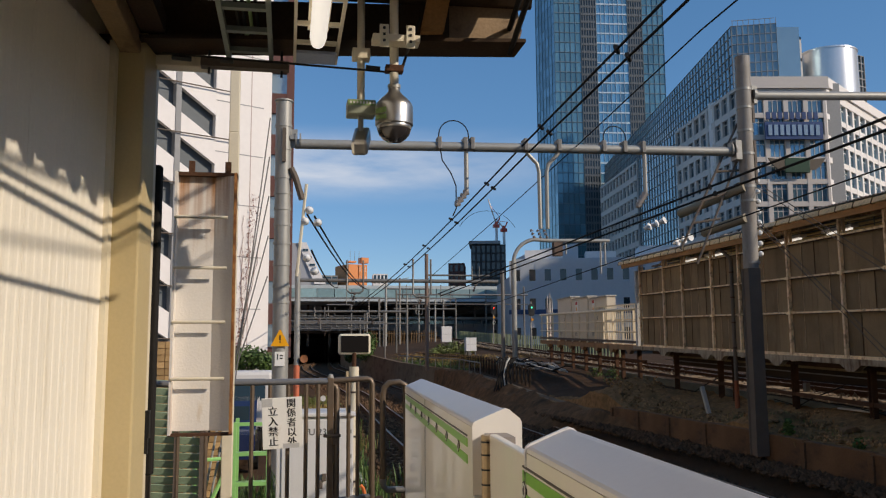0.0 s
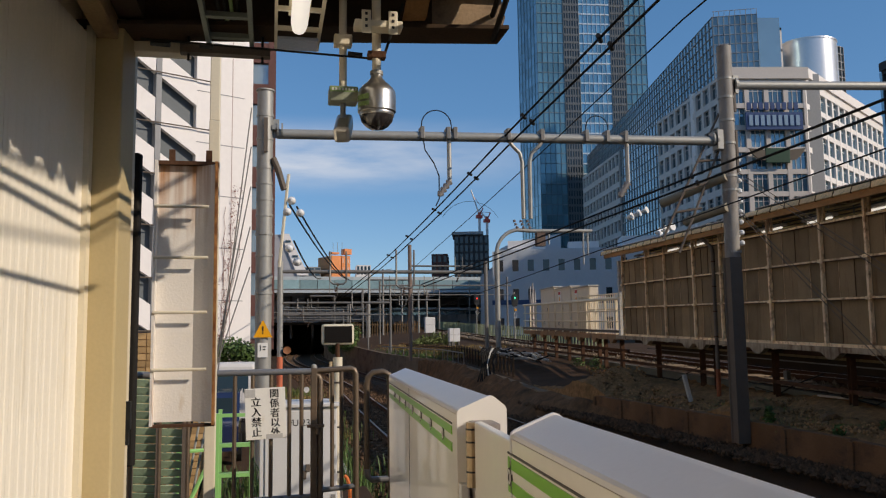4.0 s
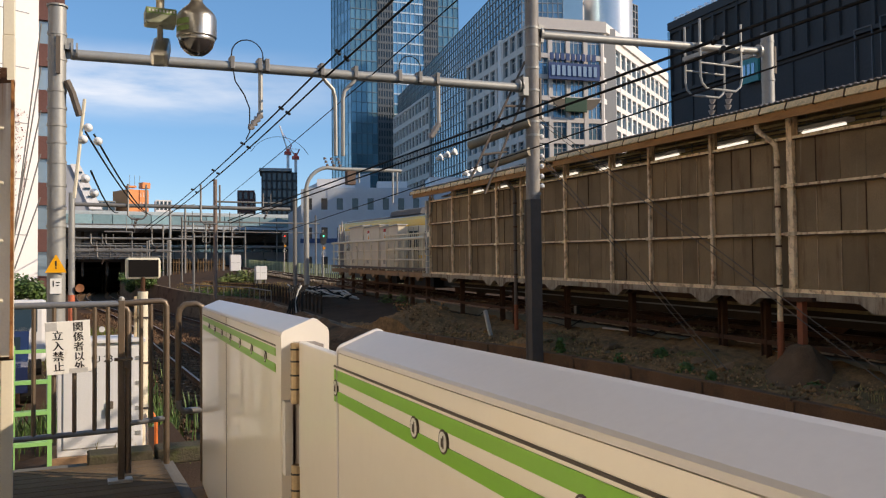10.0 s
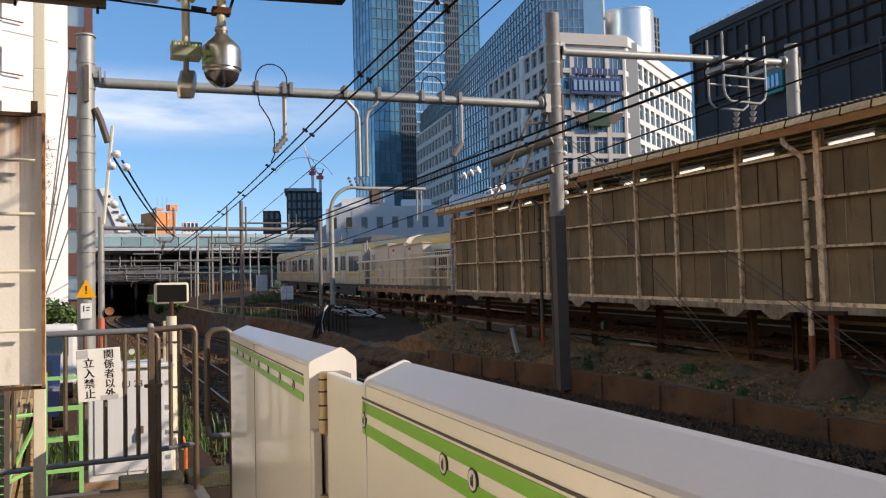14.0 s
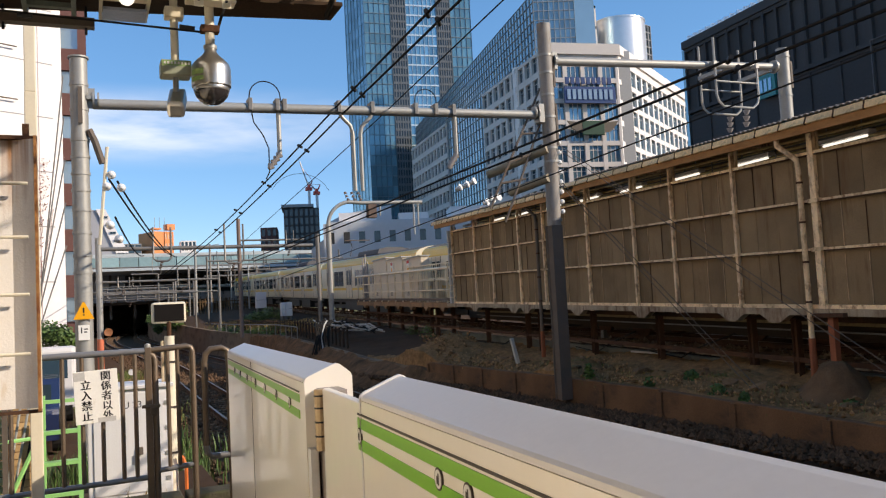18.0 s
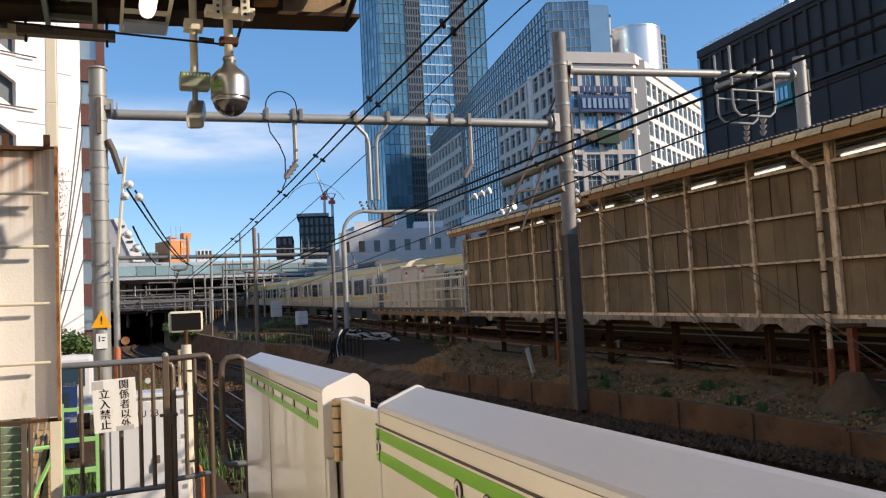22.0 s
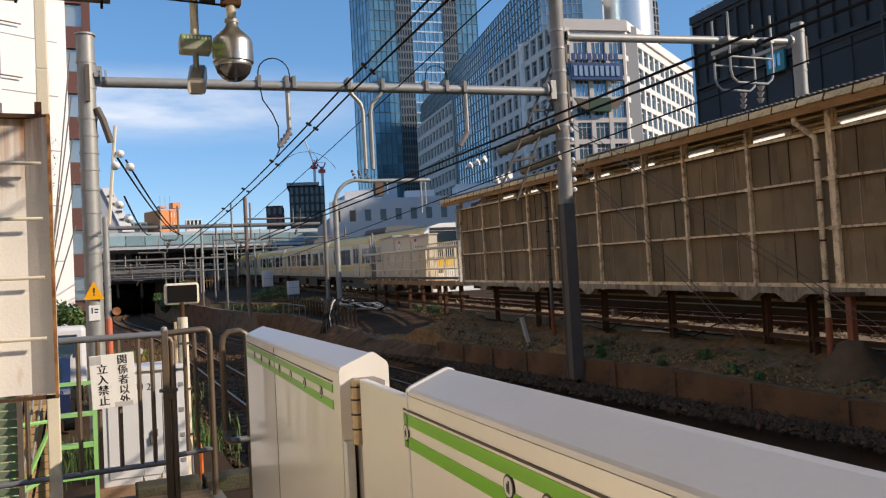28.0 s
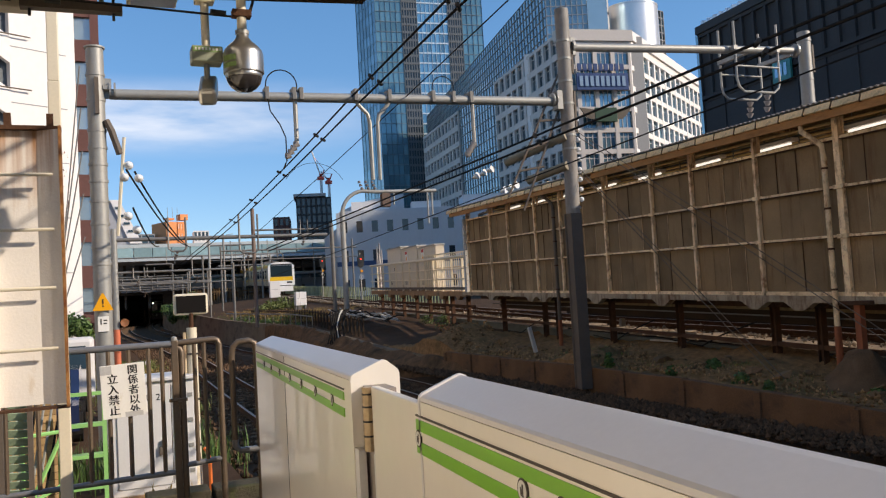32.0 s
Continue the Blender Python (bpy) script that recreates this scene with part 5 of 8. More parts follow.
    boxes("cable_tray", DARK_MAST, c, [(WX + 0.98, WX + 1.18, y, y + 2.0, zz(4.17, y), zz(4.22, y)) for y in np.arange(-6, 29, 2.05)])
    # lit tubes
    first = None
    for k, y in enumerate((1.16, 2.99, 4.67, 6.83, 9.17, 11.09, 13.55, 15.77, 18.09, 20.26, 22.48, 24.74, 26.69)):
        m = LINE @ pose(WX + 0.75, y, zz(4.02, y))
        if first is None:
            first = thing("platform_light", (0, 0, 0), "lit fluorescent tube fixture under the canopy", "ceiling light", "platform lights")
            boxes("fixture", WHITE, first, [(-0.09, 0.09, -0.62, 0.62, 0.05, 0.12)], bevel=0.01)
            part("tube", cyl(B(), (0, -0.5, 0.02), (0, 0.5, 0.02), 0.022, 10), LAMP_TUBE, first, "glowing tube", smooth=True)
            for yy in (-0.4, 0.4):
                part("hanger", cyl(B(), (0, yy, 0.12), (0, yy, 0.45), 0.01, 6), GALV, first)
            first.matrix_basis = m
        else:
            copy_thing(first, m)
    # rain pipes
    for y, mt in ((11.29, WORN_CREAM), (21.88, DARK_MAST)):
        d = thing("rain_pipe", (0, y, 0), "bent rain pipe from the canopy eave down to the ground", "rain pipe", "rain pipes")
        d.matrix_basis = LINE @ pose(0, y, 0)
        part("pipe", tube(B(), [(WX - 0.36, 0.25, zz(4.2, y)), (WX - 0.36, 0.25, zz(4.02, y)), (WX - 0.17, 0, zz(3.72, y)), (WX - 0.15, 0, zz(3.5, y)), (WX - 0.15, 0, 0.25)], 0.05, 10), mt, d, smooth=True)
        for z in (3.3, 2.6, 1.9, 1.2):
            part("band", cyl(B(), (WX - 0.15, 0, zz(z, y)), (WX - 0.15, 0, zz(z, y) + 0.035), 0.06, 10), RUST, d)
        part("foot", cyl(B(), (WX - 0.15, 0, -0.45), (WX - 0.15, 0, 0.62), 0.062, 10), RED_PRIMER, d, "red-primed foot of the pipe")
    # truncated footing in front of the main post, and the paired red columns on it
    bm = lathe(B(), [(0.95, -0.62), (0.78, -0.45), (0.60, -0.25), (0.45, -0.08), (0.32, 0.06), (0.24, 0.20), (0.18, 0.24), (0.02, 0.25)], 14, "z", (10.72, 10.75, 0))
    for v in bm.verts:
        v.co += Vector((noise.noise(v.co * 3), noise.noise(v.co * 3 + Vector((7, 0, 0))), 0.5 * noise.noise(v.co * 4))) * 0.16
    tagged(part("concrete_footing", bm, DARK_FOOTING, smooth=True), "ragged stained concrete footing under the main post", "footing")
    f = thing("red_column", (0, 0, 0), "short red-primed steel column on the footing", "column")
    part("column", box(B(), 10.78, 10.90, 10.74, 10.86, 0.1, 1.0, 0.006), RED_PRIMER, f)
    part("clamp_beam", box(B(), 10.74, 10.92, 10.5, 11.15, 0.98, 1.05, 0.006), RUST, f, "rusty clamp beam")
    for y, lean in ((18.9, 2), (21.2, -9)):
        bm = box(B(), -0.05, 0.05, -0.05, 0.05, -0.25, 0.52, 0.01)
        ob = tagged(part("marker_post", bm, PALE_CONCRETE), "short pale concrete marker post on the bank", "marker post", "marker posts")
        ob.matrix_basis = pose(10.25, y, 0.0, lean, lean, 0)


covered_platform()


def far_side():
    """An added dark wall beyond the raised track, so the gap under the platform reads shaded."""
    t = thing("far_platform", (0, 0, 0), "added dark wall beyond the raised track, standing for shade", "platform", kind="structure")
    t.matrix_basis = LINE.copy()
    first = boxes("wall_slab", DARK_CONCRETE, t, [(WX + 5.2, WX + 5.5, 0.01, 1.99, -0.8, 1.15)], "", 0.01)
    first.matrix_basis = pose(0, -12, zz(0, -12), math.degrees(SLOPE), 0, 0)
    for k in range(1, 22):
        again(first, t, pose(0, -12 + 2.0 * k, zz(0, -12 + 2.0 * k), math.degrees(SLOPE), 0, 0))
    part("coping", beam(B(), WX + 5.35, 1.19, 0.3, 0.04, -12, 32), CONCRETE, t, "pale worn coping")
    for k in range(10):
        y = -9 + 4.2 * k
        part("dark_post", box(B(), WX + 5.7, WX + 5.82, y, y + 0.12, zz(1.1, y), zz(4.4, y)), DARK_MAST, t)


far_side()


def walkway():
    """The railed equipment deck beyond the end of the canopy."""
    X = WX + 0.06
    t = thing("equipment_deck", (0, 0, 0), "railed steel equipment deck on rusty posts", "platform deck", kind="structure")
    t.matrix_basis = LINE.copy()
    y0, y1 = 30.25, 45.5
    part("deck", beam(B(), X + 0.36, 1.02, 0.38, 0.10, y0, y1), CONCRETE, t)
    for y in np.arange(31, 45.4, 2.1):
        part("deck_lug", extrude(B(), [(y - 0.3, zz(0.94, y)), (y + 0.3, zz(0.94, y)), (y + 0.08, zz(0.78, y)), (y - 0.08, zz(0.78, y))], "x", X - 0.06, X + 0.10), CONCRETE, t)
    part("kick_strip", beam(B(), X - 0.02, 1.24, 0.012, 0.05, y0, y1), DARK_MAST, t, "dark kick strip")
    for z, r in ((2.49, 0.06), (2.03, 0.026), (1.62, 0.03)):
        part("rail", tube(B(), [(X, y0, zz(z, y0)), (X, y1, zz(z, y1))], r, 8), DECK_CREAM, t, "cream hand rail", smooth=True)
    for y in np.arange(30.5, 45.5, 1.22):
        boxes("post", DECK_CREAM, t, [(X - 0.03, X + 0.03, y - 0.03, y + 0.03, zz(1.12, y), zz(2.50, y))])
    for y in np.arange(30.5, 36.4, 0.26):
        boxes("slat", DECK_CREAM, t, [(X + 0.24, X + 0.26, y, y + 0.045, zz(1.13, y), zz(2.72, y))])
    for z in (2.70, 2.1):
        part("slat_rail", beam(B(), X + 0.25, z, 0.03, 0.025, 30.4, 36.5), DECK_CREAM, t)
    for y in (31.0, 32.9, 33.7, 36.0, 38.1, 40.3, 42.4, 44.6):
        boxes("leg", RUST, t, [(X + 0.30, X + 0.44, y - 0.075, y + 0.075, -0.6, zz(0.94, y))])
    for z in (0.12, 0.52):
        part("tie", beam(B(), X + 0.34, z, 0.035, 0.045, 30.2, 45.4), RUST, t)
    part("low_wall", beam(B(), WX + 0.78, -0.30, 0.08, 0.24, 30.1, 45.0), GREEN_CONCRETE, t, "grey-green low concrete wall")
    beige, beige_door = mat("beige_cabinet", (0.66, 0.57, 0.44), 0.5, vary=0.06), mat("beige_cabinet_door", (0.72, 0.63, 0.49), 0.5, vary=0.06)
    for y, ln, h in ((36.05, 2.65, 1.98), (38.85, 2.7, 2.06), (41.65, 2.6, 2.14)):
        c = thing("equipment_cabinet", (0, 0, 0), "grey-beige steel equipment cabinet on the deck", "cabinet", "equipment cabinets")
        c.matrix_basis = LINE @ pose(X + 0.34, y, zz(1.13, y))
        boxes("body", beige, c, [(0, 0.4, -ln / 2, ln / 2, 0.06, h)], bevel=0.012)
        boxes("roof", PALE_CONCRETE, c, [(-0.06, 0.44, -ln / 2 - 0.05, ln / 2 + 0.05, h, h + 0.05)])
        boxes("plinth", CONCRETE, c, [(0.02, 0.38, -ln / 2 + 0.02, ln / 2 - 0.02, 0, 0.06)])
        for lo, hi in ((-ln / 2 + 0.05, -0.01), (0.01, ln / 2 - 0.05)):
            boxes("door", beige_door, c, [(-0.012, 0.0, lo, hi, 0.14, h - 0.1)])
        boxes("handle", BLACK, c, [(-0.03, -0.012, -0.07, -0.04, 1.0, 1.16)])
        boxes("vent", DARK_LINE, c, [(-0.016, -0.012, ln * 0.25 - 0.18, ln * 0.25 + 0.18, 0.3 + 0.05 * k, 0.32 + 0.05 * k) for k in range(4)], "dark louvre slots")
    for y in (36.6, 39.3):
        n = thing("warning_notice", (0, 0, 0), "small white notice with a red band and yellow triangle", "sign", "notices")
        n.matrix_basis = LINE @ pose(X + 0.325, y, zz(2.62, y))
        boxes("plate", SIGN_WHITE, n, [(-0.012, 0, -0.2, 0.2, -0.12, 0.44)])
        boxes("red_band", mat("notice_red", (0.55, 0.04, 0.03), 0.5) if y < 37 else bpy.data.materials["notice_red"], n, [(-0.016, -0.012, -0.17, 0.17, 0.27, 0.41)])
        part("triangle", extrude(B(), [(-0.13, -0.02), (0.13, -0.02), (0.0, 0.2)], "x", -0.018, -0.012), YELLOW, n)
    w = thing("insulated_riser", (0, 0, 0), "cluster of pale ceramic cable heads beside the cabinets", "cable head")
    w.matrix_basis = LINE @ pose(X + 0.2, 44.2, zz(1.14, 44.2))
    for k in range(4):
        part("insulator", lathe(B(), [(0.05, 0), (0.09, 0.1), (0.05, 0.2), (0.09, 0.3), (0.05, 0.4), (0.09, 0.5), (0.05, 0.6), (0.08, 0.75), (0.03, 1.9 + 0.2 * k)], 8, "z", (0.2 * (k % 2), 0.22 * k, 0.1)), mat("grey_porcelain", (0.33, 0.30, 0.28), 0.5) if k == 0 else bpy.data.materials["grey_porcelain"], w)


walkway()


# ---- masts, portals and wires ----
MY = 16.25


def bands(parent, x, y, r, zs, material=None):
    for z in zs:
        part("band", cyl(B(), (x, y, z), (x, y, z + 0.05), r + 0.012, 16), material or GALV, parent, smooth=True)


def insulator(bm, a, b, r, n=4):
    """A string of porcelain discs from a to b."""
    a, b = Vector(a), Vector(b)
    for k in range(n):
        p, q = a.lerp(b, (k + 0.15) / n), a.lerp(b, (k + 0.85) / n)
        cyl(bm, p, q, r, 12, r * 0.45)


def portal():
    m = thing("catenary_mast", (-0.80, MY, -1.3), "grey galvanised steel catenary mast with clamps", "catenary mast", "catenary masts")
    part("shaft", cyl(B(), (0, 0, 0), (0, 0, 7.55), 0.15, 20), GALV, m, smooth=True)
    part("cap", cyl(B(), (0, 0, 7.55), (0, 0, 7.58), 0.175, 20), GALV, m)
    bands(m, 0, 0, 0.15, (7.05, 6.6, 6.05, 5.75, 5.45, 5.15, 4.8, 4.4, 4.0, 3.7))
    boxes("ladder_strip", DARK_MAST, m, [(-0.02, 0.05, -0.20, -0.15, 6.35, 7.0)], "dark perforated strip")
    boxes("gusset", GALV, m, [(0.12, 0.26, -0.02, 0.02, 6.66, 7.02), (0.12, 0.24, -0.12, 0.12, 6.80, 6.88)])
    arm = part("insulator_arm", tube(B(), [(0.15, -0.1, 6.25), (0.24, -0.1, 6.05), (0.36, -0.1, 5.65)], 0.06, 8), DARK_MAST, m)
    part("strut", tube(B(), [(0.44, -0.1, 5.95), (0.28, -0.1, 4.2)], 0.03, 6), CREAM, m)
    for x, z in ((0.50, 5.45), (0.66, 5.22), (0.42, 5.24), (0.46, 4.55), (0.6, 4.3)):
        part("porcelain_insulator", lathe(B(), [(0.02, -0.09), (0.065, -0.05), (0.08, 0), (0.065, 0.05), (0.02, 0.09)], 12, "y", (x, -0.1, z)), PORCELAIN, m, "white porcelain knob", smooth=True)
    tri = thing("warning_triangle", (-0.805, MY - 0.17, 1.53), "orange triangular warning plate above a small label on the mast", "warning sign")
    part("plate", extrude(B(), [(-0.17, 0.08), (0.17, 0.08), (0.012, 0.38), (-0.012, 0.38)], "y", -0.012, 0.0), YELLOW, tri)
    boxes("mark", BLACK, tri, [(-0.012, 0.012, -0.016, -0.012, 0.19, 0.28), (-0.012, 0.012, -0.016, -0.012, 0.145, 0.17)])
    boxes("label", SIGN_WHITE, tri, [(-0.09, 0.09, -0.005, 0.01, -0.28, -0.02)])
    boxes("letter_bar", BLACK, tri, [(-0.05, -0.03, -0.008, -0.005, -0.16, -0.06), (0.0, 0.06, -0.008, -0.005, -0.1, -0.08), (0.0, 0.05, -0.008, -0.005, -0.15, -0.13)])

    d = thing("catenary_mast", (8.78, MY, -0.35), "tall steel catenary mast, pale above and dark below", "catenary mast", "catenary masts")
    part("shaft", cyl(B(), (0, 0, 3.5), (0.03, 0, 8.05), 0.155, 20), MAST_GREY, d, "pale galvanised upper shaft", smooth=True)
    part("lower_shaft", extrude(B(), [(-0.15, -0.14), (0.12, -0.14), (0.12, -0.115), (0.02, -0.115), (0.02, 0.115), (0.12, 0.115), (0.12, 0.14), (-0.15, 0.14), (-0.15, 0.115), (-0.12, 0.10), (-0.12, -0.10), (-0.15, -0.115)], "z", -0.3, 3.5), DARK_MAST, d, "dark coated lower steel section")
    bands(d, 0.02, 0, 0.155, (7.3, 6.9, 6.4, 5.9, 5.2, 4.9, 3.6))
    for k in range(9):
        part("knob_insulator", lathe(B(), [(0.02, 0), (0.055, 0.03), (0.055, 0.08), (0.02, 0.11)], 10, "z", (0.2, -0.06, 3.75 + 0.22 * k)), PORCELAIN, d, "white knob insulator", smooth=True)
    boxes("ladder_strip", DARK_MAST, d, [(0.14, 0.19, -0.12, -0.05, 6.6, 7.3), (0.14, 0.19, -0.12, -0.05, 5.3, 6.2)])
    boxes("flange", GALV, d, [(-0.28, -0.14, -0.12, 0.12, 5.78, 6.2)], bevel=0.01)
    boxes("flange", GALV, d, [(0.14, 0.27, -0.12, 0.12, 7.0, 7.4)], bevel=0.01)
    # lattice bracket behind the mast
    bm = B()
    for a, b in (((-0.1, 0.1, 6.6), (-1.5, 0.1, 3.9)), ((-0.1, 0.1, 5.9), (-1.15, 0.1, 3.6)), ((-1.0, 0.1, 4.9), (-0.45, 0.1, 5.1)), ((-0.65, 0.1, 5.55), (-0.1, 0.1, 5.6)), ((-1.2, 0.1, 4.45), (-0.6, 0.1, 4.55))):
        cyl(bm, a, b, 0.025, 6)
    part("stay", bm, DARK_MAST, d, "dark diagonal stays")
    for z0, ex, ey, ez in ((5.2, -0.98, 1.15, 4.81), (4.55, -0.5, 1.0, 4.38)):
        a, b = Vector((-0.12, -0.1, z0)), Vector((ex, ey, ez))
        part("tension_tube", cyl(B(), a, b, 0.10, 14), mat("lichen_grey", (0.30, 0.26, 0.19), 0.7, vary=0.2), d, "grey balancer cylinder", smooth=True)
        bm = B()
        e = b + (b - a).normalized() * 0.35
        insulator(bm, e, e + (b - a).normalized() * 0.6, 0.085, 3)
        part("porcelain_insulator", bm, PORCELAIN, d, "white disc insulators", smooth=True)

    r = thing("catenary_mast", (15.83, MY, 0.2), "grey catenary mast rising behind the canopy", "catenary mast", "catenary masts")
    part("shaft", cyl(B(), (0, 0, 0), (0.02, 0, 7.45), 0.16, 20), GALV, r, smooth=True)
    bands(r, 0.02, 0, 0.16, (7.2, 6.2, 5.6))
    boxes("ladder_strip", DARK_MAST, r, [(0.12, 0.18, -0.14, -0.06, 6.4, 7.1)])

    b = thing("portal_beam", (0, MY, 0), "grey steel pipe beam spanning the tracks", "portal beam", "portal beams")
    part("pipe", tube(B(), [(-0.56, 0, 5.44), (8.5, 0, 5.62)], 0.095, 16), GALV, b, smooth=True)
    for x in (-0.58, -0.5, 8.42, 8.5):
        part("flange", cyl(B(), (x, 0, 5.5 + 0.0176 * (x + 0.6)), (x + 0.03, 0, 5.5 + 0.0176 * (x + 0.6)), 0.15, 16), GALV, b)
    for x in (2.2, 2.72, 2.86, 3.95, 4.65, 5.6, 6.05, 6.45):
        z = 5.5 + 0.0176 * (x + 0.6)
        boxes("clamp", GALV_DULL, b, [(x - 0.04, x + 0.04, -0.13, 0.13, z - 0.12, z + 0.12)], bevel=0.01)
    for x, ln in ((2.75, 0.95), (6.5, 0.95)):
        z = 5.5 + 0.0176 * (x + 0.6)
        h = part("hanger", tube(B(), [(x, 0, z - 0.1), (x, 0, z - ln)], 0.045, 8), GALV, b, "vertical hanger pipe")
        bm = B()
        insulator(bm, (x, 0, z - ln), (x - 0.25, -0.12, z - ln - 0.32), 0.075, 4)
        part("insulator", bm, mat("grey_porcelain", (0.33, 0.30, 0.28), 0.5), b, "grey insulator string")
    for s in (-1, 1):
        x = 4.32
        part("drop_bracket", tube(B(), [(x + s * 0.36, 0, 5.5), (x + s * 0.28, 0, 5.38), (x + s * 0.12, 0, 5.22), (x + s * 0.08, 0, 5.05), (x + s * 0.075, 0, 3.9)], 0.04, 8), GALV, b, "curved drop bracket", smooth=True)
    for x0, x1, h in ((2.2, 2.8, 0.28), (5.62, 6.1, 0.5)):
        z = 5.62
        part("jumper", tube(B(), [(x0, 0, z)] + arc(((x0 + x1) / 2, 0, z + h * 0.4), (x1 - x0) / 2, 180, 0, 10) + [(x1, 0, z)], 0.012, 6), RUBBER, b, "looped black jumper cable")
    part("jumper", tube(B(), [(2.2, -0.1, 5.5), (2.25, -0.1, 5.2), (2.42, -0.1, 4.95), (2.52, -0.1, 4.7), (2.52, -0.1, 4.25), (2.45, -0.1, 4.1)], 0.012, 6), RUBBER, b)
    b2 = thing("portal_beam", (0, MY, 0), "upper grey steel pipe beam with hanging frames", "portal beam", "portal beams")
    part("pipe", tube(B(), [(9.0, 0, 6.86), (15.6, 0, 7.16)], 0.095, 16), GALV, b2, smooth=True)
    for x in (8.98, 15.5):
        part("flange", cyl(B(), (x, 0, 6.86 + 0.0455 * (x - 9)), (x + 0.06, 0, 6.86 + 0.0455 * (x - 9)), 0.17, 16), GALV, b2)
    for x, y, top, low in ((13.43, -0.2, 7.7, 6.0), (14.05, 1.05, 7.9, 6.14)):
        pts = [(x, y, top), (x, y, low + 0.3), (x + 0.05, y, low + 0.12), (x + 0.2, y, low), (x + 1.12, y, low), (x + 1.27, y, low + 0.12), (x + 1.32, y, low + 0.3), (x + 1.32, y, top)]
        part("hanging_frame", tube(B(), pts, 0.03, 8), GALV, b2, "pale U-shaped hanging frame", smooth=True)
        part("frame_bar", tube(B(), [(x, y, low + 0.62), (x + 1.32, y, low + 0.62)], 0.025, 8), GALV, b2)
        bm = B()
        insulator(bm, (x + 0.9, y, low - 0.05), (x + 0.85, y, low - 0.5), 0.09, 3)
        part("insulator", bm, mat("grey_porcelain", (0.33, 0.30, 0.28), 0.5), b2, "grey insulator string")
        for q in (x, x + 1.32):
            boxes("clamp", GALV, b2, [(q - 0.05, q + 0.05, min(y, 0) - 0.04, max(y, 0) + 0.04, 7.01, 7.11)])
    # mast of the next line, standing behind the covered platform
    n = thing("catenary_mast", (16.0, 4.29, 0.0), "pale round steel mast with a dark bracket behind the covered platform", "catenary mast", "catenary masts")
    part("shaft", cyl(B(), (0, 0, 0), (0, 0, 9.2), 0.14, 16), GALV, n, smooth=True)
    boxes("bracket_plate", MAST_GREY, n, [(-0.02, 0.14, 0.16, 0.24, 6.1, 6.75)], "", 0.01)
    part("band", cyl(B(), (0, 0, 7.15), (0, 0, 7.25), 0.17, 16), MAST_GREY, n)
    bm = B()
    insulator(bm, (0.0, -0.3, 6.75), (0.0, -0.95, 6.25), 0.12, 5)
    part("insulator", bm, BLACK, n, "black ribbed insulator")
    part("arm", tube(B(), [(0, -0.1, 6.5), (0, -0.4, 6.6), (0, -1.0, 6.3), (0, -1.6, 6.1)], 0.04, 8), BLACK, n)


portal()


def wire(name, pts, r, label, material=None, drops=()):
    t = thing(name, (0, 0, 0), label, "overhead wire", "overhead wires")
    part("strand", tube(B(), pts, r, 6), material or RUBBER, t)
    for p in drops:
        part("clip", cyl(B(), (p[0] - 0.06, p[1] - 0.1, p[2]), (p[0] + 0.06, p[1] + 0.1, p[2]), 0.035, 8), BLACK, t)
    return t


def sag(a, b, dip, n=14):
    a, b = Vector(a), Vector(b)
    return [a.lerp(b, k / n) - Vector((0, 0, dip * 4 * (k / n) * (1 - k / n))) for k in range(n + 1)]


THICK = ((6.8, -6.0, 4.5), (6.8, 42.0, 4.3))
THIN = ((6.8, -6.0, 4.28), (6.8, 40.0, 2.9))


def wires():
    # twin feeder over the nearest track
    for dx, dz in ((0.0, 0.0), (0.16, -0.10)):
        line = [Vector(p) + Vector((dx, 0, dz)) for p in ((2.85, -6, 5.45), (3.59, 10, 5.52), (3.88, MY, 5.55), (4.11, 42, 4.83), (4.3, 75, 4.5))]
        pts = line[:2] + sag(line[1], line[2], 0.0, 4)[1:] + sag(line[2], line[3], 0.12, 12)[1:] + [line[4]]
        wire("feeder_wire", pts, 0.021, "thick black twin feeder wire over the tracks", drops=[tuple(line[1].lerp(line[2], f)) for f in (0.1, 0.75)] + [tuple(line[2].lerp(line[3], f) - Vector((0, 0, 0.06))) for f in (0.12, 0.3, 0.5, 0.7)])
    wire("contact_wire", [(3.9, -6, 5.6), (4.51, 10, 5.6), (5.01, MY, 5.58), (5.3, 24, 5.3), (6.23, 42, 4.99)], 0.012, "thin black contact wire over the tracks")

    for dx, dz in ((0.0, 0.0), (0.1, -0.12)):
        pts = sag(THICK[0], THICK[1], 0.0, 20)
        pts = [p + Vector((dx, 0, dz)) for p in pts]
        wire("feeder_wire", pts, 0.021, "thick black twin feeder wire over the tracks", drops=[tuple(Vector(THICK[0]).lerp(Vector(THICK[1]), f) + Vector((dx, 0, dz))) for f in (0.2, 0.3, 0.42)])
    wire("contact_wire", sag(THIN[0], THIN[1], 0.0), 0.011, "thin black contact wire over the tracks")
    for a, b in (((-0.34, MY, 4.09), (3.03, 42, 4.57)), ((-0.2, MY, 4.05), (3.2, 42, 4.5)), ((-0.25, MY, 3.4), (1.77, 42, 4.6))):
        wire("feeder_wire", sag(a, b, 0.25), 0.019, "black feeder wire from the mast insulators")
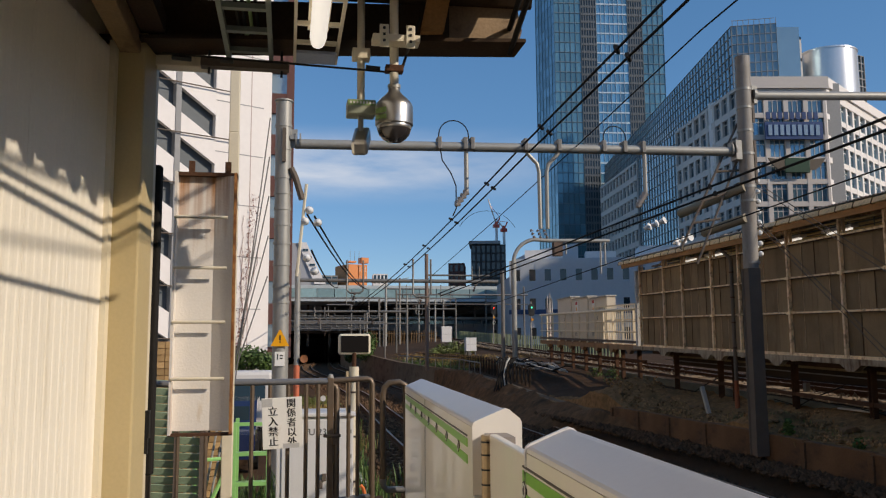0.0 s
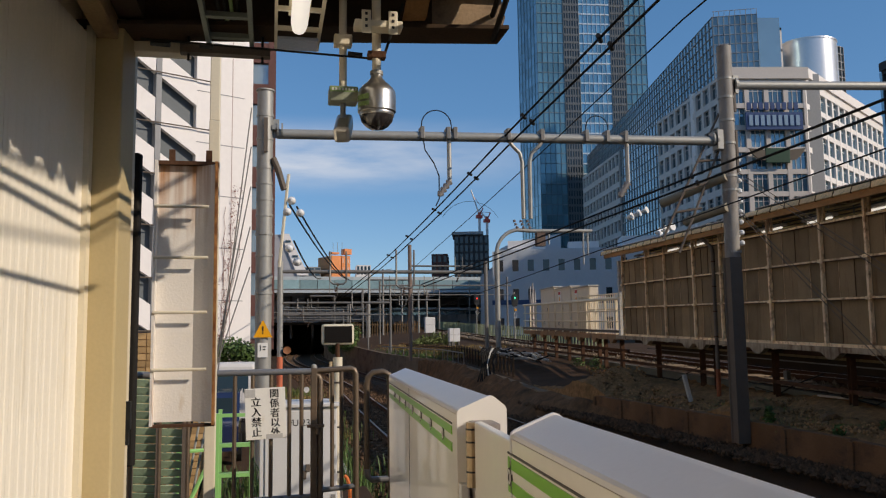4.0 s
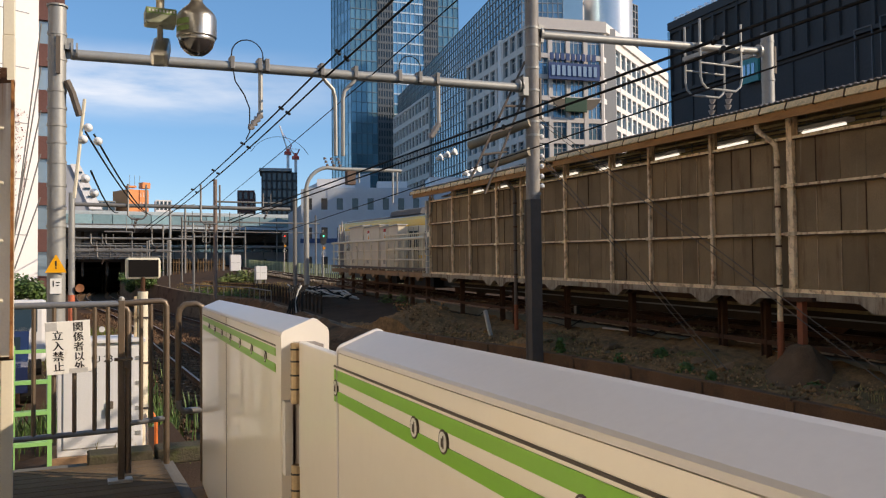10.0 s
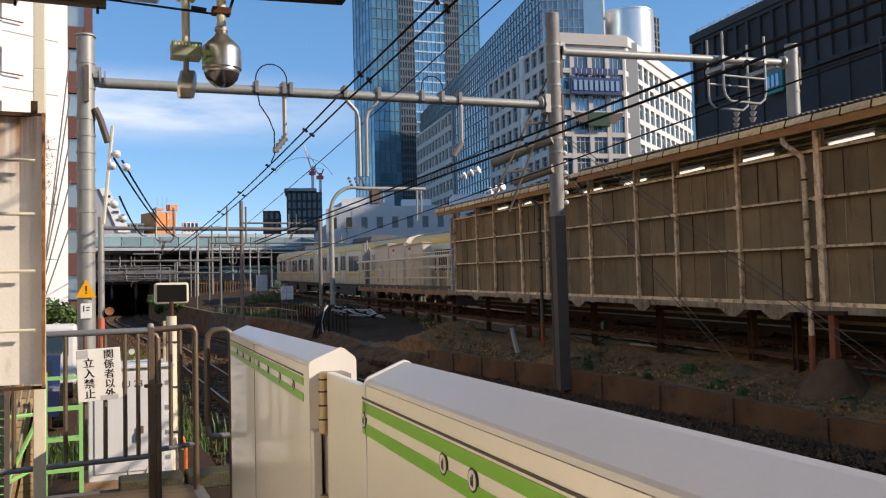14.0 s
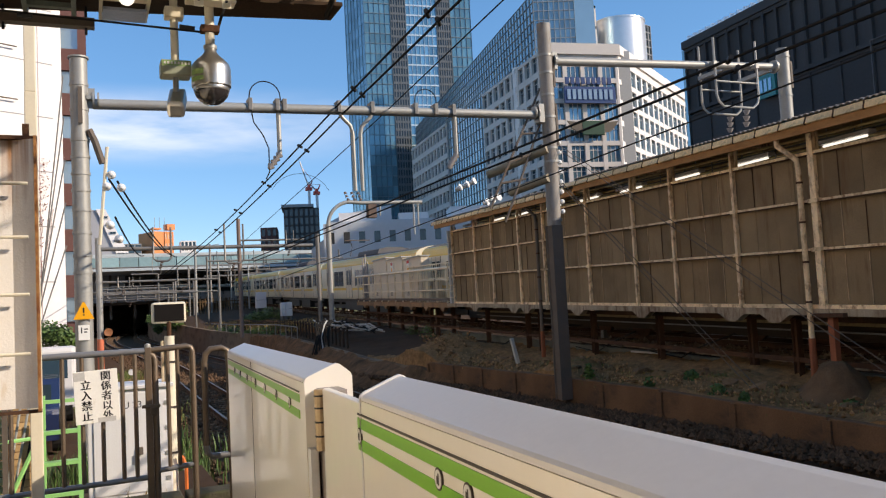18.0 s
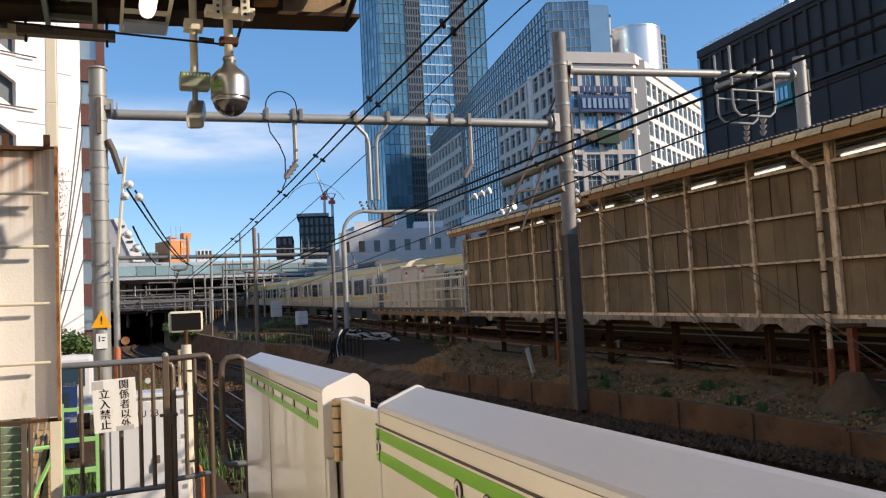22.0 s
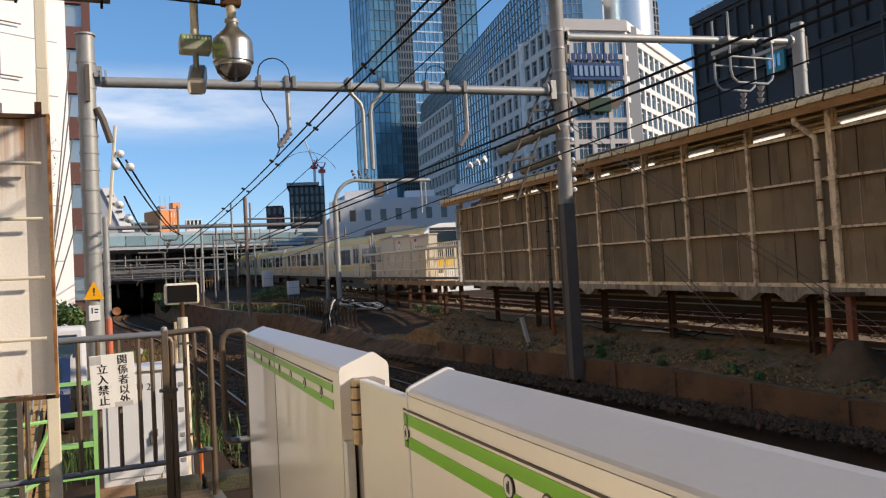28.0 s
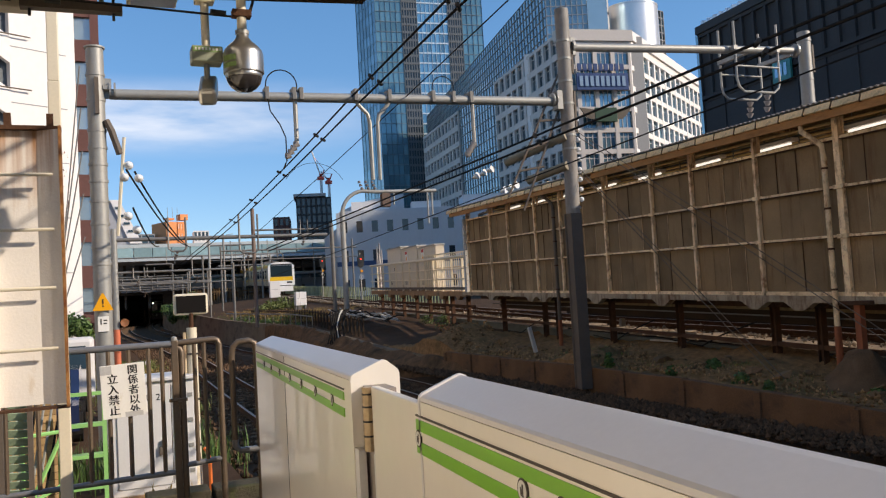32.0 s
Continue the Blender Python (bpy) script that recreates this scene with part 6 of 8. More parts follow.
    for foot, top in (((10.0, 8.0, -0.32), (8.95, MY, 5.0)), ((10.0, 8.25, -0.32), (8.95, MY, 4.9)), ((10.0, 11.6, -0.32), (8.95, MY, 4.2)), ((10.0, 11.8, -0.32), (8.95, MY, 4.1))):
        wire("stay_cable", [top, foot], 0.008, "dark guy cable from the mast down to the bank", DARK_MAST)
    for k in range(5):
        wire("stay_cable", [(-1.05, MY - 0.1, 5.9 - 0.75 * k), (-1.75 - 0.1 * k, MY - 0.4, -0.6)], 0.012, "thin grey stay cable down beside the mast", GALV_DULL)


wires()


# ---- beyond the platform end ----
def end_of_platform():
    # white relay cabinet below the fence
    c = thing("relay_cabinet", (-0.78, 10.0, -0.50), "white steel trackside cabinet with a lettered door", "cabinet")
    boxes("body", WHITE, c, [(0, 0.85, 0, 0.7, 0.12, 1.30)], bevel=0.01)
    boxes("roof", WHITE, c, [(-0.03, 0.88, -0.04, 0.74, 1.30, 1.34)], bevel=0.008)
    boxes("plinth", CONCRETE, c, [(-0.05, 0.9, -0.06, 0.75, 0.0, 0.12)])
    d = boxes("door", WHITE, c, [(0.06, 0.60, -0.014, 0.0, 0.2, 1.26)], bevel=0.004)
    boxes("door_gap", DARK_LINE, c, [(0.605, 0.612, -0.004, 0.0, 0.2, 1.26)])
    boxes("handle", DARK_MAST, d, [(0.50, 0.55, -0.05, -0.014, 0.60, 0.68), (0.47, 0.51, -0.045, -0.014, 0.52, 0.61)], "dark door handle", 0.006)
    text_on("lettering", "fU 23", 0.10, pose(0.44, -0.0155, 1.13, 90, 0, 0), BLACK, d)
    for k in range(4):
        boxes("hinge_plate", GALV, c, [(0.78, 0.83, -0.012, 0.0, 0.3 + 0.27 * k, 0.34 + 0.27 * k)])
    boxes("lower_door", WHITE, c, [(0.63, 0.77, -0.01, 0.0, 0.25, 1.24)])
    # mirror-like monitor on its post
    m = thing("platform_monitor", (0.09, 10.2, -0.455), "boxy driver's monitor with pale rim on a cream pole", "monitor")
    part("pole", cyl(B(), (0, 0, 0), (0, 0, 1.80), 0.055, 14), CREAM, m, smooth=True)
    part("neck", cyl(B(), (0, 0, 1.80), (0, 0, 1.96), 0.025, 10), RUST, m)
    part("side_pipe", cyl(B(), (-0.075, 0.0, 0), (-0.075, 0, 1.75), 0.02, 8), WORN_CREAM, m, smooth=True)
    boxes("case", CREAM, m, [(-0.18, 0.19, -0.02, 0.12, 1.94, 2.18)], "pale rounded case", 0.03)
    boxes("screen", SCREEN, m, [(-0.155, 0.165, -0.024, -0.015, 1.965, 2.155)], "black screen")
    for z in (0.5, 1.0, 1.5):
        boxes("band", DARK_LINE, m, [(-0.058, 0.058, -0.058, 0.058, z, z + 0.02)])
    k = thing("cable_guard", (0.22, 10.1, -0.45), "short orange plastic cable guard beside the monitor pole", "cable guard")
    part("tube", tube(B(), [(0, 0, 0), (0, 0, 0.34), (-0.03, 0, 0.44), (-0.06, 0, 0.47)], 0.02, 8), ORANGE, k, smooth=True)
    # green steel steps and rail
    g = thing("green_steps", (-1.0, 8.75, -0.42), "light green steel stair with hand rails beside the cabinet", "stair")
    for x in (-0.16, 0.16):
        for y in (0.0, 0.5):
            boxes("post", LIGHT_GREEN, g, [(x - 0.018, x + 0.018, y - 0.018, y + 0.018, 0, 1.28)])
    for z in (1.26, 0.98, 0.70, 0.42):
        boxes("rung", LIGHT_GREEN, g, [(-0.16, 0.16, -0.016, 0.016, z - 0.016, z + 0.016)])
        boxes("tread", LIGHT_GREEN, g, [(-0.16, 0.16, 0.0, 0.22, z - 0.3, z - 0.28)])
    part("brace", tube(B(), [(-0.55, -0.1, 0.15), (-0.18, 0, 0.95)], 0.02, 6), LIGHT_GREEN, g)
    part("brace", tube(B(), [(-0.50, -0.15, 0.95), (-0.16, 0, 0.95)], 0.018, 6), LIGHT_GREEN, g)
    part("brace", tube(B(), [(-0.50, -0.15, 0.0), (-0.5, -0.15, 0.95)], 0.018, 6), LIGHT_GREEN, g)
    part("brace", tube(B(), [(-0.50, -0.15, 0.35), (-0.16, 0, 0.5)], 0.018, 6), LIGHT_GREEN, g)
    # brick and sheet behind the board
    w = thing("trackside_wall", (-2.35, 9.4, -0.6), "old orange-tan brick wall behind the platform end", "wall", kind="structure", turn=12)
    bm = box(B(), 0.004, 0.216, 0, 0.1, 0.004, 0.066)
    tan = mat("tan_brick", (0.42, 0.27, 0.13), 0.85, vary=0.2, per_object=0.25)
    boxes("mortar", CONCRETE, w, [(0.0, 1.10, 0.012, 0.09, 0, 2.24)])
    first = None
    for r in range(32):
        for k in range(5):
            mm = pose(0.22 * k, 0, 0.07 * r)
            if first is None:
                first = part("brick", bm, tan, w)
                first.matrix_basis = mm
            else:
                again(first, w, mm)
    s = thing("slat_screen", (-2.05, 8.3, -0.45), "pale green slatted screen beside the wall", "screen")
    first = boxes("slat", mat("pale_green_slat", (0.34, 0.44, 0.30), 0.5, vary=0.2, per_object=0.2), s, [(0.0, 0.62, -0.004, 0.004, -0.036, 0.036)])
    first.matrix_basis = pose(0, 0, 0.04, 28, 0, 0)
    for k in range(1, 25):
        again(first, s, pose(0, 0, 0.04 + 0.07 * k, 28, 4, 0))
    for x in (-0.04, 0.17, 0.40, 0.62):
        boxes("post", DARK_MAST, s, [(x, x + 0.04, -0.07, -0.02, 0, 1.78)])
    for k in range(7):
        p = thing("leaning_pipe", (-1.72 + 0.05 * k, 8.6 + 0.03 * k, -0.42), "thin grey pipe leaning against the wall", "pipe", "leaning pipes")
        part("pipe", tube(B(), [(0, 0, 0), (0.10 + 0.02 * k, 0.4, 1.25)], 0.012, 6), GALV if k % 3 else RUBBER, p)
    weeds("weeds", [(0.05, 9.4, -0.42, 0.12), (-0.2, 9.2, -0.42, 0.15), (0.22, 9.6, -0.42, 0.15)], 0.07, 90, LEAF_YELLOW, "yellow-green weeds round the pole foot", 6)
    weeds("weeds", [(-0.3, 9.3, -0.42, 0.10), (-0.05, 8.9, -0.42, 0.12)], 0.28, 40, DRY_LEAF, "tall dry grass beside the cabinet", 7)
    weeds("weeds", [(-1.6 + 0.45 * k, 13.5 + 0.5 * (k % 3), -0.9, 0.3) for k in range(6)] + [(0.6, 15 + 2 * k, -1.2, 0.35) for k in range(4)], 0.55, 110, LEAF, "green weeds behind the cabinet", 8)
    rnd = random.Random(29)
    weeds("weeds", [(rnd.uniform(-1.6, 1.5), rnd.uniform(24, 50), -1.2, 0.35) for _ in range(90)], 0.30, 60, LEAF_YELLOW, "yellow-green weeds on the verge beside the track", 31)
    weeds("weeds", [(rnd.uniform(-1.2, 1.4), rnd.uniform(24, 46), -1.2, 0.3) for _ in range(40)], 0.26, 50, DRY_LEAF, "dry straw-coloured weeds on the verge", 32)
    trough = thing("cable_trough", (0, 0, 0), "row of pale concrete trough lids beside the track", "cable trough")
    for k in range(26):
        boxes("lid", PALE_CONCRETE, trough, [(0.55, 0.95, 10.5 + k * 0.9, 11.37 + k * 0.9, -1.3, -1.12)], bevel=0.01)
    # gantry post with a painted foot and a horn, small markers
    o = thing("gantry_post", (-0.2, 42.0, -1.4), "tall grey gantry post painted orange-red below with a rusty horn", "pole")
    part("shaft", cyl(B(), (0, 0, 2.2), (0, 0, 6.85), 0.14, 14), GALV, o, smooth=True)
    part("painted_foot", cyl(B(), (0, 0, 0), (0, 0, 2.2), 0.142, 14), mat("faded_red", (0.60, 0.16, 0.08), 0.6), o, "faded orange-red foot", smooth=True)
    part("horn", lathe(B(), [(0.05, 0.15), (0.09, 0.0), (0.19, -0.24), (0.03, -0.2)], 14, "y", (0.34, 0, 2.5)), mat("brown_horn", (0.30, 0.12, 0.05), 0.6), o, smooth=True)
    for x, y, m_ in ((1.3, 28.0, YELLOW), (1.0, 40.0, WHITE)):
        k = thing("track_marker", (x, y, -1.3), "small round marker on a short stake beside the track", "marker", "track markers")
        part("stake", cyl(B(), (0, 0, 0), (0, 0, 0.55), 0.02, 6), WORN_BAR, k)
        part("disc", lathe(B(), [(0.13, -0.02), (0.13, 0.02)], 16, "y", (0, 0, 0.6)), m_, k)
    # street side on the left
    v = thing("delivery_van", (-1.75, 24.5, -1.0), "small white van parked beyond the fence", "van")
    boxes("body", WHITE, v, [(-1.4, 0.7, 0, 1.6, 0.35, 1.95)], "", 0.1)
    boxes("windscreen", DARK_GLASS, v, [(-1.2, 0.5, -0.02, 0.0, 1.15, 1.75)])
    boxes("number_bar", ORANGE, v, [(-0.1, 0.15, -0.03, 0.0, 0.95, 1.08)])
    for x in (-1.1, 0.4):
        part("wheel", cyl(B(), (x, 0.3, 0.32), (x + 0.2, 0.3, 0.32), 0.32, 16), RUBBER, v)
    v2 = thing("dark_car", (-1.35, 18.5, -1.0), "dark blue parked car beyond the fence", "car")
    part("body", extrude(B(), [(-0.0, 0.3), (0.0, 0.8), (0.5, 0.95), (0.9, 1.45), (2.6, 1.45), (3.2, 0.95), (4.0, 0.85), (4.1, 0.3)], "x", -1.6, 0.05), mat("navy_car_paint", (0.02, 0.03, 0.08), 0.2, coat=1.0), v2, smooth=True)
    boxes("window", DARK_GLASS, v2, [(-1.45, -0.1, 0.58, 0.66, 0.98, 1.35)])
    for y in (0.7, 3.2):
        part("wheel", cyl(B(), (-0.1, y, 0.3), (0.1, y, 0.3), 0.3, 16), RUBBER, v2)


end_of_platform()


leafy("street_tree", "small dark green street tree beside the white building", [(-1.55, 30, 1.2, 0.38), (-1.35, 30.2, 0.95, 0.30), (-1.95, 30.2, 1.25, 0.45), (-2.4, 30.3, 1.15, 0.5)], 0.09, 420, LEAF, [((-1.9, 30.2, -1.0), (-1.85, 30.2, 1.1), 0.07)], 2, "tree")


# ---- the cutting wall, tunnel mouth and bridges ----
def cutting():
    w = thing("cutting_wall", (0, 0, 0), "curved stained concrete wall beside the lower tracks", "retaining wall", kind="structure")
    line = [(9.0, 24.0, -0.45), (8.7, 30.0, -0.3), (8.4, 36.0, 0.1), (8.2, 42.6, 0.42), (7.9, 52.0, 0.45), (7.3, 62.0, 0.6), (6.7, 74.0, 0.95), (6.15, 90.0, 1.45), (6.3, 108.0, 1.6), (7.2, 126.0, 1.7)]
    for a, b in zip(line, line[1:]):
        n = max(2, int((b[1] - a[1]) / 3))
        for k in range(n):
            p, q = [tuple(a[i] + (b[i] - a[i]) * f for i in range(3)) for f in (k / n, (k + 0.985) / n)]
            bm = B()
            v = [bm.verts.new(c) for c in ((p[0] - 0.15, p[1], -1.6), (q[0] - 0.15, q[1], -1.6), (q[0], q[1], q[2]), (p[0], p[1], p[2]), (p[0] + 0.4, p[1], -1.6), (q[0] + 0.4, q[1], -1.6), (q[0] + 0.3, q[1], q[2]), (p[0] + 0.3, p[1], p[2]))]
            for f in ((0, 1, 2, 3), (7, 6, 5, 4), (0, 4, 5, 1), (3, 2, 6, 7), (0, 3, 7, 4), (1, 5, 6, 2)):
                bm.faces.new([v[i] for i in f])
            part("wall_panel", bm, CUTTING_CONCRETE, w)
    bm = B()
    for a, b in zip(line, line[1:]):
        v = [bm.verts.new(c) for c in ((a[0] + 0.2, a[1], a[2] - 0.06), (b[0] + 0.2, b[1], b[2] - 0.06), (13.2 + 0.06 * (b[1] - 26), b[1], sobu_rail_z(b[1]) - 0.32), (13.2 + 0.06 * (a[1] - 26), a[1], sobu_rail_z(a[1]) - 0.32))]
        bm.faces.new(v)
    tagged(part("terrace", bm, GROUND), "rough weedy ground between the two levels of track", "ground", kind="structure")
    # rough earth slope heaped against the near end of the wall
    bm = B()
    rows = []
    for j in range(67):
        y = 22 + 0.42 * j
        k = max(i for i, p in enumerate(line) if p[1] <= max(y, 24.0))
        a, b = line[k], line[k + 1]
        f = max(0.0, (y - a[1]) / (b[1] - a[1]))
        wx, wz = a[0] + (b[0] - a[0]) * f, a[2] + (b[2] - a[2]) * f
        foot = 1.3 * min(1.0, (50.5 - y) / 12, (y - 21.9) / 6)
        row = []
        for i in range(9):
            u = i / 8
            n = 0.16 * noise.noise((u * 4, y * 0.8, 2)) + 0.10 * noise.noise((u * 9, y * 2.6, 5)) + 0.06 * noise.noise((u * 20, y * 6, 5))
            row.append(bm.verts.new((wx - foot * (1 - u) - 0.03 + 0.6 * max(0, u - 0.86), y, -1.28 + (wz + 1.3) * u ** 0.8 + n * (1 if 0 < i else 0))))
        rows.append(row)
    for p, q in zip(rows, rows[1:]):
        for i in range(8):
            bm.faces.new((p[i], p[i + 1], q[i + 1], q[i]))
    tagged(part("earth_slope", bm, DARK_EARTH, smooth=True), "dark brown earth slope heaped against the cutting wall", "slope", kind="structure")
    rnd = random.Random(44)
    weeds("weeds", [(rnd.uniform(8.3, 12.5), rnd.uniform(42, 76), 0.6 + rnd.uniform(0, 0.5), 0.4) for _ in range(130)], 0.20, 50, DRY_LEAF, "dry brown weeds on the ground between the tracks", 21)
    weeds("weeds", [(rnd.uniform(7.6, 11.5), rnd.uniform(44, 78), 0.5 + rnd.uniform(0, 0.3), 0.35) for _ in range(50)], 0.22, 60, LEAF, "green weeds on the ground between the tracks", 22)
    # tunnel mouth under the road bridge
    t = thing("road_bridge", (0, 0, 0), "dark concrete road bridge over the lower tracks", "bridge", kind="structure")
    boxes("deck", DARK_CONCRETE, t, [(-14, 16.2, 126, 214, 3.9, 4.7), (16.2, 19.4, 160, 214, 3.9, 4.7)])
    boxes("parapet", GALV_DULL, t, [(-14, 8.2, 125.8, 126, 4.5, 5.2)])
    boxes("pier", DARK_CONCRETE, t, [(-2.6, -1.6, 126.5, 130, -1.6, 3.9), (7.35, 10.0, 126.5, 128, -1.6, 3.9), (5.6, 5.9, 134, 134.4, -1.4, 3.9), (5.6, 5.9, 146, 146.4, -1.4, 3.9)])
    # black sheet closes the tunnel, its unlit depth given as colour
    boxes("tunnel_dark_end", BLACK, t, [(-9, 19.4, 213, 214, -2, 4)])
    boxes("side_wall", CONCRETE, t, [(-9, -8.6, 130, 213, -2, 4), (19.1, 19.4, 131, 213, -2, 4)])
    leafy("wall_ivy", "ivy and weeds hanging over the curved wall", [(6.2, 88 - 3 * k, 1.7 - 0.05 * k, 0.9) for k in range(5)] + [(6.0, 89, 0.8, 0.7), (6.9, 80, 2.2, 0.9)], 0.16, 420, LEAF, None, 3)
    leafy("wall_ivy", "green creeper trailing over the top of the curved wall", [(6.5 - 0.03 * q, 78 + 2.4 * q, 1.1 + 0.045 * q, 0.7) for q in range(12)], 0.13, 160, LEAF, None, 8)
    leafy("bush", "yellow-green bush beside the white boxes", [(11.0, 64, 1.3, 0.6), (11.9, 64.4, 1.4, 0.7), (12.9, 64, 1.45, 0.6), (10.2, 63.5, 1.1, 0.5)], 0.10, 420, LEAF_YELLOW, None, 4)
    leafy("bush", "low green weeds on the terrace", [(7.9 + 0.1 * k, 62 - 2.2 * k, 0.55 - 0.02 * k, 0.28) for k in range(9)], 0.08, 70, LEAF, None, 5)
    for x, y, z, h, wd in ((14.0, 78, 2.15, 1.46, 0.93), (12.55, 62, 1.35, 1.0, 0.28), (12.98, 62.1, 1.35, 1.0, 0.5)):
        c = thing("trackside_box", (x, y, z), "white steel trackside equipment box", "equipment box", "trackside boxes")
        boxes("body", WHITE, c, [(-wd / 2, wd / 2, -0.3, 0.3, 0.0, h)], bevel=0.02)
        for q in (-1, 1):
            boxes("leg", GALV_DULL, c, [(q * wd * 0.35 - 0.05, q * wd * 0.35 + 0.05, -0.2, 0.2, -0.75, 0.0)])
        boxes("door_gap", DARK_LINE, c, [(-wd / 2 + 0.06, wd / 2 - 0.06, -0.304, -0.3, h * 0.5, h * 0.5 + 0.015)])
    # fences on the terrace
    f = thing("terrace_fence", (0, 0, 0), "weathered picket fence along the upper level", "fence", "terrace fences")
    for k in range(46):
        y = 34 + k * 0.55
        x = 8.7 - (y - 31) * 0.018
        z = 0.50 + max(0, y - 42) * 0.008 - max(0, 42 - y) * 0.05
        boxes("picket", DARK_CONCRETE, f, [(x + 0.5, x + 0.56, y, y + 0.10, z - 0.15, z + 0.65)])
    part("rail", tube(B(), [(9.18, 34, 0.65), (9.0, 42, 1.05), (8.73, 59, 1.15)], 0.03, 6), DARK_CONCRETE, f)
    h = thing("hand_rail", (0, 0, 0), "pale pipe hand rail along the curved wall", "hand rail", "terrace fences")
    pts = [(8.35, 39.5, 0.86), (8.25, 44, 0.98), (7.95, 52, 1.0), (7.4, 62, 1.08)]
    part("rail", tube(B(), pts, 0.03, 6), GALV_DULL, h)
    for a, b in zip(pts, pts[1:]):
        for k in range(4):
            p = Vector(a).lerp(Vector(b), k / 4)
            part("post", cyl(B(), (p.x, p.y, p.z - 0.65), p, 0.025, 6), GALV_DULL, h)
    f2 = thing("upper_fence", (0, 0, 0), "pale green picket fence behind the raised track", "fence", "terrace fences")
    for k in range(110):
        y = 44 + k * 0.62
        z = sobu_rail_z(y) - 0.3
        x = 17.2 + 0.06 * (y - 40)
        boxes("picket", mat("pale_green_fence", (0.26, 0.29, 0.17), 0.7, vary=0.3, per_object=0.3) if k == 0 else bpy.data.materials["pale_green_fence"], f2, [(x, x + 0.05, y, y + 0.13, z, z + 1.1)])
    tr = thing("cable_trough", (0, 0, 0), "row of old concrete cable troughs on the weedy ground", "cable trough", kind="structure")
    for q, (x0, dz) in enumerate(((9.7, 0.5), (11.2, 0.62))):
        first = boxes("trough_lid", BROWN_CONCRETE, tr, [(-0.2, 0.2, -0.46, 0.46, 0.0, 0.22)], bevel=0.015)
        first.matrix_basis = pose(x0, 40, dz)
        for k in range(1, 36):
            again(first, tr, pose(x0 - 0.012 * k + 0.02 * (k % 3), 40 + k, dz + 0.012 * k, 0, rnd.uniform(-2, 2), rnd.uniform(-2, 2)))
    # heap of cable hoses by the posts
    hcab = thing("cable_heap", (0, 0, 0), "tangle of pale cable conduits on the bank", "cables")
    rnd = random.Random(17)
    for k in range(16):
        x0, y0 = 9.2 + rnd.uniform(-0.3, 0.5), 37.5 + rnd.uniform(-1, 2.5)
        pts = [(x0 + rnd.uniform(-0.2, 0.2) + 0.25 * q, y0 + rnd.uniform(-0.5, 0.5) - 0.5 * q, 0.95 + rnd.uniform(-0.15, 0.25) - 0.06 * q) for q in range(7)]
        part("hose", tube(B(), pts, 0.03, 6), PALE_CONCRETE if k % 3 else RUBBER, hcab)
    hc = thing("hanging_cables", (8.6, 35.5, 0.35), "dark bundle of cables hanging over the wall edge", "cables")
    for k in range(9):
        part("cable", tube(B(), [(0.1 * k - 0.3, 0.3, 0.8 + rnd.uniform(-0.1, 0.1)), (0.08 * k - 0.4, 0, 0.6), (0.07 * k - 0.5 + rnd.uniform(-0.1, 0.1), -0.3, 0.1), (0.1 * k - 0.7, -0.5, -0.6)], 0.035, 6), PALE_CONCRETE if k == 5 else RUBBER, hc)


cutting()


# ---- gantries over the tracks ----
def gantry(y, x0, x1, z, base, label, frames=(), posts=(), r=0.07, second=None):
    t = thing("track_gantry", (0, y, 0), label, "gantry", "gantries")
    part("beam", tube(B(), [(x0, 0, z), (x1, 0, z)], r, 10), GALV_DULL, t, smooth=True)
    if second:
        part("beam", tube(B(), [(x0, 0, z - second), (x1, 0, z - second)], r * 0.6, 10), GALV_DULL, t, smooth=True)
    for x, top in posts:
        part("post", cyl(B(), (x, 0, base), (x, 0, top), r * 1.05, 12), GALV_DULL, t, smooth=True)
    for x, w, up, down in frames:
        part("hanging_frame", tube(B(), [(x, -0.1, z + up), (x, -0.1, z - down + 0.15), (x + 0.15, -0.1, z - down), (x + w - 0.15, -0.1, z - down), (x + w, -0.1, z - down + 0.15), (x + w, -0.1, z + up)], r * 0.5, 8), GALV_DULL, t, smooth=True)
        bm = B()
        insulator(bm, (x + w * 0.5, -0.1, z - down), (x + w * 0.5 - 0.15, -0.1, z - down - 0.4), 0.08, 3)
        part("insulator", bm, mat("brown_porcelain", (0.16, 0.12, 0.10), 0.4), t)
    return t


gantry(42.0, -0.1, 9.9, 4.93, -1.4, "grey pipe gantry over the lower tracks", [(2.2, 0.8, 1.0, 0.62), (5.5, 0.9, 1.1, 0.8)], [(10.15, 5.5)], 0.095)


def arch():
    t = thing("arched_gantry", (0, 42.0, 0), "grey steel arm curving from a tall post over the upper track", "gantry", "gantries")
    part("post", cyl(B(), (10.75, 0, 0.6), (10.75, 0, 6.0), 0.14, 14), GALV, t, "grey round post", smooth=True)
    part("arm", tube(B(), [(10.75, 0, 5.6)] + arc((12.0, 0, 5.9), 1.25, 180, 95, 8) + [(12.6, 0, 7.1), (16.0, 0, 7.15)], 0.10, 10), GALV, t, smooth=True)
    for x, ln in ((13.6, 0.7), (15.5, 1.7), (15.75, 1.3)):
        part("hanger", cyl(B(), (x, 0, 7.1), (x, 0, 7.1 - ln), 0.045, 8), GALV, t)
    bm = B()
    for k in range(3):
        insulator(bm, (11.9 + 0.35 * k, 0, 7.2), (11.7 + 0.35 * k, 0, 7.7), 0.10, 3)
    part("insulator", bm, mat("brown_porcelain", (0.16, 0.12, 0.10), 0.4), t)
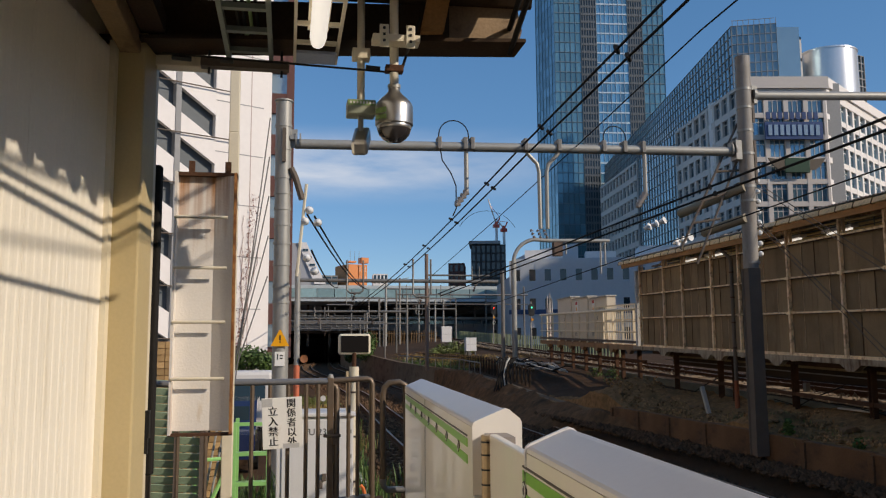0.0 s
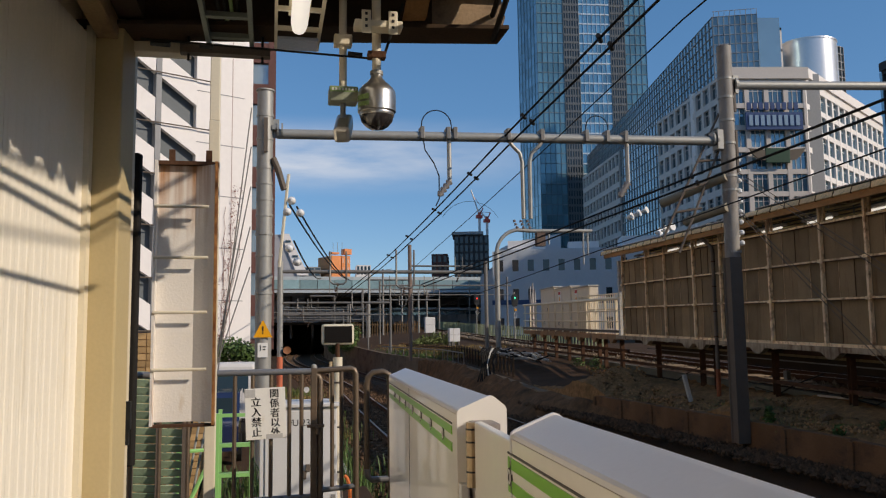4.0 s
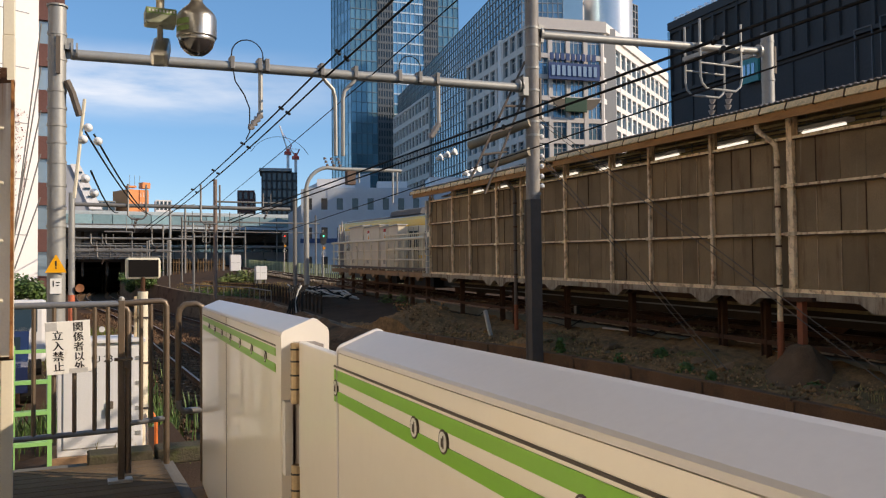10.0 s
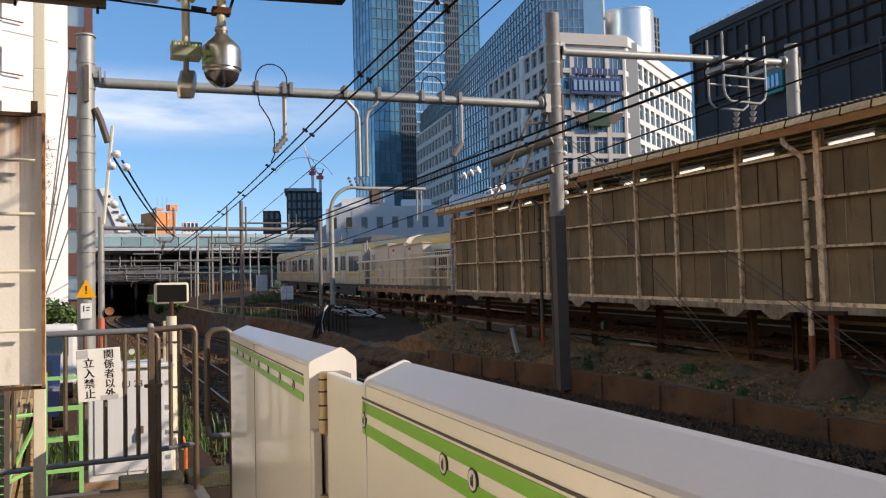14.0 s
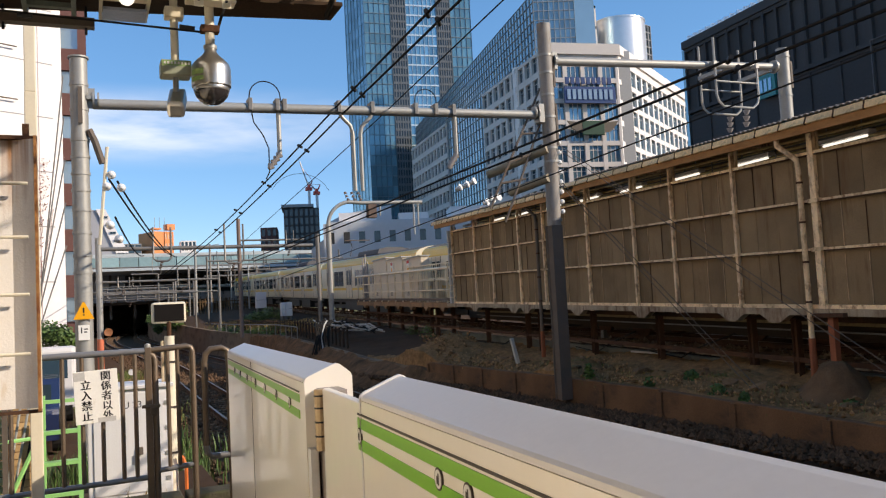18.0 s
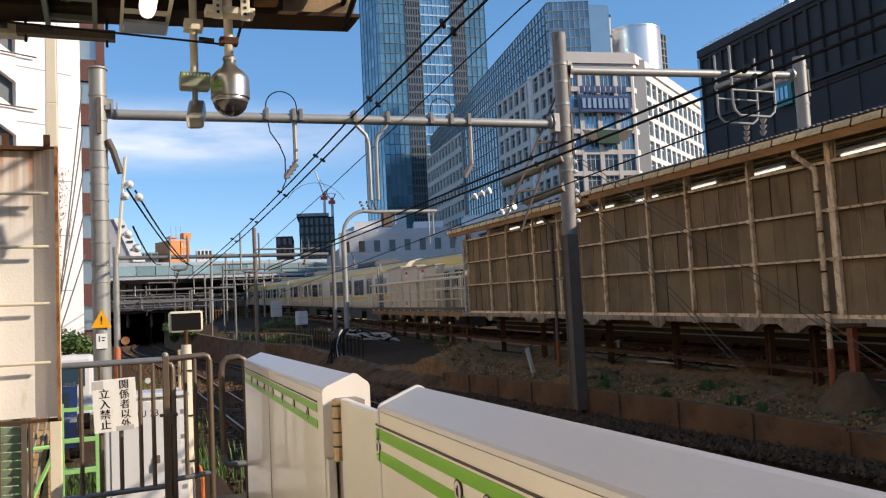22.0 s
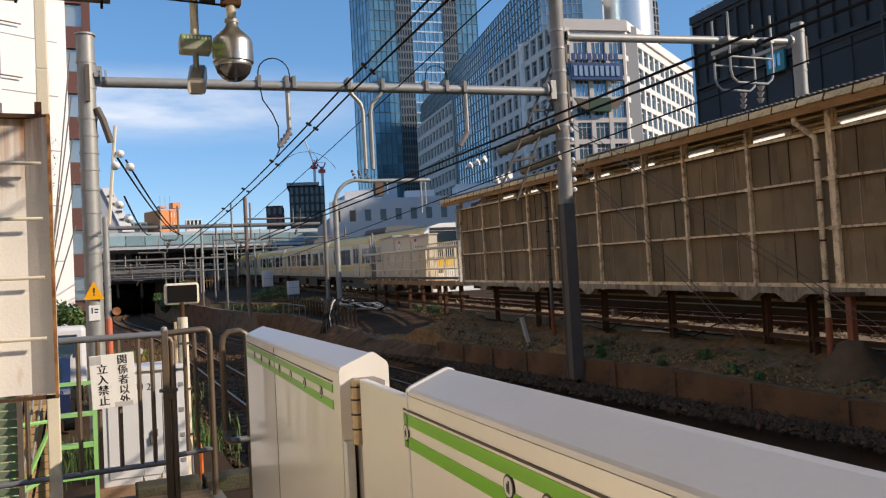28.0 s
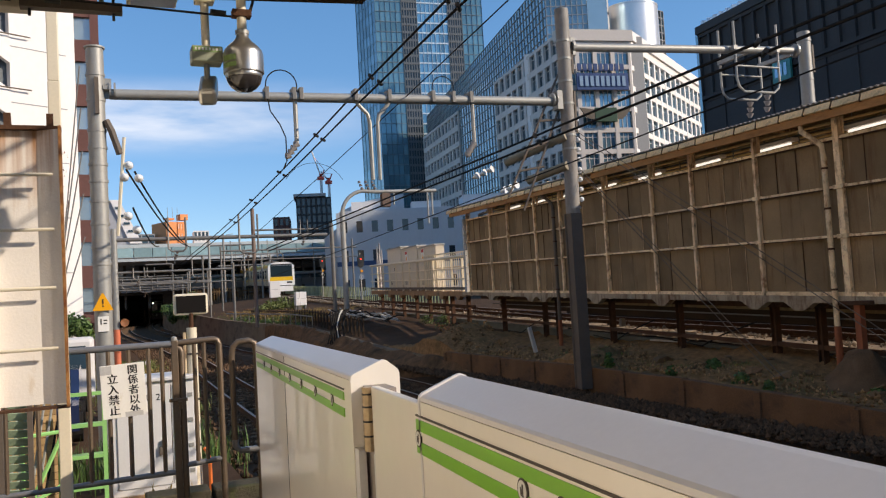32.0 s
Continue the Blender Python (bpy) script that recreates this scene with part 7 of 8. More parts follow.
    boxes("box", mat("brown_box", (0.14, 0.10, 0.08), 0.7), t, [(12.9, 13.35, -0.2, 0.2, 6.3, 7.0)], "brown transformer box")
    part("loop", tube(B(), arc((9.4, 0, 6.9), 1.7, 150, 30, 10), 0.012, 6), RUBBER, t)


arch()
gantry(45.0, 6.66, 10.2, 5.5, 0.9, "rusty steel pole with a pale cross bar", [(9.2, 0.4, 0.5, 0.5)], [], 0.05)
pole = thing("rust_pole", (6.70, 45.0, 0.4), "slim rust-brown steel pole beside the tracks", "pole")
part("shaft", cyl(B(), (0, 0, 0), (0, 0, 6.25), 0.10, 12), mat("rust_brown_pole", (0.20, 0.14, 0.11), 0.6), pole, smooth=True)
gantry(60.0, -0.2, 7.75, 4.2, 0.3, "low grey gantry crossing the cutting", [(1.2, 0.7, 0.3, 0.5), (5.0, 0.7, 0.8, 0.5)], [(7.75, 4.6)], 0.08, 0.85)
gantry(70.0, 0.2, 7.3, 3.75, 0.6, "grey double gantry before the bridge", [(2.0, 0.9, 0.4, 0.7)], [(7.3, 4.6)], 0.07, 0.5)
gantry(82.0, -2.0, 6.7, 4.25, -1.3, "pale gantry frame over the tunnel mouth", [(1.0, 0.8, 0.3, 0.6), (4.0, 0.6, 0.4, 0.6)], [(6.7, 5.0)], 0.07, 0.5)
gantry(78.0, 9.3, 22.0, 6.6, 1.0, "long grey gantry over the upper tracks", [(13.5, 0.9, 0.9, 0.9)], [(9.3, 7.0), (21.6, 7.4)], 0.08, 0.9)
gantry(112.0, -2.0, 27.0, 8.3, 1.8, "long grey gantry in front of the station roofs", [(7.0, 1.0, 1.0, 1.0), (20.0, 1.0, 1.0, 1.0)], [(26.0, 8.6)], 0.09)


for x, y, top, r in ((12.52, 100, 10.02, 0.12), (13.11, 98, 7.79, 0.1), (15.13, 102, 8.31, 0.1), (16.48, 98, 7.26, 0.1), (18.57, 104, 7.61, 0.11), (8.97, 104, 6.3, 0.1), (9.88, 98, 7.28, 0.1), (10.63, 98, 9.32, 0.14)):
    base = 1.7
    p_ = thing("yard_pole", (x, y, base), "slim weathered steel pole in the yard", "pole", "yard poles")
    part("shaft", cyl(B(), (0, 0, 0), (0, 0, top - base), r, 10), GALV if y % 4 else MAST_GREY, p_, smooth=True)
    part("bracket", tube(B(), [(0, 0, top - base - 0.5), (0.4, 0, top - base - 0.1), (1.1, 0, top - base)], 0.04, 6), GALV, p_)
for y, x0, x1, z, r in ((100, 11.84, 19.35, 6.29, 0.1), (102, 10.84, 16.4, 8.85, 0.1), (104, 0.59, 8.13, 5.32, 0.09), (106, 0.62, 11.27, 6.28, 0.1), (108, 11.85, 20.98, 8.0, 0.07), (98, 6.74, 9.88, 7.47, 0.1), (98, 3.79, 6.61, 6.67, 0.09), (95, 3.92, 10.0, 4.41, 0.08)):
    width = x1 - x0
    gantry(y, x0, x1, z, 1.4, "grey steel gantry with a bent end in the yard", [(x0 + width * 0.35, 0.8, 0.5, 0.7)] if width > 5 else [], [(x1, z)], r, 0.6 if width > 8 else None)
yard = thing("yard_fence", (0, 100.0, 0), "dry brown picket fence across the yard", "fence", "terrace fences")
first = boxes("picket", mat("dry_brown_picket", (0.17, 0.105, 0.055), 0.8, vary=0.3, per_object=0.3), yard, [(0, 0.10, 0, 0.06, 1.5, 3.8)])
first.matrix_basis = pose(8.2, 0, 0)
for k in range(1, 30):
    again(first, yard, pose(8.2 + 0.3 * k, 0, -0.1 * (k % 3)))
boxes("rail", bpy.data.materials["dry_brown_picket"], yard, [(8.2, 17.1, 0.06, 0.12, 3.3, 3.42)])


VANES = []


def signals():
    """Searchlight signals: a vane with a green and a red lens swings behind the one opening of the head."""
    for x, y, z, h in ((18.5, 65.0, 1.5, 3.25), (19.6, 82.0, 2.0, 3.55)):
        s = thing("railway_signal", (x, y, z), "black searchlight signal head on a grey pole above a white diamond", "railway signal", "railway signals")
        part("pole", cyl(B(), (0, 0.2, -1.2), (0, 0.2, h + 0.5), 0.05, 10), GALV, s, smooth=True)
        outline = [(0.27 * math.cos(radians(a)), h + 0.05 + 0.27 * math.sin(radians(a))) for a in range(0, 181, 20)] + [(0.24 * math.cos(radians(a)), h - 0.45 + 0.24 * math.sin(radians(a))) for a in range(180, 361, 20)]
        part("head", extrude(B(), outline, "y", 0.0, 0.14), BLACK, s, "black oval signal head")
        bm = B()
        rings = [[bm.verts.new((r * math.cos(2 * math.pi * k / 20), yy, h + r * math.sin(2 * math.pi * k / 20))) for k in range(20)] for r, yy in ((0.085, -0.06), (0.27, -0.06), (0.27, -0.045), (0.085, -0.045))]
        for a, b in zip(rings, rings[1:] + rings[:1]):
            for k in range(20):
                bm.faces.new((a[k], a[(k + 1) % 20], b[(k + 1) % 20], b[k]))
        part("mask", bm, BLACK, s, "black round front mask")
        part("hood", tube(B(), arc((0, -0.12, h), 0.11, 0, 180, 8), 0.02, 6), BLACK, s)
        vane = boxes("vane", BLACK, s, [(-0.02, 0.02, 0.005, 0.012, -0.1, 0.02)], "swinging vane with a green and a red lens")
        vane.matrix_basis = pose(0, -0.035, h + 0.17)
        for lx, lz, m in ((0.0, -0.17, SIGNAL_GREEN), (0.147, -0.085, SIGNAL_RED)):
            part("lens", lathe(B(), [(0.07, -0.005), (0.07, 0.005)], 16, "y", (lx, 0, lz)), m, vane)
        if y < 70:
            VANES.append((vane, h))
        else:
            vane.matrix_basis = vane.matrix_basis @ pose(0, 0, 0, 0, 60, 0)
        boxes("lower_lamp", mat("amber_lamp", (0.6, 0.25, 0.02), 0.4), s, [(-0.05, 0.15, 0.0, 0.12, h - 1.05, h - 0.85)])
        part("diamond", tube(B(), [(0, 0, h - 1.65), (0.2, 0, h - 1.4), (0, 0, h - 1.15), (-0.2, 0, h - 1.4), (0, 0, h - 1.65)], 0.02, 4), WHITE, s, "white diamond frame")


signals()


def station():
    """Roofs, glass and platforms of the large station in the distance."""
    s = thing("station_building", (0, 0, 0), "wide grey station roofs with pale glass beyond the gantries", "station", kind="structure")
    boxes("platform_roof", mat("pale_station_roof", (0.46, 0.50, 0.50), 0.5, vary=0.1, scale=0.4, fine=3), s, [(-2, 40, 128, 150, 10.7, 11.2), (-4, 44, 152, 175, 12.0, 12.4)])
    # solid dark box in place of the shade between the roofs
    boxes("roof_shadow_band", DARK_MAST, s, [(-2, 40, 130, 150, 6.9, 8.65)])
    boxes("lower_roof", mat("pale_station_roof", (0.46, 0.50, 0.52), 0.5), s, [(-3, 30, 118, 130, 8.2, 8.6), (2, 34, 124, 140, 5.9, 6.2)])
    for x in np.arange(-1, 40, 3.2):
        boxes("column", DARK_MAST, s, [(x, x + 0.35, 127.6, 128, 2, 10.6)])
    for k in range(16):
        x = -1.5 + k * 2.6
        boxes("glass_panel", mat("green_station_glass", (0.28, 0.38, 0.37), 0.15, 0.3, vary=0.15, scale=0.3, fine=2, per_object=0.25) if k == 0 else bpy.data.materials["green_station_glass"], s, [(x, x + 2.5, 127.5, 127.6, 8.7, 10.65)])
    boxes("upper_deck", PALE_CONCRETE, s, [(-4, 44, 150, 151, 11.6, 12.0), (-3, 42, 127.0, 127.4, 8.3, 8.7)])
    for k in range(26):
        x = -1.5 + k * 1.6
        boxes("rail_panel", GREY_FACADE, s, [(x, x + 1.5, 125.6, 125.7, 4.3, 5.3)])
    for k in range(12):
        x = 11.0 + k * 3.0
        boxes("window_band", BLUE_GLASS, s, [(x, x + 2.8, 127.2, 127.3, 4.9, 6.4)])
    boxes("white_shed", WHITE, s, [(0.65, 2.15, 126.4, 128, 4.7, 7.1)])
    boxes("back_block", GREY_FACADE, s, [(-10, 46, 180, 181, 0, 14.5)])


station()


# ---- buildings ----
def facade(parent, u0, u1, z0, z1, cols, rows, pier, band, wall_mat, glass_mat, depth=0.35, y=0.0, max_parts=300, skip=None, mull=0):
    """A wall of piers and bands in front of set-back panes, in the parent's local x and z, facing -y."""
    du, dz = (u1 - u0) / cols, (z1 - z0) / rows
    if max_parts:
        first = None
        for c in range(cols + 1):
            off = pier / 2 * (1 if c == 0 else -1 if c == cols else 0) * 0.5
            m = pose(u0 + c * du + off, y, z0)
            if first is None:
                first = part("pier", box(B(), -pier / 4, pier / 4, 0, depth, 0, z1 - z0), wall_mat, parent)
                first.matrix_basis = m
                middle = part("pier", box(B(), -pier / 2, pier / 2, 0, depth, 0, z1 - z0), wall_mat, parent)
                middle.matrix_basis = pose(u0 + du, y, z0)
            elif c == cols:
                again(first, parent, m)
            elif c > 1:
                again(middle, parent, m)
        if cols == 1:
            bpy.data.objects.remove(middle)
        first = None
        for r in range(rows + 1):
            off = band / 2 * (1 if r == 0 else -1 if r == rows else 0) * 0.5
            h = band / 4 if r in (0, rows) else band / 2
            boxes("band", wall_mat, parent, [(u0, u1, y + 0.04, y + depth - 0.01, z0 + r * dz + off - h, z0 + r * dz + off + h)])
    else:
        bm = B()
        for c in range(cols + 1):
            x = u0 + c * du
            box(bm, max(u0, x - pier / 2), min(u1, x + pier / 2), y, y + depth, z0, z1)
        for r in range(rows + 1):
            z = z0 + r * dz
            box(bm, u0, u1, y + 0.04, y + depth - 0.01, max(z0, z - band / 2), min(z1, z + band / 2))
        tagged(part("grid", bm, wall_mat, parent), "", "", "", "stuff")
    pw, ph = du - pier + 0.02, dz - band + 0.02
    if mull:
        bars = B()
        for r in range(rows):
            for c in range(cols):
                x, z = u0 + (c + 0.5) * du, z0 + (r + 0.5) * dz
                for k in range(1, mull):
                    e = x - pw / 2 + pw * k / mull
                    box(bars, e - 0.05, e + 0.05, y + depth * 0.62, y + depth * 0.76, z - ph / 2, z + ph / 2)
                box(bars, x - pw / 2, x + pw / 2, y + depth * 0.64, y + depth * 0.76, z + ph * 0.22, z + ph * 0.22 + 0.1)
        tagged(part("mullions", bars, wall_mat, parent), "", "", "", "stuff")
    bm = box(B(), -pw / 2, pw / 2, 0, 0.08, -ph / 2, ph / 2)
    first, count, rest = None, 0, B()
    for r in range(rows):
        for c in range(cols):
            if skip and skip(c, r):
                continue
            m = pose(u0 + (c + 0.5) * du, y + depth * 0.75, z0 + (r + 0.5) * dz)
            count += 1
            if count > max_parts:
                x, _, z = m.translation
                box(rest, x - pw / 2, x + pw / 2, y + depth * 0.75, y + depth * 0.75 + 0.08, z - ph / 2, z + ph / 2)
            elif first is None:
                first = part("window", bm, glass_mat, parent)
                first.matrix_basis = m
            else:
                again(first, parent, m)
    if len(rest.verts):
        tagged(part("window_field", rest, glass_mat, parent), "", "", "", "stuff")
    else:
        rest.free()


def block(name, label, place, turn, w, d, h, wall_mat, category="building", group=""):
    t = thing(name, place, label, category, group, turn=turn)
    boxes("core", wall_mat, t, [(0.4, w - 0.4, 0.4, d, 0, h - 0.02)])
    return t


def seg(a, b):
    """Length and turn of a wall that runs from a to b with its face on the right-hand side of that way."""
    dx, dy = b[0] - a[0], b[1] - a[1]
    return math.hypot(dx, dy), math.degrees(math.atan2(dy, dx))


TEAL_FRAME = mat("teal_window_frame", (0.12, 0.17, 0.20), 0.5, vary=0.05)


TOWER_DARK = mat("dark_tower_cladding", (0.10, 0.115, 0.125), 0.6, vary=0.1, scale=0.2, fine=3, bump=0.05)


def tower():
    L, turn = seg((81.5, 246.3), (117.1, 243.0))
    t = block("office_tower", "tall blue glass office tower with dark vertical stripes", (81.5, 246.3, 0), turn, L, 24, 150, TOWER_GLASS)
    facade(t, 0, 8.5, 20, 150, 5, 40, 0.10, 0.25, TEAL_FRAME, TOWER_GLASS, 0.3, -0.35, 120)
    facade(t, 8.6, 13.6, 20, 150, 6, 52, 0.3, 0.7, TOWER_DARK, DARK_GLASS, 0.3, -0.4, 0)
    facade(t, 13.7, 23.8, 20, 150, 7, 40, 0.08, 0.45, mat("pale_band", (0.50, 0.56, 0.60), 0.4, 0.3), mat("pale_tower_glass", (0.15, 0.32, 0.42), 0.14, 0.55, vary=0.08, scale=0.05, fine=0.4, bump=0.0, per_object=0.3), 0.3, -0.3, 290)
    facade(t, 23.9, 28.6, 20, 150, 6, 52, 0.3, 0.7, TOWER_DARK, DARK_GLASS, 0.3, -0.4, 0)
    facade(t, 28.7, L, 20, 150, 4, 40, 0.10, 0.25, TEAL_FRAME, TOWER_GLASS, 0.3, -0.35, 120)
    L2, turn2 = seg((79.5, 260.0), (81.5, 246.3))
    g = thing("glass_wing", (79.5, 260.0, 0), "blue glass flank of the office tower", "building", turn=turn2)
    boxes("core", BLUE_GLASS, g, [(0.0, L2 - 0.3, 0.3, 10, 0, 150)])
    facade(g, 0, L2, 20, 150, 6, 40, 0.05, 0.12, BLUE_GLASS, BLUE_GLASS, 0.2, 0.0, 240)


tower()


# store window glass darkened for the wing on the shaded side
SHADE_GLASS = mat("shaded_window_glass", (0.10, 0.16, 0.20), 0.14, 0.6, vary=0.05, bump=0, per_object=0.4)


def department_store():
    a, b, c = (71.1, 120.1), (83.8, 118.0), (121.4, 145.5)
    far = (80.9, 209.0)
    H = 44.5
    L1, t1 = seg(a, b)
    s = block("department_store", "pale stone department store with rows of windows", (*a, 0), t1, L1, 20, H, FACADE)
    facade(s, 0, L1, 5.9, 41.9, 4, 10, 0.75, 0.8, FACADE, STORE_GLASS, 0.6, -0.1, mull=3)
    boxes("cornice", FACADE, s, [(-0.4, L1 + 0.4, -0.7, 1, 42.6, 44.5), (-0.2, L1 + 0.2, -0.3, 1, 42.0, 42.7)])
    L2, t2 = seg(b, c)
    # whiter material puts the sunlit tone of this side into colour
    r = block("department_store_wing", "stone wing of the department store, its sunlit tone in the white", (*b, 0), t2, L2, 20, H, WHITE_FACADE)
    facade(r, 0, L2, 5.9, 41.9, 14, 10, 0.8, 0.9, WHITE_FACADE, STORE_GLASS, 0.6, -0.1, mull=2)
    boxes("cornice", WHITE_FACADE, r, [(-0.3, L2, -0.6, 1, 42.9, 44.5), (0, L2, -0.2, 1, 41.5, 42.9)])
    L3, t3 = seg(far, a)
    # greyer stone and darker glass put this side's shade into colour
    w = block("department_store_wing", "long stone wing of the department store, its shade in the grey", (*far, 0), t3, L3, 16, 44, GREY_FACADE)
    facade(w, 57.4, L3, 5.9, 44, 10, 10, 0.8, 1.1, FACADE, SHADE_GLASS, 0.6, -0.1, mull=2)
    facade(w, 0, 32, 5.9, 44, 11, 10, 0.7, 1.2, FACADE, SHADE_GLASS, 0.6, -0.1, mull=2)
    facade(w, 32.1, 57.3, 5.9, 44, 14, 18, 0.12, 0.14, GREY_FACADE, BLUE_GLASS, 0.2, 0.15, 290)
    # glass block above, stepping back
    g0, g1, g2 = (94.7, 240.0), (74.6, 129.4), (81.6, 126.7)
    L4, t4 = seg(g0, g1)
    g = block("glass_hall", "blue glass upper block over the department store", (*g0, 0), t4, L4, 12, 57.0, BLUE_GLASS)
    facade(g, 0, L4, 43.5, 57.0, 60, 8, 0.12, 0.14, GREY_FACADE, BLUE_GLASS, 0.2, -0.1, 300)
    L5, t5 = seg(g1, g2)
    k = block("glass_hall", "blue glass corner block with roof railing", (*g1, 0), t5, L5, 12, 57.0, BLUE_GLASS)
    facade(k, 0, L5, 43.5, 57.0, 8, 8, 0.12, 0.14, GREY_FACADE, BLUE_GLASS, 0.2, -0.1)
    boxes("roof_rail", GREY_FACADE, k, [(0.2, L5 - 0.2, 0.5, 0.58, 58.1, 58.18)] + [(x, x + 0.08, 0.5, 0.58, 57.0, 58.2) for x in np.arange(0.3, L5, 0.9)])
    y = thing("silver_drum", (96.3, 134.0, 43.5), "silver clad cylindrical roof drum", "roof structure")
    part("shell", cyl(B(), (0, 0, 0), (0, 0, 11.0), 5.0, 40), SILVER, y, smooth=True)
    part("rim", cyl(B(), (0, 0, 11.0), (0, 0, 11.3), 5.1, 40), SILVER, y)
    p = thing("roof_turret", (85.6, 132.0, 43), "cream open-framed roof turret", "roof structure")
    for x in (0, 3.6):
        for yy in (0, 3.0):
            boxes("post", FACADE, p, [(x, x + 0.6, yy, yy + 0.6, 0, 14)])
    for z in (2.5, 6, 9.5, 13.5):
        boxes("floor", FACADE, p, [(0, 4.2, 0, 3.6, z, z + 0.5)])
    boxes("panel", FACADE, p, [(0.8, 3.4, 0.4, 3.2, 0, 13)])
    q = block("plant_room", "dark blue rooftop plant room", (102.3, 134.6, 43.5), 20, 3.0, 5, 12, GREY_FACADE)
    facade(q, 0, 3.0, 0, 12, 3, 8, 0.2, 0.2, GREY_FACADE, DARK_GLASS, 0.3, -0.1)
    # signs, their wording kept as plain shapes
    n = thing("shop_sign", (0, 0, 0), "dark blue framed shop sign drawn as plain shapes", "sign", "shop signs")
    n.matrix_basis = s.matrix_basis @ pose(7.1, -1.2, 35.6)
    boxes("plate", mat("navy_sign", (0.03, 0.06, 0.16), 0.4), n, [(-4.6, 4.6, 0, 0.4, -1.5, 1.3)])
    boxes("letter_bar", mat("dull_blue_letter", (0.20, 0.30, 0.42), 0.5), n, [(-4.2 + k * 0.95, -3.6 + k * 0.95, -0.15, 0.0, -0.9, 0.8) for k in range(9)])
    for k in range(9):
        boxes("upper_bar", bpy.data.materials["navy_sign"], n, [(-4.4 + k * 0.95, -3.75 + k * 0.95, -0.1, 0.2, 1.7, 2.9)])
    n2 = thing("shop_sign", (0, 0, 0), "dark green winged shop sign drawn as plain shapes", "sign", "shop signs")
    n2.matrix_basis = s.matrix_basis @ pose(7.3, -1.2, 29.9)
    boxes("plate", mat("dark_green_sign", (0.02, 0.06, 0.03), 0.5), n2, [(-2.0, 2.0, 0, 0.3, -1.2, 1.2)], bevel=0.1)
    for sgn in (-1, 1):
        part("wing", extrude(B(), [(sgn * 2.0, -0.8), (sgn * 2.0, 0.9), (sgn * 4.6, 1.2), (sgn * 3.8, 0.0), (sgn * 3.0, -0.7)], "y", 0.05, 0.3), mat("bronze_wing", (0.12, 0.09, 0.06), 0.5), n2)


department_store()


def black_store():
    a, b, c = (71.5, 86.0), (69.3, 48.6), (89.9, 42.7)
    L, turn = seg(a, b)
    t = block("charcoal_store", "charcoal clad department store with vertical fins", (*a, 0), turn, L, 30, 33.5, BLACK_CLAD)
    facade(t, 0, L, 24.5, 33.0, 18, 1, 0.35, 0.9, BLACK_CLAD, BLACK_CLAD, 0.5, -0.1)
    facade(t, 0, L, 4, 24.2, 9, 1, 0.15, 0.2, BLACK_CLAD, BLACK_CLAD, 0.25, 0.0)
    boxes("parapet", BLACK_CLAD, t, [(-0.2, L + 0.2, -0.3, 1.0, 33.0, 34.0)])
    boxes("roof_light", SILVER, t, [(x, x + 0.25, 0.2, 0.9, 34.0, 34.7) for x in np.arange(0.5, L, 1.2)] + [(0, L, 0.5, 0.56, 34.6, 34.66)])
    boxes("hatch", mat("fine_line_grey", (0.10, 0.10, 0.10), 0.6), t, [(29.0, 29.1, -0.2, 0, 17, 25), (31.0, 31.1, -0.2, 0, 17, 25), (29, 31.1, -0.2, 0, 24.9, 25), (32.0, 32.1, -0.2, 0, 17, 25.5), (34.0, 34.1, -0.2, 0, 17, 25.5), (32, 34.1, -0.2, 0, 25.4, 25.5)])
    boxes("flush_panel", BLUE_GLASS, t, [(-0.6, -0.1, 0.0, 6, 0, 33.0)])
    L2, turn2 = seg(b, c)
    r = block("charcoal_store_wing", "charcoal clad side of the department store", (*b, 0), turn2, L2, 20, 33.5, BLACK_CLAD)
    facade(r, 0, L2, 26.0, 33.0, 7, 1, 0.5, 0.9, BLACK_CLAD, BLACK_CLAD, 0.5, -0.1)
    facade(r, 0, L2, 4, 25.8, 6, 2, 0.08, 0.08, BLACK_CLAD, BLACK_CLAD, 0.2, 0.0)
    boxes("parapet", BLACK_CLAD, r, [(0, L2, -0.3, 1.0, 33.0, 33.9)])
    n = thing("shop_sign", (0, 0, 0), "dark framed wall sign drawn as plain shapes", "sign", "shop signs")
    n.matrix_basis = r.matrix_basis @ pose(5.65, -0.5, 24.6, 0, -2, 0)
    boxes("frame", GREY_FACADE, n, [(-2.6, 2.6, 0, 0.15, -1.0, -0.85), (-2.6, 2.6, 0, 0.15, 0.95, 1.1), (-2.6, -2.45, 0, 0.15, -1, 1.1), (2.45, 2.6, 0, 0.15, -1, 1.1)])
    boxes("letter_bar", GREY_FACADE, n, [(-2.2 + k * 0.5, -1.9 + k * 0.5, 0.0, 0.2, -0.5, 0.6) for k in range(9)])
    n = thing("shop_sign", (0, 0, 0), "blue and white wall sign panel drawn as plain shapes", "sign", "shop signs")
    n.matrix_basis = r.matrix_basis @ pose(12.1, -0.5, 25.0, 0, -2, 0)
    boxes("upper_panel", WHITE, n, [(-2.3, 2.3, 0, 0.2, 0.3, 1.7)])
    boxes("lower_panel", mat("sky_blue_sign", (0.16, 0.42, 0.72), 0.4), n, [(-2.3, 2.3, 0, 0.2, -1.6, 0.3)])
    boxes("letter_bar", mat("sky_blue_sign", (0.16, 0.42, 0.72), 0.4), n, [(-1.9 + k * 0.42, -1.62 + k * 0.42, -0.05, 0.0, 0.6, 1.35) for k in range(9)])
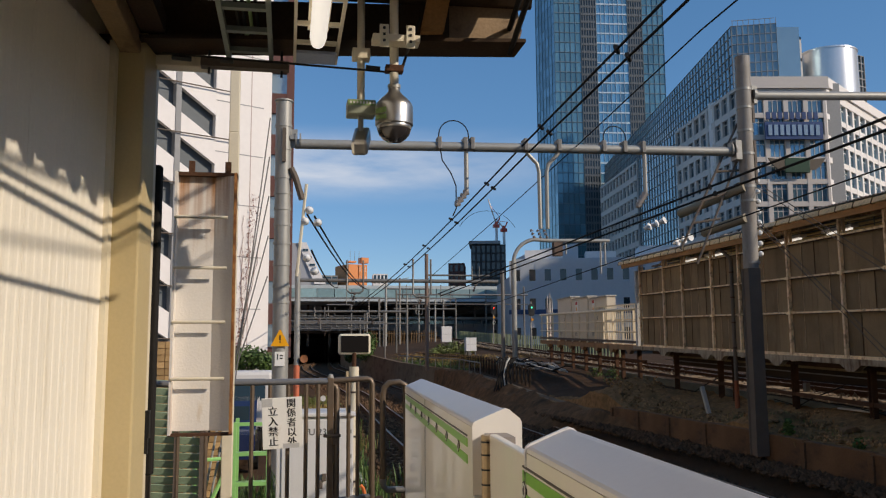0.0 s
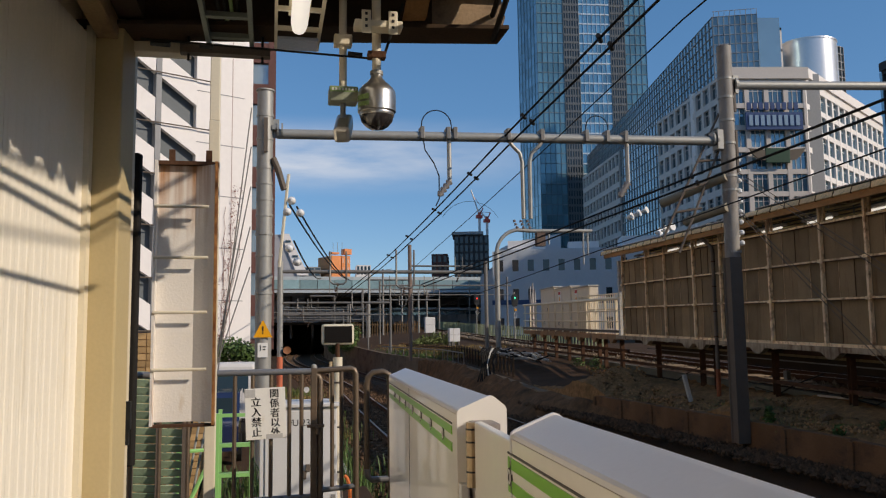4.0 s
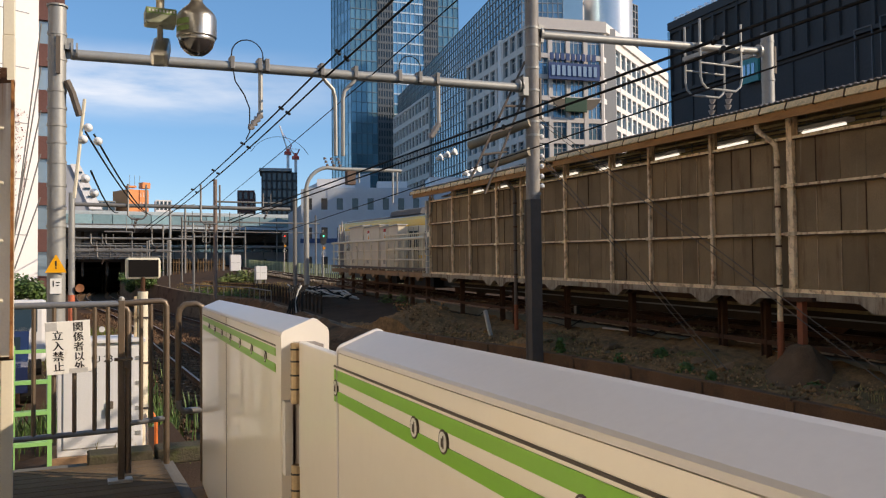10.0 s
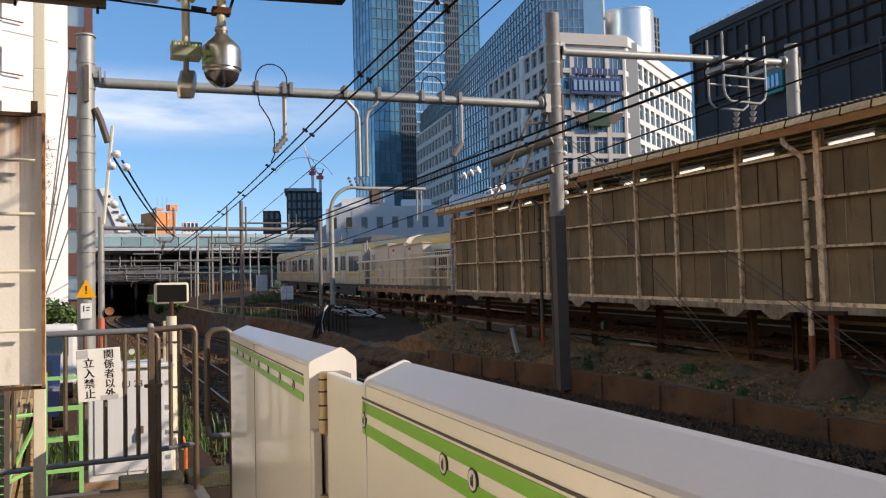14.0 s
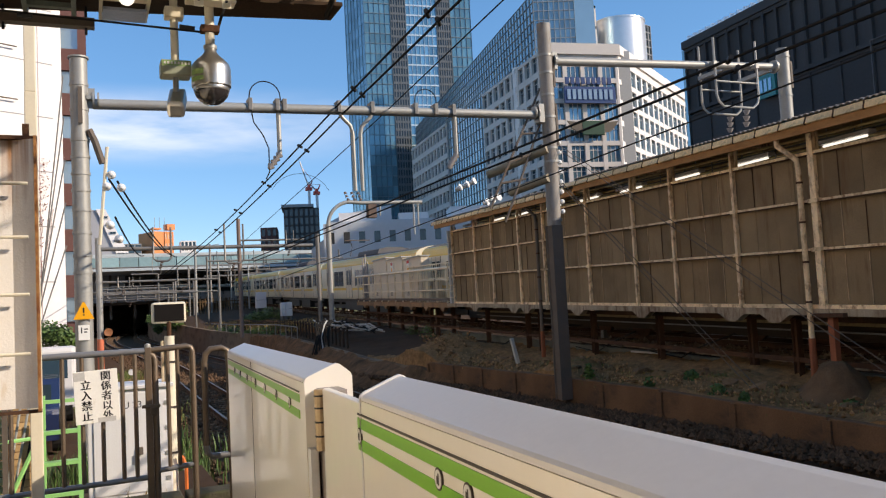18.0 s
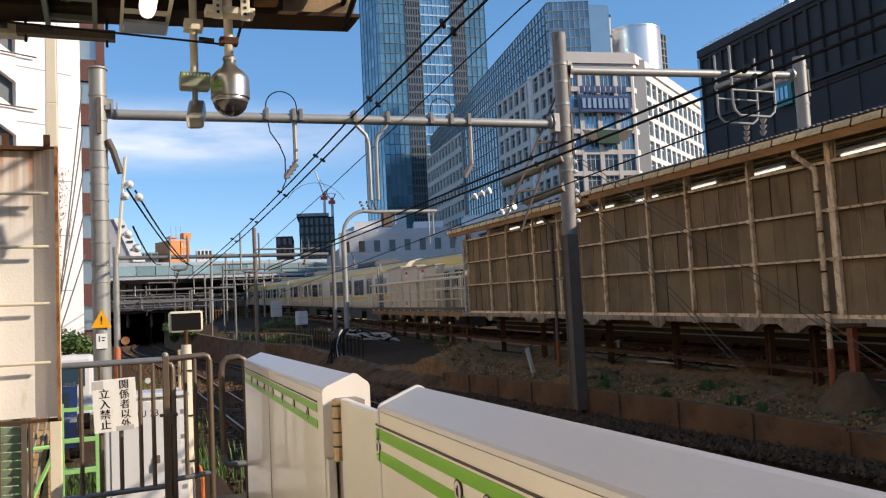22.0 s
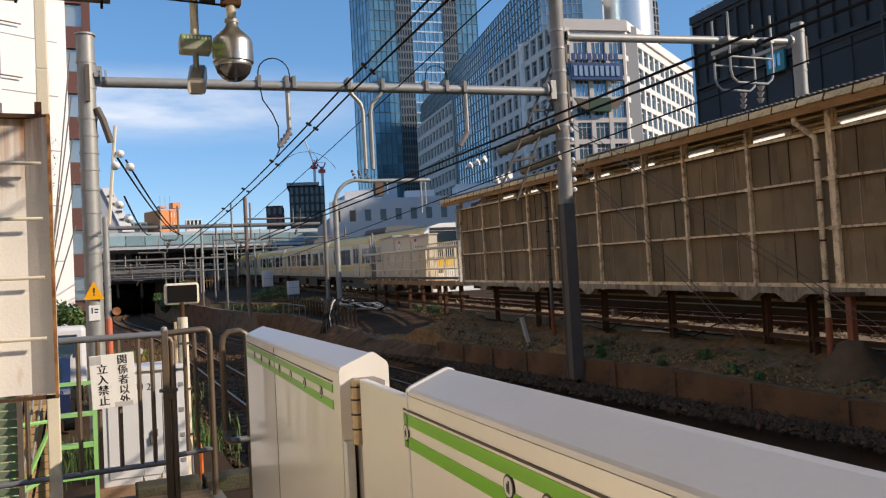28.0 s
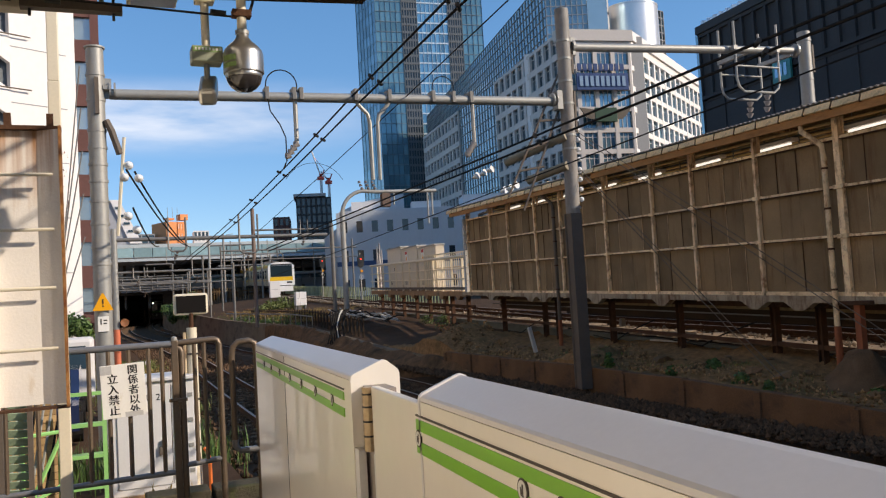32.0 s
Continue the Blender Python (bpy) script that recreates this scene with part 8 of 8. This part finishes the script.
    boxes("letter_bar", WHITE, n, [(-1.9 + k * 0.42, -1.62 + k * 0.42, -0.05, 0.0, -1.1, -0.2) for k in range(9)])
    for x, m in ((34.6, mat("teal_sign", (0.02, 0.20, 0.19), 0.4)), (36.6, mat("teal_sign", (0.02, 0.20, 0.19), 0.4))):
        n = thing("banner_sign", (0, 0, 0), "tall narrow teal banner sign on the dark wall", "sign", "banner signs")
        n.matrix_basis = t.matrix_basis @ pose(x, -0.8, 21.8)
        boxes("panel", m, n, [(-0.5, 0.5, 0, 1.0, -2.6, 2.6)])
        boxes("letter_bar", PALE_GLASS, n, [(-0.3, 0.3, -0.08, 0.0, -1.9 + k * 1.2, -1.2 + k * 1.2) for k in range(4)])
    n = thing("shop_sign", (0, 0, 0), "teal square shop sign with pale bars", "sign", "shop signs")
    n.matrix_basis = t.matrix_basis @ pose(15.0, -0.6, 24.3)
    boxes("panel", mat("teal_sign", (0.02, 0.20, 0.19), 0.4), n, [(-1.4, 1.4, 0, 0.3, -1.4, 1.5)])
    boxes("letter_bar", PALE_GLASS, n, [(-1.0 + k * 0.7, -0.55 + k * 0.7, -0.06, 0, -0.7, 0.7) for k in range(3)])
    # towers behind
    L3, t3 = seg((170.7, 168.5), (209.3, 116.6))
    g = block("glass_office_block", "blue glass office block behind the dark store", (170.7, 168.5, 0), t3, L3, 14, 128, BLUE_GLASS)
    facade(g, 0, L3, 54, 128, 16, 16, 0.3, 0.5, TEAL_FRAME, PALE_GLASS, 0.3, -0.1)
    L4, t4 = seg((117.0, 55.4), (123.3, 39.2))
    h = block("striped_office_block", "office block with dark fins and bluish windows", (117.0, 55.4, 0), t4, L4, 14, 70, DARK_GLASS)
    fin = mat("navy_fin", (0.035, 0.045, 0.065), 0.4)
    facade(h, 0, L4, 41, 68, 14, 9, 0.35, 0.2, fin, CABIN_GLASS, 0.7, -0.4)
    facade(h, 0, L4, 18, 40.9, 14, 9, 0.35, 0.2, fin, DARK_GLASS, 0.7, -0.4)
    first = boxes("fin", mat("pale_blue_fin", (0.26, 0.32, 0.40), 0.4, 0.2), h, [(-0.06, 0.06, -0.62, -0.4, 18, 68)])
    first.matrix_basis = pose(L4 / 14, 0, 0)
    for k in range(2, 14):
        again(first, h, pose(L4 * k / 14, 0, 0))
    L5, t5 = seg((123.3, 39.2), (125.3, 31.0))
    l = block("louvred_block", "grey louvred office block", (122.9, 38.8, 0), t5, L5, 14, 70, GREY_FACADE)
    facade(l, 0, L5, 18, 68, 3, 60, 0.15, 0.4, GREY_FACADE, DARK_GLASS, 0.35, -0.2, 120)
    W = block("white_block", "bright white building beyond the canopy", (123.5, 30.0, 0), -70, 26, 14, 62, WHITE_FACADE)
    facade(W, 0, 26, 18, 60, 9, 12, 1.4, 1.6, WHITE_FACADE, PALE_GLASS, 0.3, -0.1)


black_store()


def left_side():
    # white building with outside stairs and braces
    t = block("white_building", "white tiled building with open diagonal stairs", (-8.3, 37.0, -1.0), 28, 7.6, 12, 34, WHITE_FACADE)
    bm = B()
    box(bm, 4.8, 7.2, -0.02, 0.4, 0, 34)
    part("corner_pier", bm, WHITE_FACADE, t)
    for z in np.arange(2, 34, 2.4):
        boxes("joint", GREY_FACADE, t, [(4.8, 7.2, -0.03, 0.0, z, z + 0.04)])
    boxes("edge_face", WHITE_FACADE, t, [(7.15, 7.65, 0.05, 12, 0, 34)])
    for k in range(12):
        z = 3.0 + k * 2.285
        part("stair_flight", extrude(B(), [(-0.2, z + 3.1), (-0.2, z + 1.95), (4.8, z - 1.15), (4.8, z)], "y", -0.06, 0.2), WHITE_FACADE, t, "white diagonal stair flight")
        part("tie_bar", cyl(B(), (-0.3, -0.2, z + 0.05), (5.6, -0.2, z + 0.05), 0.03, 6), DARK_MAST, t, "thin dark tie bar")
    for x in (1.2, 2.9):
        boxes("stair_column", GREY_FACADE, t, [(x, x + 0.25, -0.1, 0.3, 0, 34)])
    # dark sheet stands for the shade inside the open stairs
    boxes("recess_shade", TOWER_DARK, t, [(-0.4, 4.8, 0.31, 0.41, 0, 34)])
    boxes("joint", mat("pink_joint", (0.45, 0.33, 0.30), 0.8), t, [(6.55, 6.58, -0.03, 0.0, 0, 34)])
    # dry climber on the pier
    rnd = random.Random(71)
    climber = thing("dry_climber", (0, 0, 0), "reddish brown dry climbing plant on the white wall", "climbing plant")
    climber.matrix_basis = t.matrix_basis.copy()
    for _ in range(4):
        x, z, pts = 6.0 + rnd.uniform(-0.15, 0.15), 1.0, []
        while z < rnd.uniform(7.5, 10.0):
            pts.append((x, -0.07, z))
            x, z = x + rnd.uniform(-0.10, 0.19), z + rnd.uniform(0.3, 0.6)
        part("stem", tube(B(), pts, 0.010, 5), mat("red_bark", (0.18, 0.06, 0.04), 0.9) if "red_bark" not in bpy.data.materials else bpy.data.materials["red_bark"], climber)
    verts, faces = [], []
    for _ in range(700):
        z = rnd.uniform(1.5, 9.8)
        p = Vector((5.9 + (z - 1.0) * 0.10 + rnd.gauss(0, 0.13), -0.06 - rnd.uniform(0, 0.12), z))
        s, b_ = rnd.uniform(0.03, 0.07), len(verts)
        verts += [p + Vector((rnd.uniform(-s, s), rnd.uniform(-s, s) * 0.5, rnd.uniform(-s, s))) for _ in range(3)]
        faces.append((b_, b_ + 1, b_ + 2))
    me = bpy.data.meshes.new("foliage")
    me.from_pydata(verts, [], faces)
    me.materials.append(bpy.data.materials["red_bark"])
    new("foliage", me).parent = climber
    # brown tile building behind
    b = block("brown_tile_building", "brown tiled building with pale windows", (-13.0, 62.0, -1.0), 0, 12.6, 12, 30, BROWN_TILE)
    facade(b, 6.0, 12.6, 2.0, 30, 3, 9, 1.1, 1.5, BROWN_TILE, PALE_GLASS, 0.4, -0.1)
    # slanted white hall
    p = thing("slanted_hall", (0, 0, 0), "white building with a steep slanted gable", "building")
    part("body", extrude(B(), [(-12.3, 4.7), (4.4, 4.7), (4.4, 11.4), (1.6, 17.6), (-12.3, 17.6)], "y", 128.5, 147), mat("grey_gable", (0.36, 0.36, 0.38), 0.7, vary=0.06, scale=0.4, fine=4), p)
    part("sloping_band", extrude(B(), [(3.3, 11.4), (4.95, 11.4), (2.0, 17.7), (0.75, 17.7)], "y", 128.2, 128.5), WHITE_FACADE, p, "white sloping edge band")
    for k in range(5):
        boxes("window", DARK_GLASS, p, [(3.6 - 0.53 * k, 4.4 - 0.53 * k, 128.05, 128.25, 11.9 + 1.12 * k, 12.2 + 1.12 * k)])
    o = block("orange_building", "orange tiled building with rooftop plant", (29.0, 420.0, 0), 22, 11.2, 16, 44, ORANGE_TILE)
    facade(o, 6.0, 10.4, 30, 44, 3, 3, 1.0, 2.2, ORANGE_TILE, WHITE_FACADE, 0.3, -0.1)
    boxes("roof_plant", ORANGE_TILE, o, [(1, 5, 1, 5, 45, 45.8), (8, 12, 1, 5, 45, 47.8)])
    for x in (2, 4.5, 7):
        boxes("aerial", GREY_FACADE, o, [(x, x + 0.15, 2, 2.15, 45, 51)])
    for x, w, h, m in ((12.0, 12.0, 38.5, GREY_FACADE), (42.0, 7.3, 39.5, WHITE_FACADE), (6.0, 11, 36, GREY_FACADE)):
        q = block("distant_block", "distant city block on the skyline", (x, 424, 0), 0, w, 10, h, m, group="distant blocks")
        facade(q, 0, w, 18, h, 4, 4, 0.6, 1.2, m, DARK_GLASS, 0.3, -0.1)
    # dark block and its neighbours
    d = block("dark_office_block", "dark office block with vertical windows", (42.1, 194.0, 0), -14, 8.2, 12, 25.9, BLACK_CLAD)
    facade(d, 0, 8.2, 10, 26, 7, 8, 0.5, 0.4, BLACK_CLAD, DARK_GLASS, 0.4, -0.2)
    boxes("roof_plate", GREY_FACADE, d, [(-0.5, 7.0, -0.6, 10, 26.2, 26.9)])
    d = block("brown_office_block", "dark brown office block with pale windows", (38.5, 204.0, 0), -14, 4.4, 10, 22.6, BROWN_TILE)
    facade(d, 0, 4, 8, 22.6, 3, 6, 0.6, 0.8, BROWN_TILE, DARK_GLASS, 0.4, -0.2)
    # bluish low building behind the raised track
    e = block("pale_blue_building", "long pale bluish building with small windows", (27.9, 106.6, -1), -18, 26, 12, 14.2, BLUE_WHITE)
    facade(e, 0, 26, 2.5, 13.9, 13, 3, 1.2, 2.3, BLUE_WHITE, DARK_GLASS, 0.35, -0.1)
    boxes("blue_band", mat("navy_band", (0.03, 0.07, 0.16), 0.5), e, [(-0.1, 26.1, -0.25, 0, 6.9, 7.5), (-0.1, 26.1, -0.25, 0, 2.4, 3.0)])
    boxes("roof_box", WHITE_FACADE, e, [(2, 7, 2, 6, 14.2, 15.5), (10, 14, 2, 6, 14.2, 15.2), (17, 24, 2, 8, 14.2, 15.8)])
    v = thing("sloping_hall", (24.5, 112.0, -1), "pale hall with a stepped sloping roof", "building", turn=-18)
    prof = [(3.0, 0), (3.0, 11.0), (5.2, 12.6), (5.2, 14.4), (7.6, 15.6), (14, 16.6), (14, 0)]
    part("body", extrude(B(), prof, "y", 0, 14), BLUE_WHITE, v)
    for k in range(3):
        boxes("window", DARK_GLASS, v, [(6.2 + 2.4 * k, 7.2 + 2.4 * k, -0.06, 0.0, 11.2, 13.0)])
    white, red = mat("crane_white", (0.72, 0.68, 0.66), 0.5), mat("crane_red", (0.62, 0.09, 0.06), 0.5)
    for x, z, tip in ((49.4, 31.4, (-2.0, 6.5)), (51.3, 30.4, (-1.9, 2.6))):
        c = thing("tower_crane", (x, 198.0, 20.0), "red and white tower crane on a distant roof", "crane", "tower cranes")
        h = z - 20.0
        boxes("mast", white, c, [(-0.28, 0.28, -0.28, 0.28, 0, h)])
        boxes("cab", red, c, [(-0.8, 0.7, -0.5, 0.5, h - 0.5, h + 0.3), (-0.35, 0.35, -0.35, 0.35, h + 0.3, h + 1.0)], "red slewing cab")
        part("jib", cyl(B(), (0, 0, h + 0.3), (tip[0], 0, h + tip[1]), 0.17, 6), white, c)
        part("mast_head", cyl(B(), (0, 0, h), (0.9, 0, h + 2.0), 0.15, 6), red, c)
        part("stay", cyl(B(), (0.9, 0, h + 2.0), (tip[0] * 0.8, 0, h + tip[1] * 0.8), 0.05, 5), red, c)


left_side()


def west_bounce_blocks():
    """Unseen pale blocks added to bounce warm sunlight onto the line; they close the place to the west and south."""
    warm = mat("warm_bounce_facade", (0.62, 0.50, 0.36), 0.7, vary=0.08, scale=0.2, fine=3, bump=0.05)
    for x, y, w, h in ((-34, 6, 30, 30), (-34, -22, 26, 36), (-34, -54, 30, 27), (-34, -90, 34, 33), (-44, 74, 34, 28), (-46, 112, 36, 34), (-48, 152, 38, 30)):
        t = block("street_building", "unseen pale block added to bounce warm sunlight", (x, y, -1.0), 90, w, 14, h, warm, group="street buildings")
        facade(t, 0, w, 3, h, 7, 8, 2.2, 2.0, warm, DARK_GLASS, 0.3, -0.1, 60)


west_bounce_blocks()


def east_sky_screens():
    """Unseen low blocks in the south-east, behind the walk, added to cut low sky light and deepen shade."""
    grey = mat("sky_screen_facade", (0.24, 0.22, 0.20), 0.75, vary=0.1, scale=0.2, fine=3, bump=0.05)
    for x, y, turn, w, h in ((58, 2, -90, 26, 19), (58, -28, -90, 28, 21), (60, -60, -90, 30, 20), (48, -100, -130, 34, 22), (10, -112, 180, 34, 26), (-28, -112, 180, 32, 24)):
        t = block("office_block", "unseen grey block added to cut low sky light", (x, y, -1.0), turn, w, 12, h, grey, group="office blocks")
        facade(t, 0, w, 3, h, 5, 4, 2.4, 2.2, grey, DARK_GLASS, 0.3, -0.1, 20)


east_sky_screens()


# ---- trains ----
def rail_car(name, label, colour, roof, cab, category="train car", group=""):
    """A commuter rail car 19.6 m long with its own origin at rail level, ahead along +y."""
    t = thing(name, (0, 0, 0), label, category, group)
    L, W = 19.5, 1.475
    prof = [(-W + 0.06, 0.98), (-W, 1.1), (-W, 3.05), (-W + 0.06, 3.28), (-W + 0.25, 3.46), (-0.7, 3.60), (0, 3.64), (0.7, 3.60), (W - 0.25, 3.46), (W - 0.06, 3.28), (W, 3.05), (W, 1.1), (W - 0.06, 0.98)]
    part("body", extrude(B(), prof, "y", -L / 2, L / 2), TRAIN_SILVER, t, smooth=True)
    part("roof", extrude(B(), [(-W + 0.24, 3.47), (-0.7, 3.615), (0, 3.655), (0.7, 3.615), (W - 0.24, 3.47), (0, 3.4)], "y", -L / 2 + 0.02, L / 2 - 0.02), TRAIN_ROOF, t)
    boxes("underframe", BLACK, t, [(-1.2, 1.2, -L / 2 + 0.4, L / 2 - 0.4, 0.75, 1.0), (-1.3, 1.3, -4.5, -1.0, 0.25, 0.8), (-1.3, 1.3, 0.2, 4.2, 0.3, 0.8)])
    for y in (-6.6, 6.6):
        bg = boxes("bogie", BLACK, t, [(-1.05, -0.95, y - 1.6, y + 1.6, 0.35, 0.6), (0.95, 1.05, y - 1.6, y + 1.6, 0.35, 0.6), (-1, 1, y - 0.3, y + 0.3, 0.4, 0.75)])
        for yy in (-1.05, 1.05):
            for x in (-0.6, 0.54):
                part("wheel", cyl(B(), (x, y + yy, 0.43), (x + 0.1, y + yy, 0.43), 0.43, 14), RUST, bg)
    for side in (-1, 1):
        s = side * W
        lo, hi = (s - 0.006, s + 0.002) if side < 0 else (s - 0.002, s + 0.006)
        boxes("waist_band", colour, t, [(lo, hi, -L / 2 + 0.02, L / 2 - 0.02, 1.52, 1.66)], "coloured waist band")
        band = [(side * x, z) for x, z in ((W + 0.004, 2.99), (W + 0.004, 3.05), (W - 0.054, 3.285), (W - 0.20, 3.43), (W - 0.22, 3.40), (W - 0.08, 3.26), (W - 0.02, 3.0))]
        part("cant_band", extrude(B(), band if side > 0 else band[::-1], "y", -L / 2 + 0.02, L / 2 - 0.02), colour, t, "coloured band below the roof")
        for k in range(4):
            y = -7.6 + k * 5.07
            d = boxes("door", mat("train_door", (0.74, 0.62, 0.44), 0.4, 0.0, vary=0.05) if k == 0 and side < 0 else bpy.data.materials["train_door"], t, [(lo - 0.006 * (side < 0), hi + 0.006 * (side > 0), y - 0.65, y + 0.65, 1.08, 2.95)])
            boxes("door_window", DARK_GLASS, d, [(lo - 0.012 * (side < 0), hi + 0.012 * (side > 0), y - 0.52, y - 0.08, 1.85, 2.75), (lo - 0.012 * (side < 0), hi + 0.012 * (side > 0), y + 0.08, y + 0.52, 1.85, 2.75)])
            boxes("door_gap", BLACK, d, [(lo - 0.009 * (side < 0), hi + 0.009 * (side > 0), y - 0.66, y - 0.635, 1.06, 2.97), (lo - 0.009 * (side < 0), hi + 0.009 * (side > 0), y + 0.635, y + 0.66, 1.06, 2.97), (lo - 0.009 * (side < 0), hi + 0.009 * (side > 0), y - 0.01, y + 0.01, 1.08, 2.95)])
        for k in range(3):
            y = -5.07 + k * 5.07
            boxes("window", DARK_GLASS, t, [(lo - 0.003 * (side < 0), hi + 0.003 * (side > 0), y - 1.15, y - 0.04, 1.78, 2.72), (lo - 0.003 * (side < 0), hi + 0.003 * (side > 0), y + 0.04, y + 1.15, 1.78, 2.72)])
    if roof:
        part("air_conditioner", extrude(B(), [(-1.0, 3.58), (-0.9, 3.82), (-0.5, 3.92), (0.5, 3.92), (0.9, 3.82), (1.0, 3.58)], "y", -2.1, 2.1), TRAIN_ROOF, t, "grey roof cooling unit")
    if roof == 2:
        p = part("pantograph", tube(B(), [(-0.5, 5.6, 3.75), (-0.1, 6.5, 4.35), (-0.5, 5.5, 4.75)], 0.03, 6), DARK_MAST, t, "folded pantograph")
        boxes("collector", DARK_MAST, p, [(-0.85, 0.85, 5.45, 5.6, 4.74, 4.8)])
    for e in cab:
        y = e * L / 2
        front = [(-W, 1.0), (-W, 3.2), (-W + 0.35, 3.5), (-0.6, 3.64), (0.6, 3.64), (W - 0.35, 3.5), (W, 3.2), (W, 1.0)]
        lo, hi = sorted((y, y + e * 0.26))
        nose = part("nose", extrude(B(), front, "y", lo, hi), TRAIN_WHITE, t, "white cab front", smooth=True)
        f0, f1 = sorted((y + e * 0.262, y + e * 0.285))
        boxes("windscreen", DARK_GLASS, nose, [(-1.22, 1.22, f0, f1, 1.98, 3.25)], "black windscreen", 0.01)
        boxes("cab_band", colour, nose, [(-1.3, 1.3, f0, f1, 1.52, 1.96)], "broad coloured band")
        boxes("lamp_housing", BLACK, nose, [(-1.2, -0.6, f0, f1, 1.22, 1.40), (0.6, 1.2, f0, f1, 1.22, 1.40)])
        boxes("skirt", TRAIN_WHITE, nose, [(-1.25, 1.25, f0 - 0.2, f1, 0.3, 0.9)], "white skirt", 0.03)
        boxes("coupler", BLACK, nose, [(-0.16, 0.16, f0, f1 + 0.02, 0.72, 1.0)])
        if colour is TRAIN_GREEN:
            hl = B()
            for x in (-0.98, 0.98):
                lathe(hl, [(0.11, -0.04), (0.11, 0.04)], 14, "y", (x, (f0 + f1) / 2 + e * 0.02, 3.28))
            part("headlight", hl, HEADLIGHT, nose, "lit white headlights")
        boxes("gangway_panel", BLACK, nose, [(-1.2, 1.2, f0, f1, 3.28, 3.42)])
    if len(cab) < 2:
        boxes("gangway", BLACK, t, [(-0.55, 0.55, -L / 2 - 0.25, -L / 2, 1.1, 3.2)] if 1 in cab else [(-0.55, 0.55, L / 2, L / 2 + 0.25, 1.1, 3.2)])
    return t


def on_line(line, y):
    a, b = line(y - 0.5), line(y + 0.5)
    d = (b - a).normalized()
    yaw = -math.degrees(math.atan2(d.x, d.y))
    pitch = math.degrees(math.asin(d.z))
    return Matrix.Translation(line(y)) @ pose(0, 0, 0, pitch, 0, yaw)


def head_at(t):
    """Where the front of the yellow train stands along its track."""
    if t < 0.3:
        return 15.0
    if t < 12:
        return 15.0 + 0.3484 * (t - 0.3) ** 2
    return 62.7 + 8.15 * (t - 12) + 0.175 * (t - 12) ** 2


def green_line(y):
    return second_track(y)


yellow_cars, green_cars = [], []
first_car = rail_car("yellow_train_car", "silver commuter train cab car with yellow bands", TRAIN_YELLOW, 1, (1,), group="yellow train")
middle_car = rail_car("yellow_train_car", "silver commuter train car with yellow bands", TRAIN_YELLOW, 2, (), group="yellow train")
last_car = rail_car("yellow_train_car", "silver commuter train cab car with yellow and black front", TRAIN_YELLOW, 1, (-1,), group="yellow train")
yellow_cars = [first_car, middle_car] + [copy_thing(middle_car, Matrix()) for _ in range(7)] + [last_car]
green_cars = [rail_car("green_train_car", "silver commuter train cab car with green bands and lit headlights", TRAIN_GREEN, 1, (-1,), group="green train")]


def motions():
    times = [0, 0.5, 1, 2, 3, 4, 5, 6, 7, 8, 9, 10, 11, 12, 13, 14, 15, 16, 17, 18, 20, 22, 24, 26, 26.5, 27, 28, 29, 30, 31, 32]
    for k, car in enumerate(yellow_cars):
        walk(car, [(t, on_line(sobu_track, head_at(t) - 10.0 - 20.0 * k)) for t in times])
    for k, car in enumerate(green_cars):
        walk(car, [(t, on_line(green_line, 174.5 + min(22.0, 4.2 * (32 - t)) + 20 * k)) for t in times])

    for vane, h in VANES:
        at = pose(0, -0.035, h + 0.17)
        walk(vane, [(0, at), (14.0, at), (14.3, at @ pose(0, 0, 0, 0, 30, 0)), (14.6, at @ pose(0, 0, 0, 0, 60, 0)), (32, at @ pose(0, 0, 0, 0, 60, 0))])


motions()
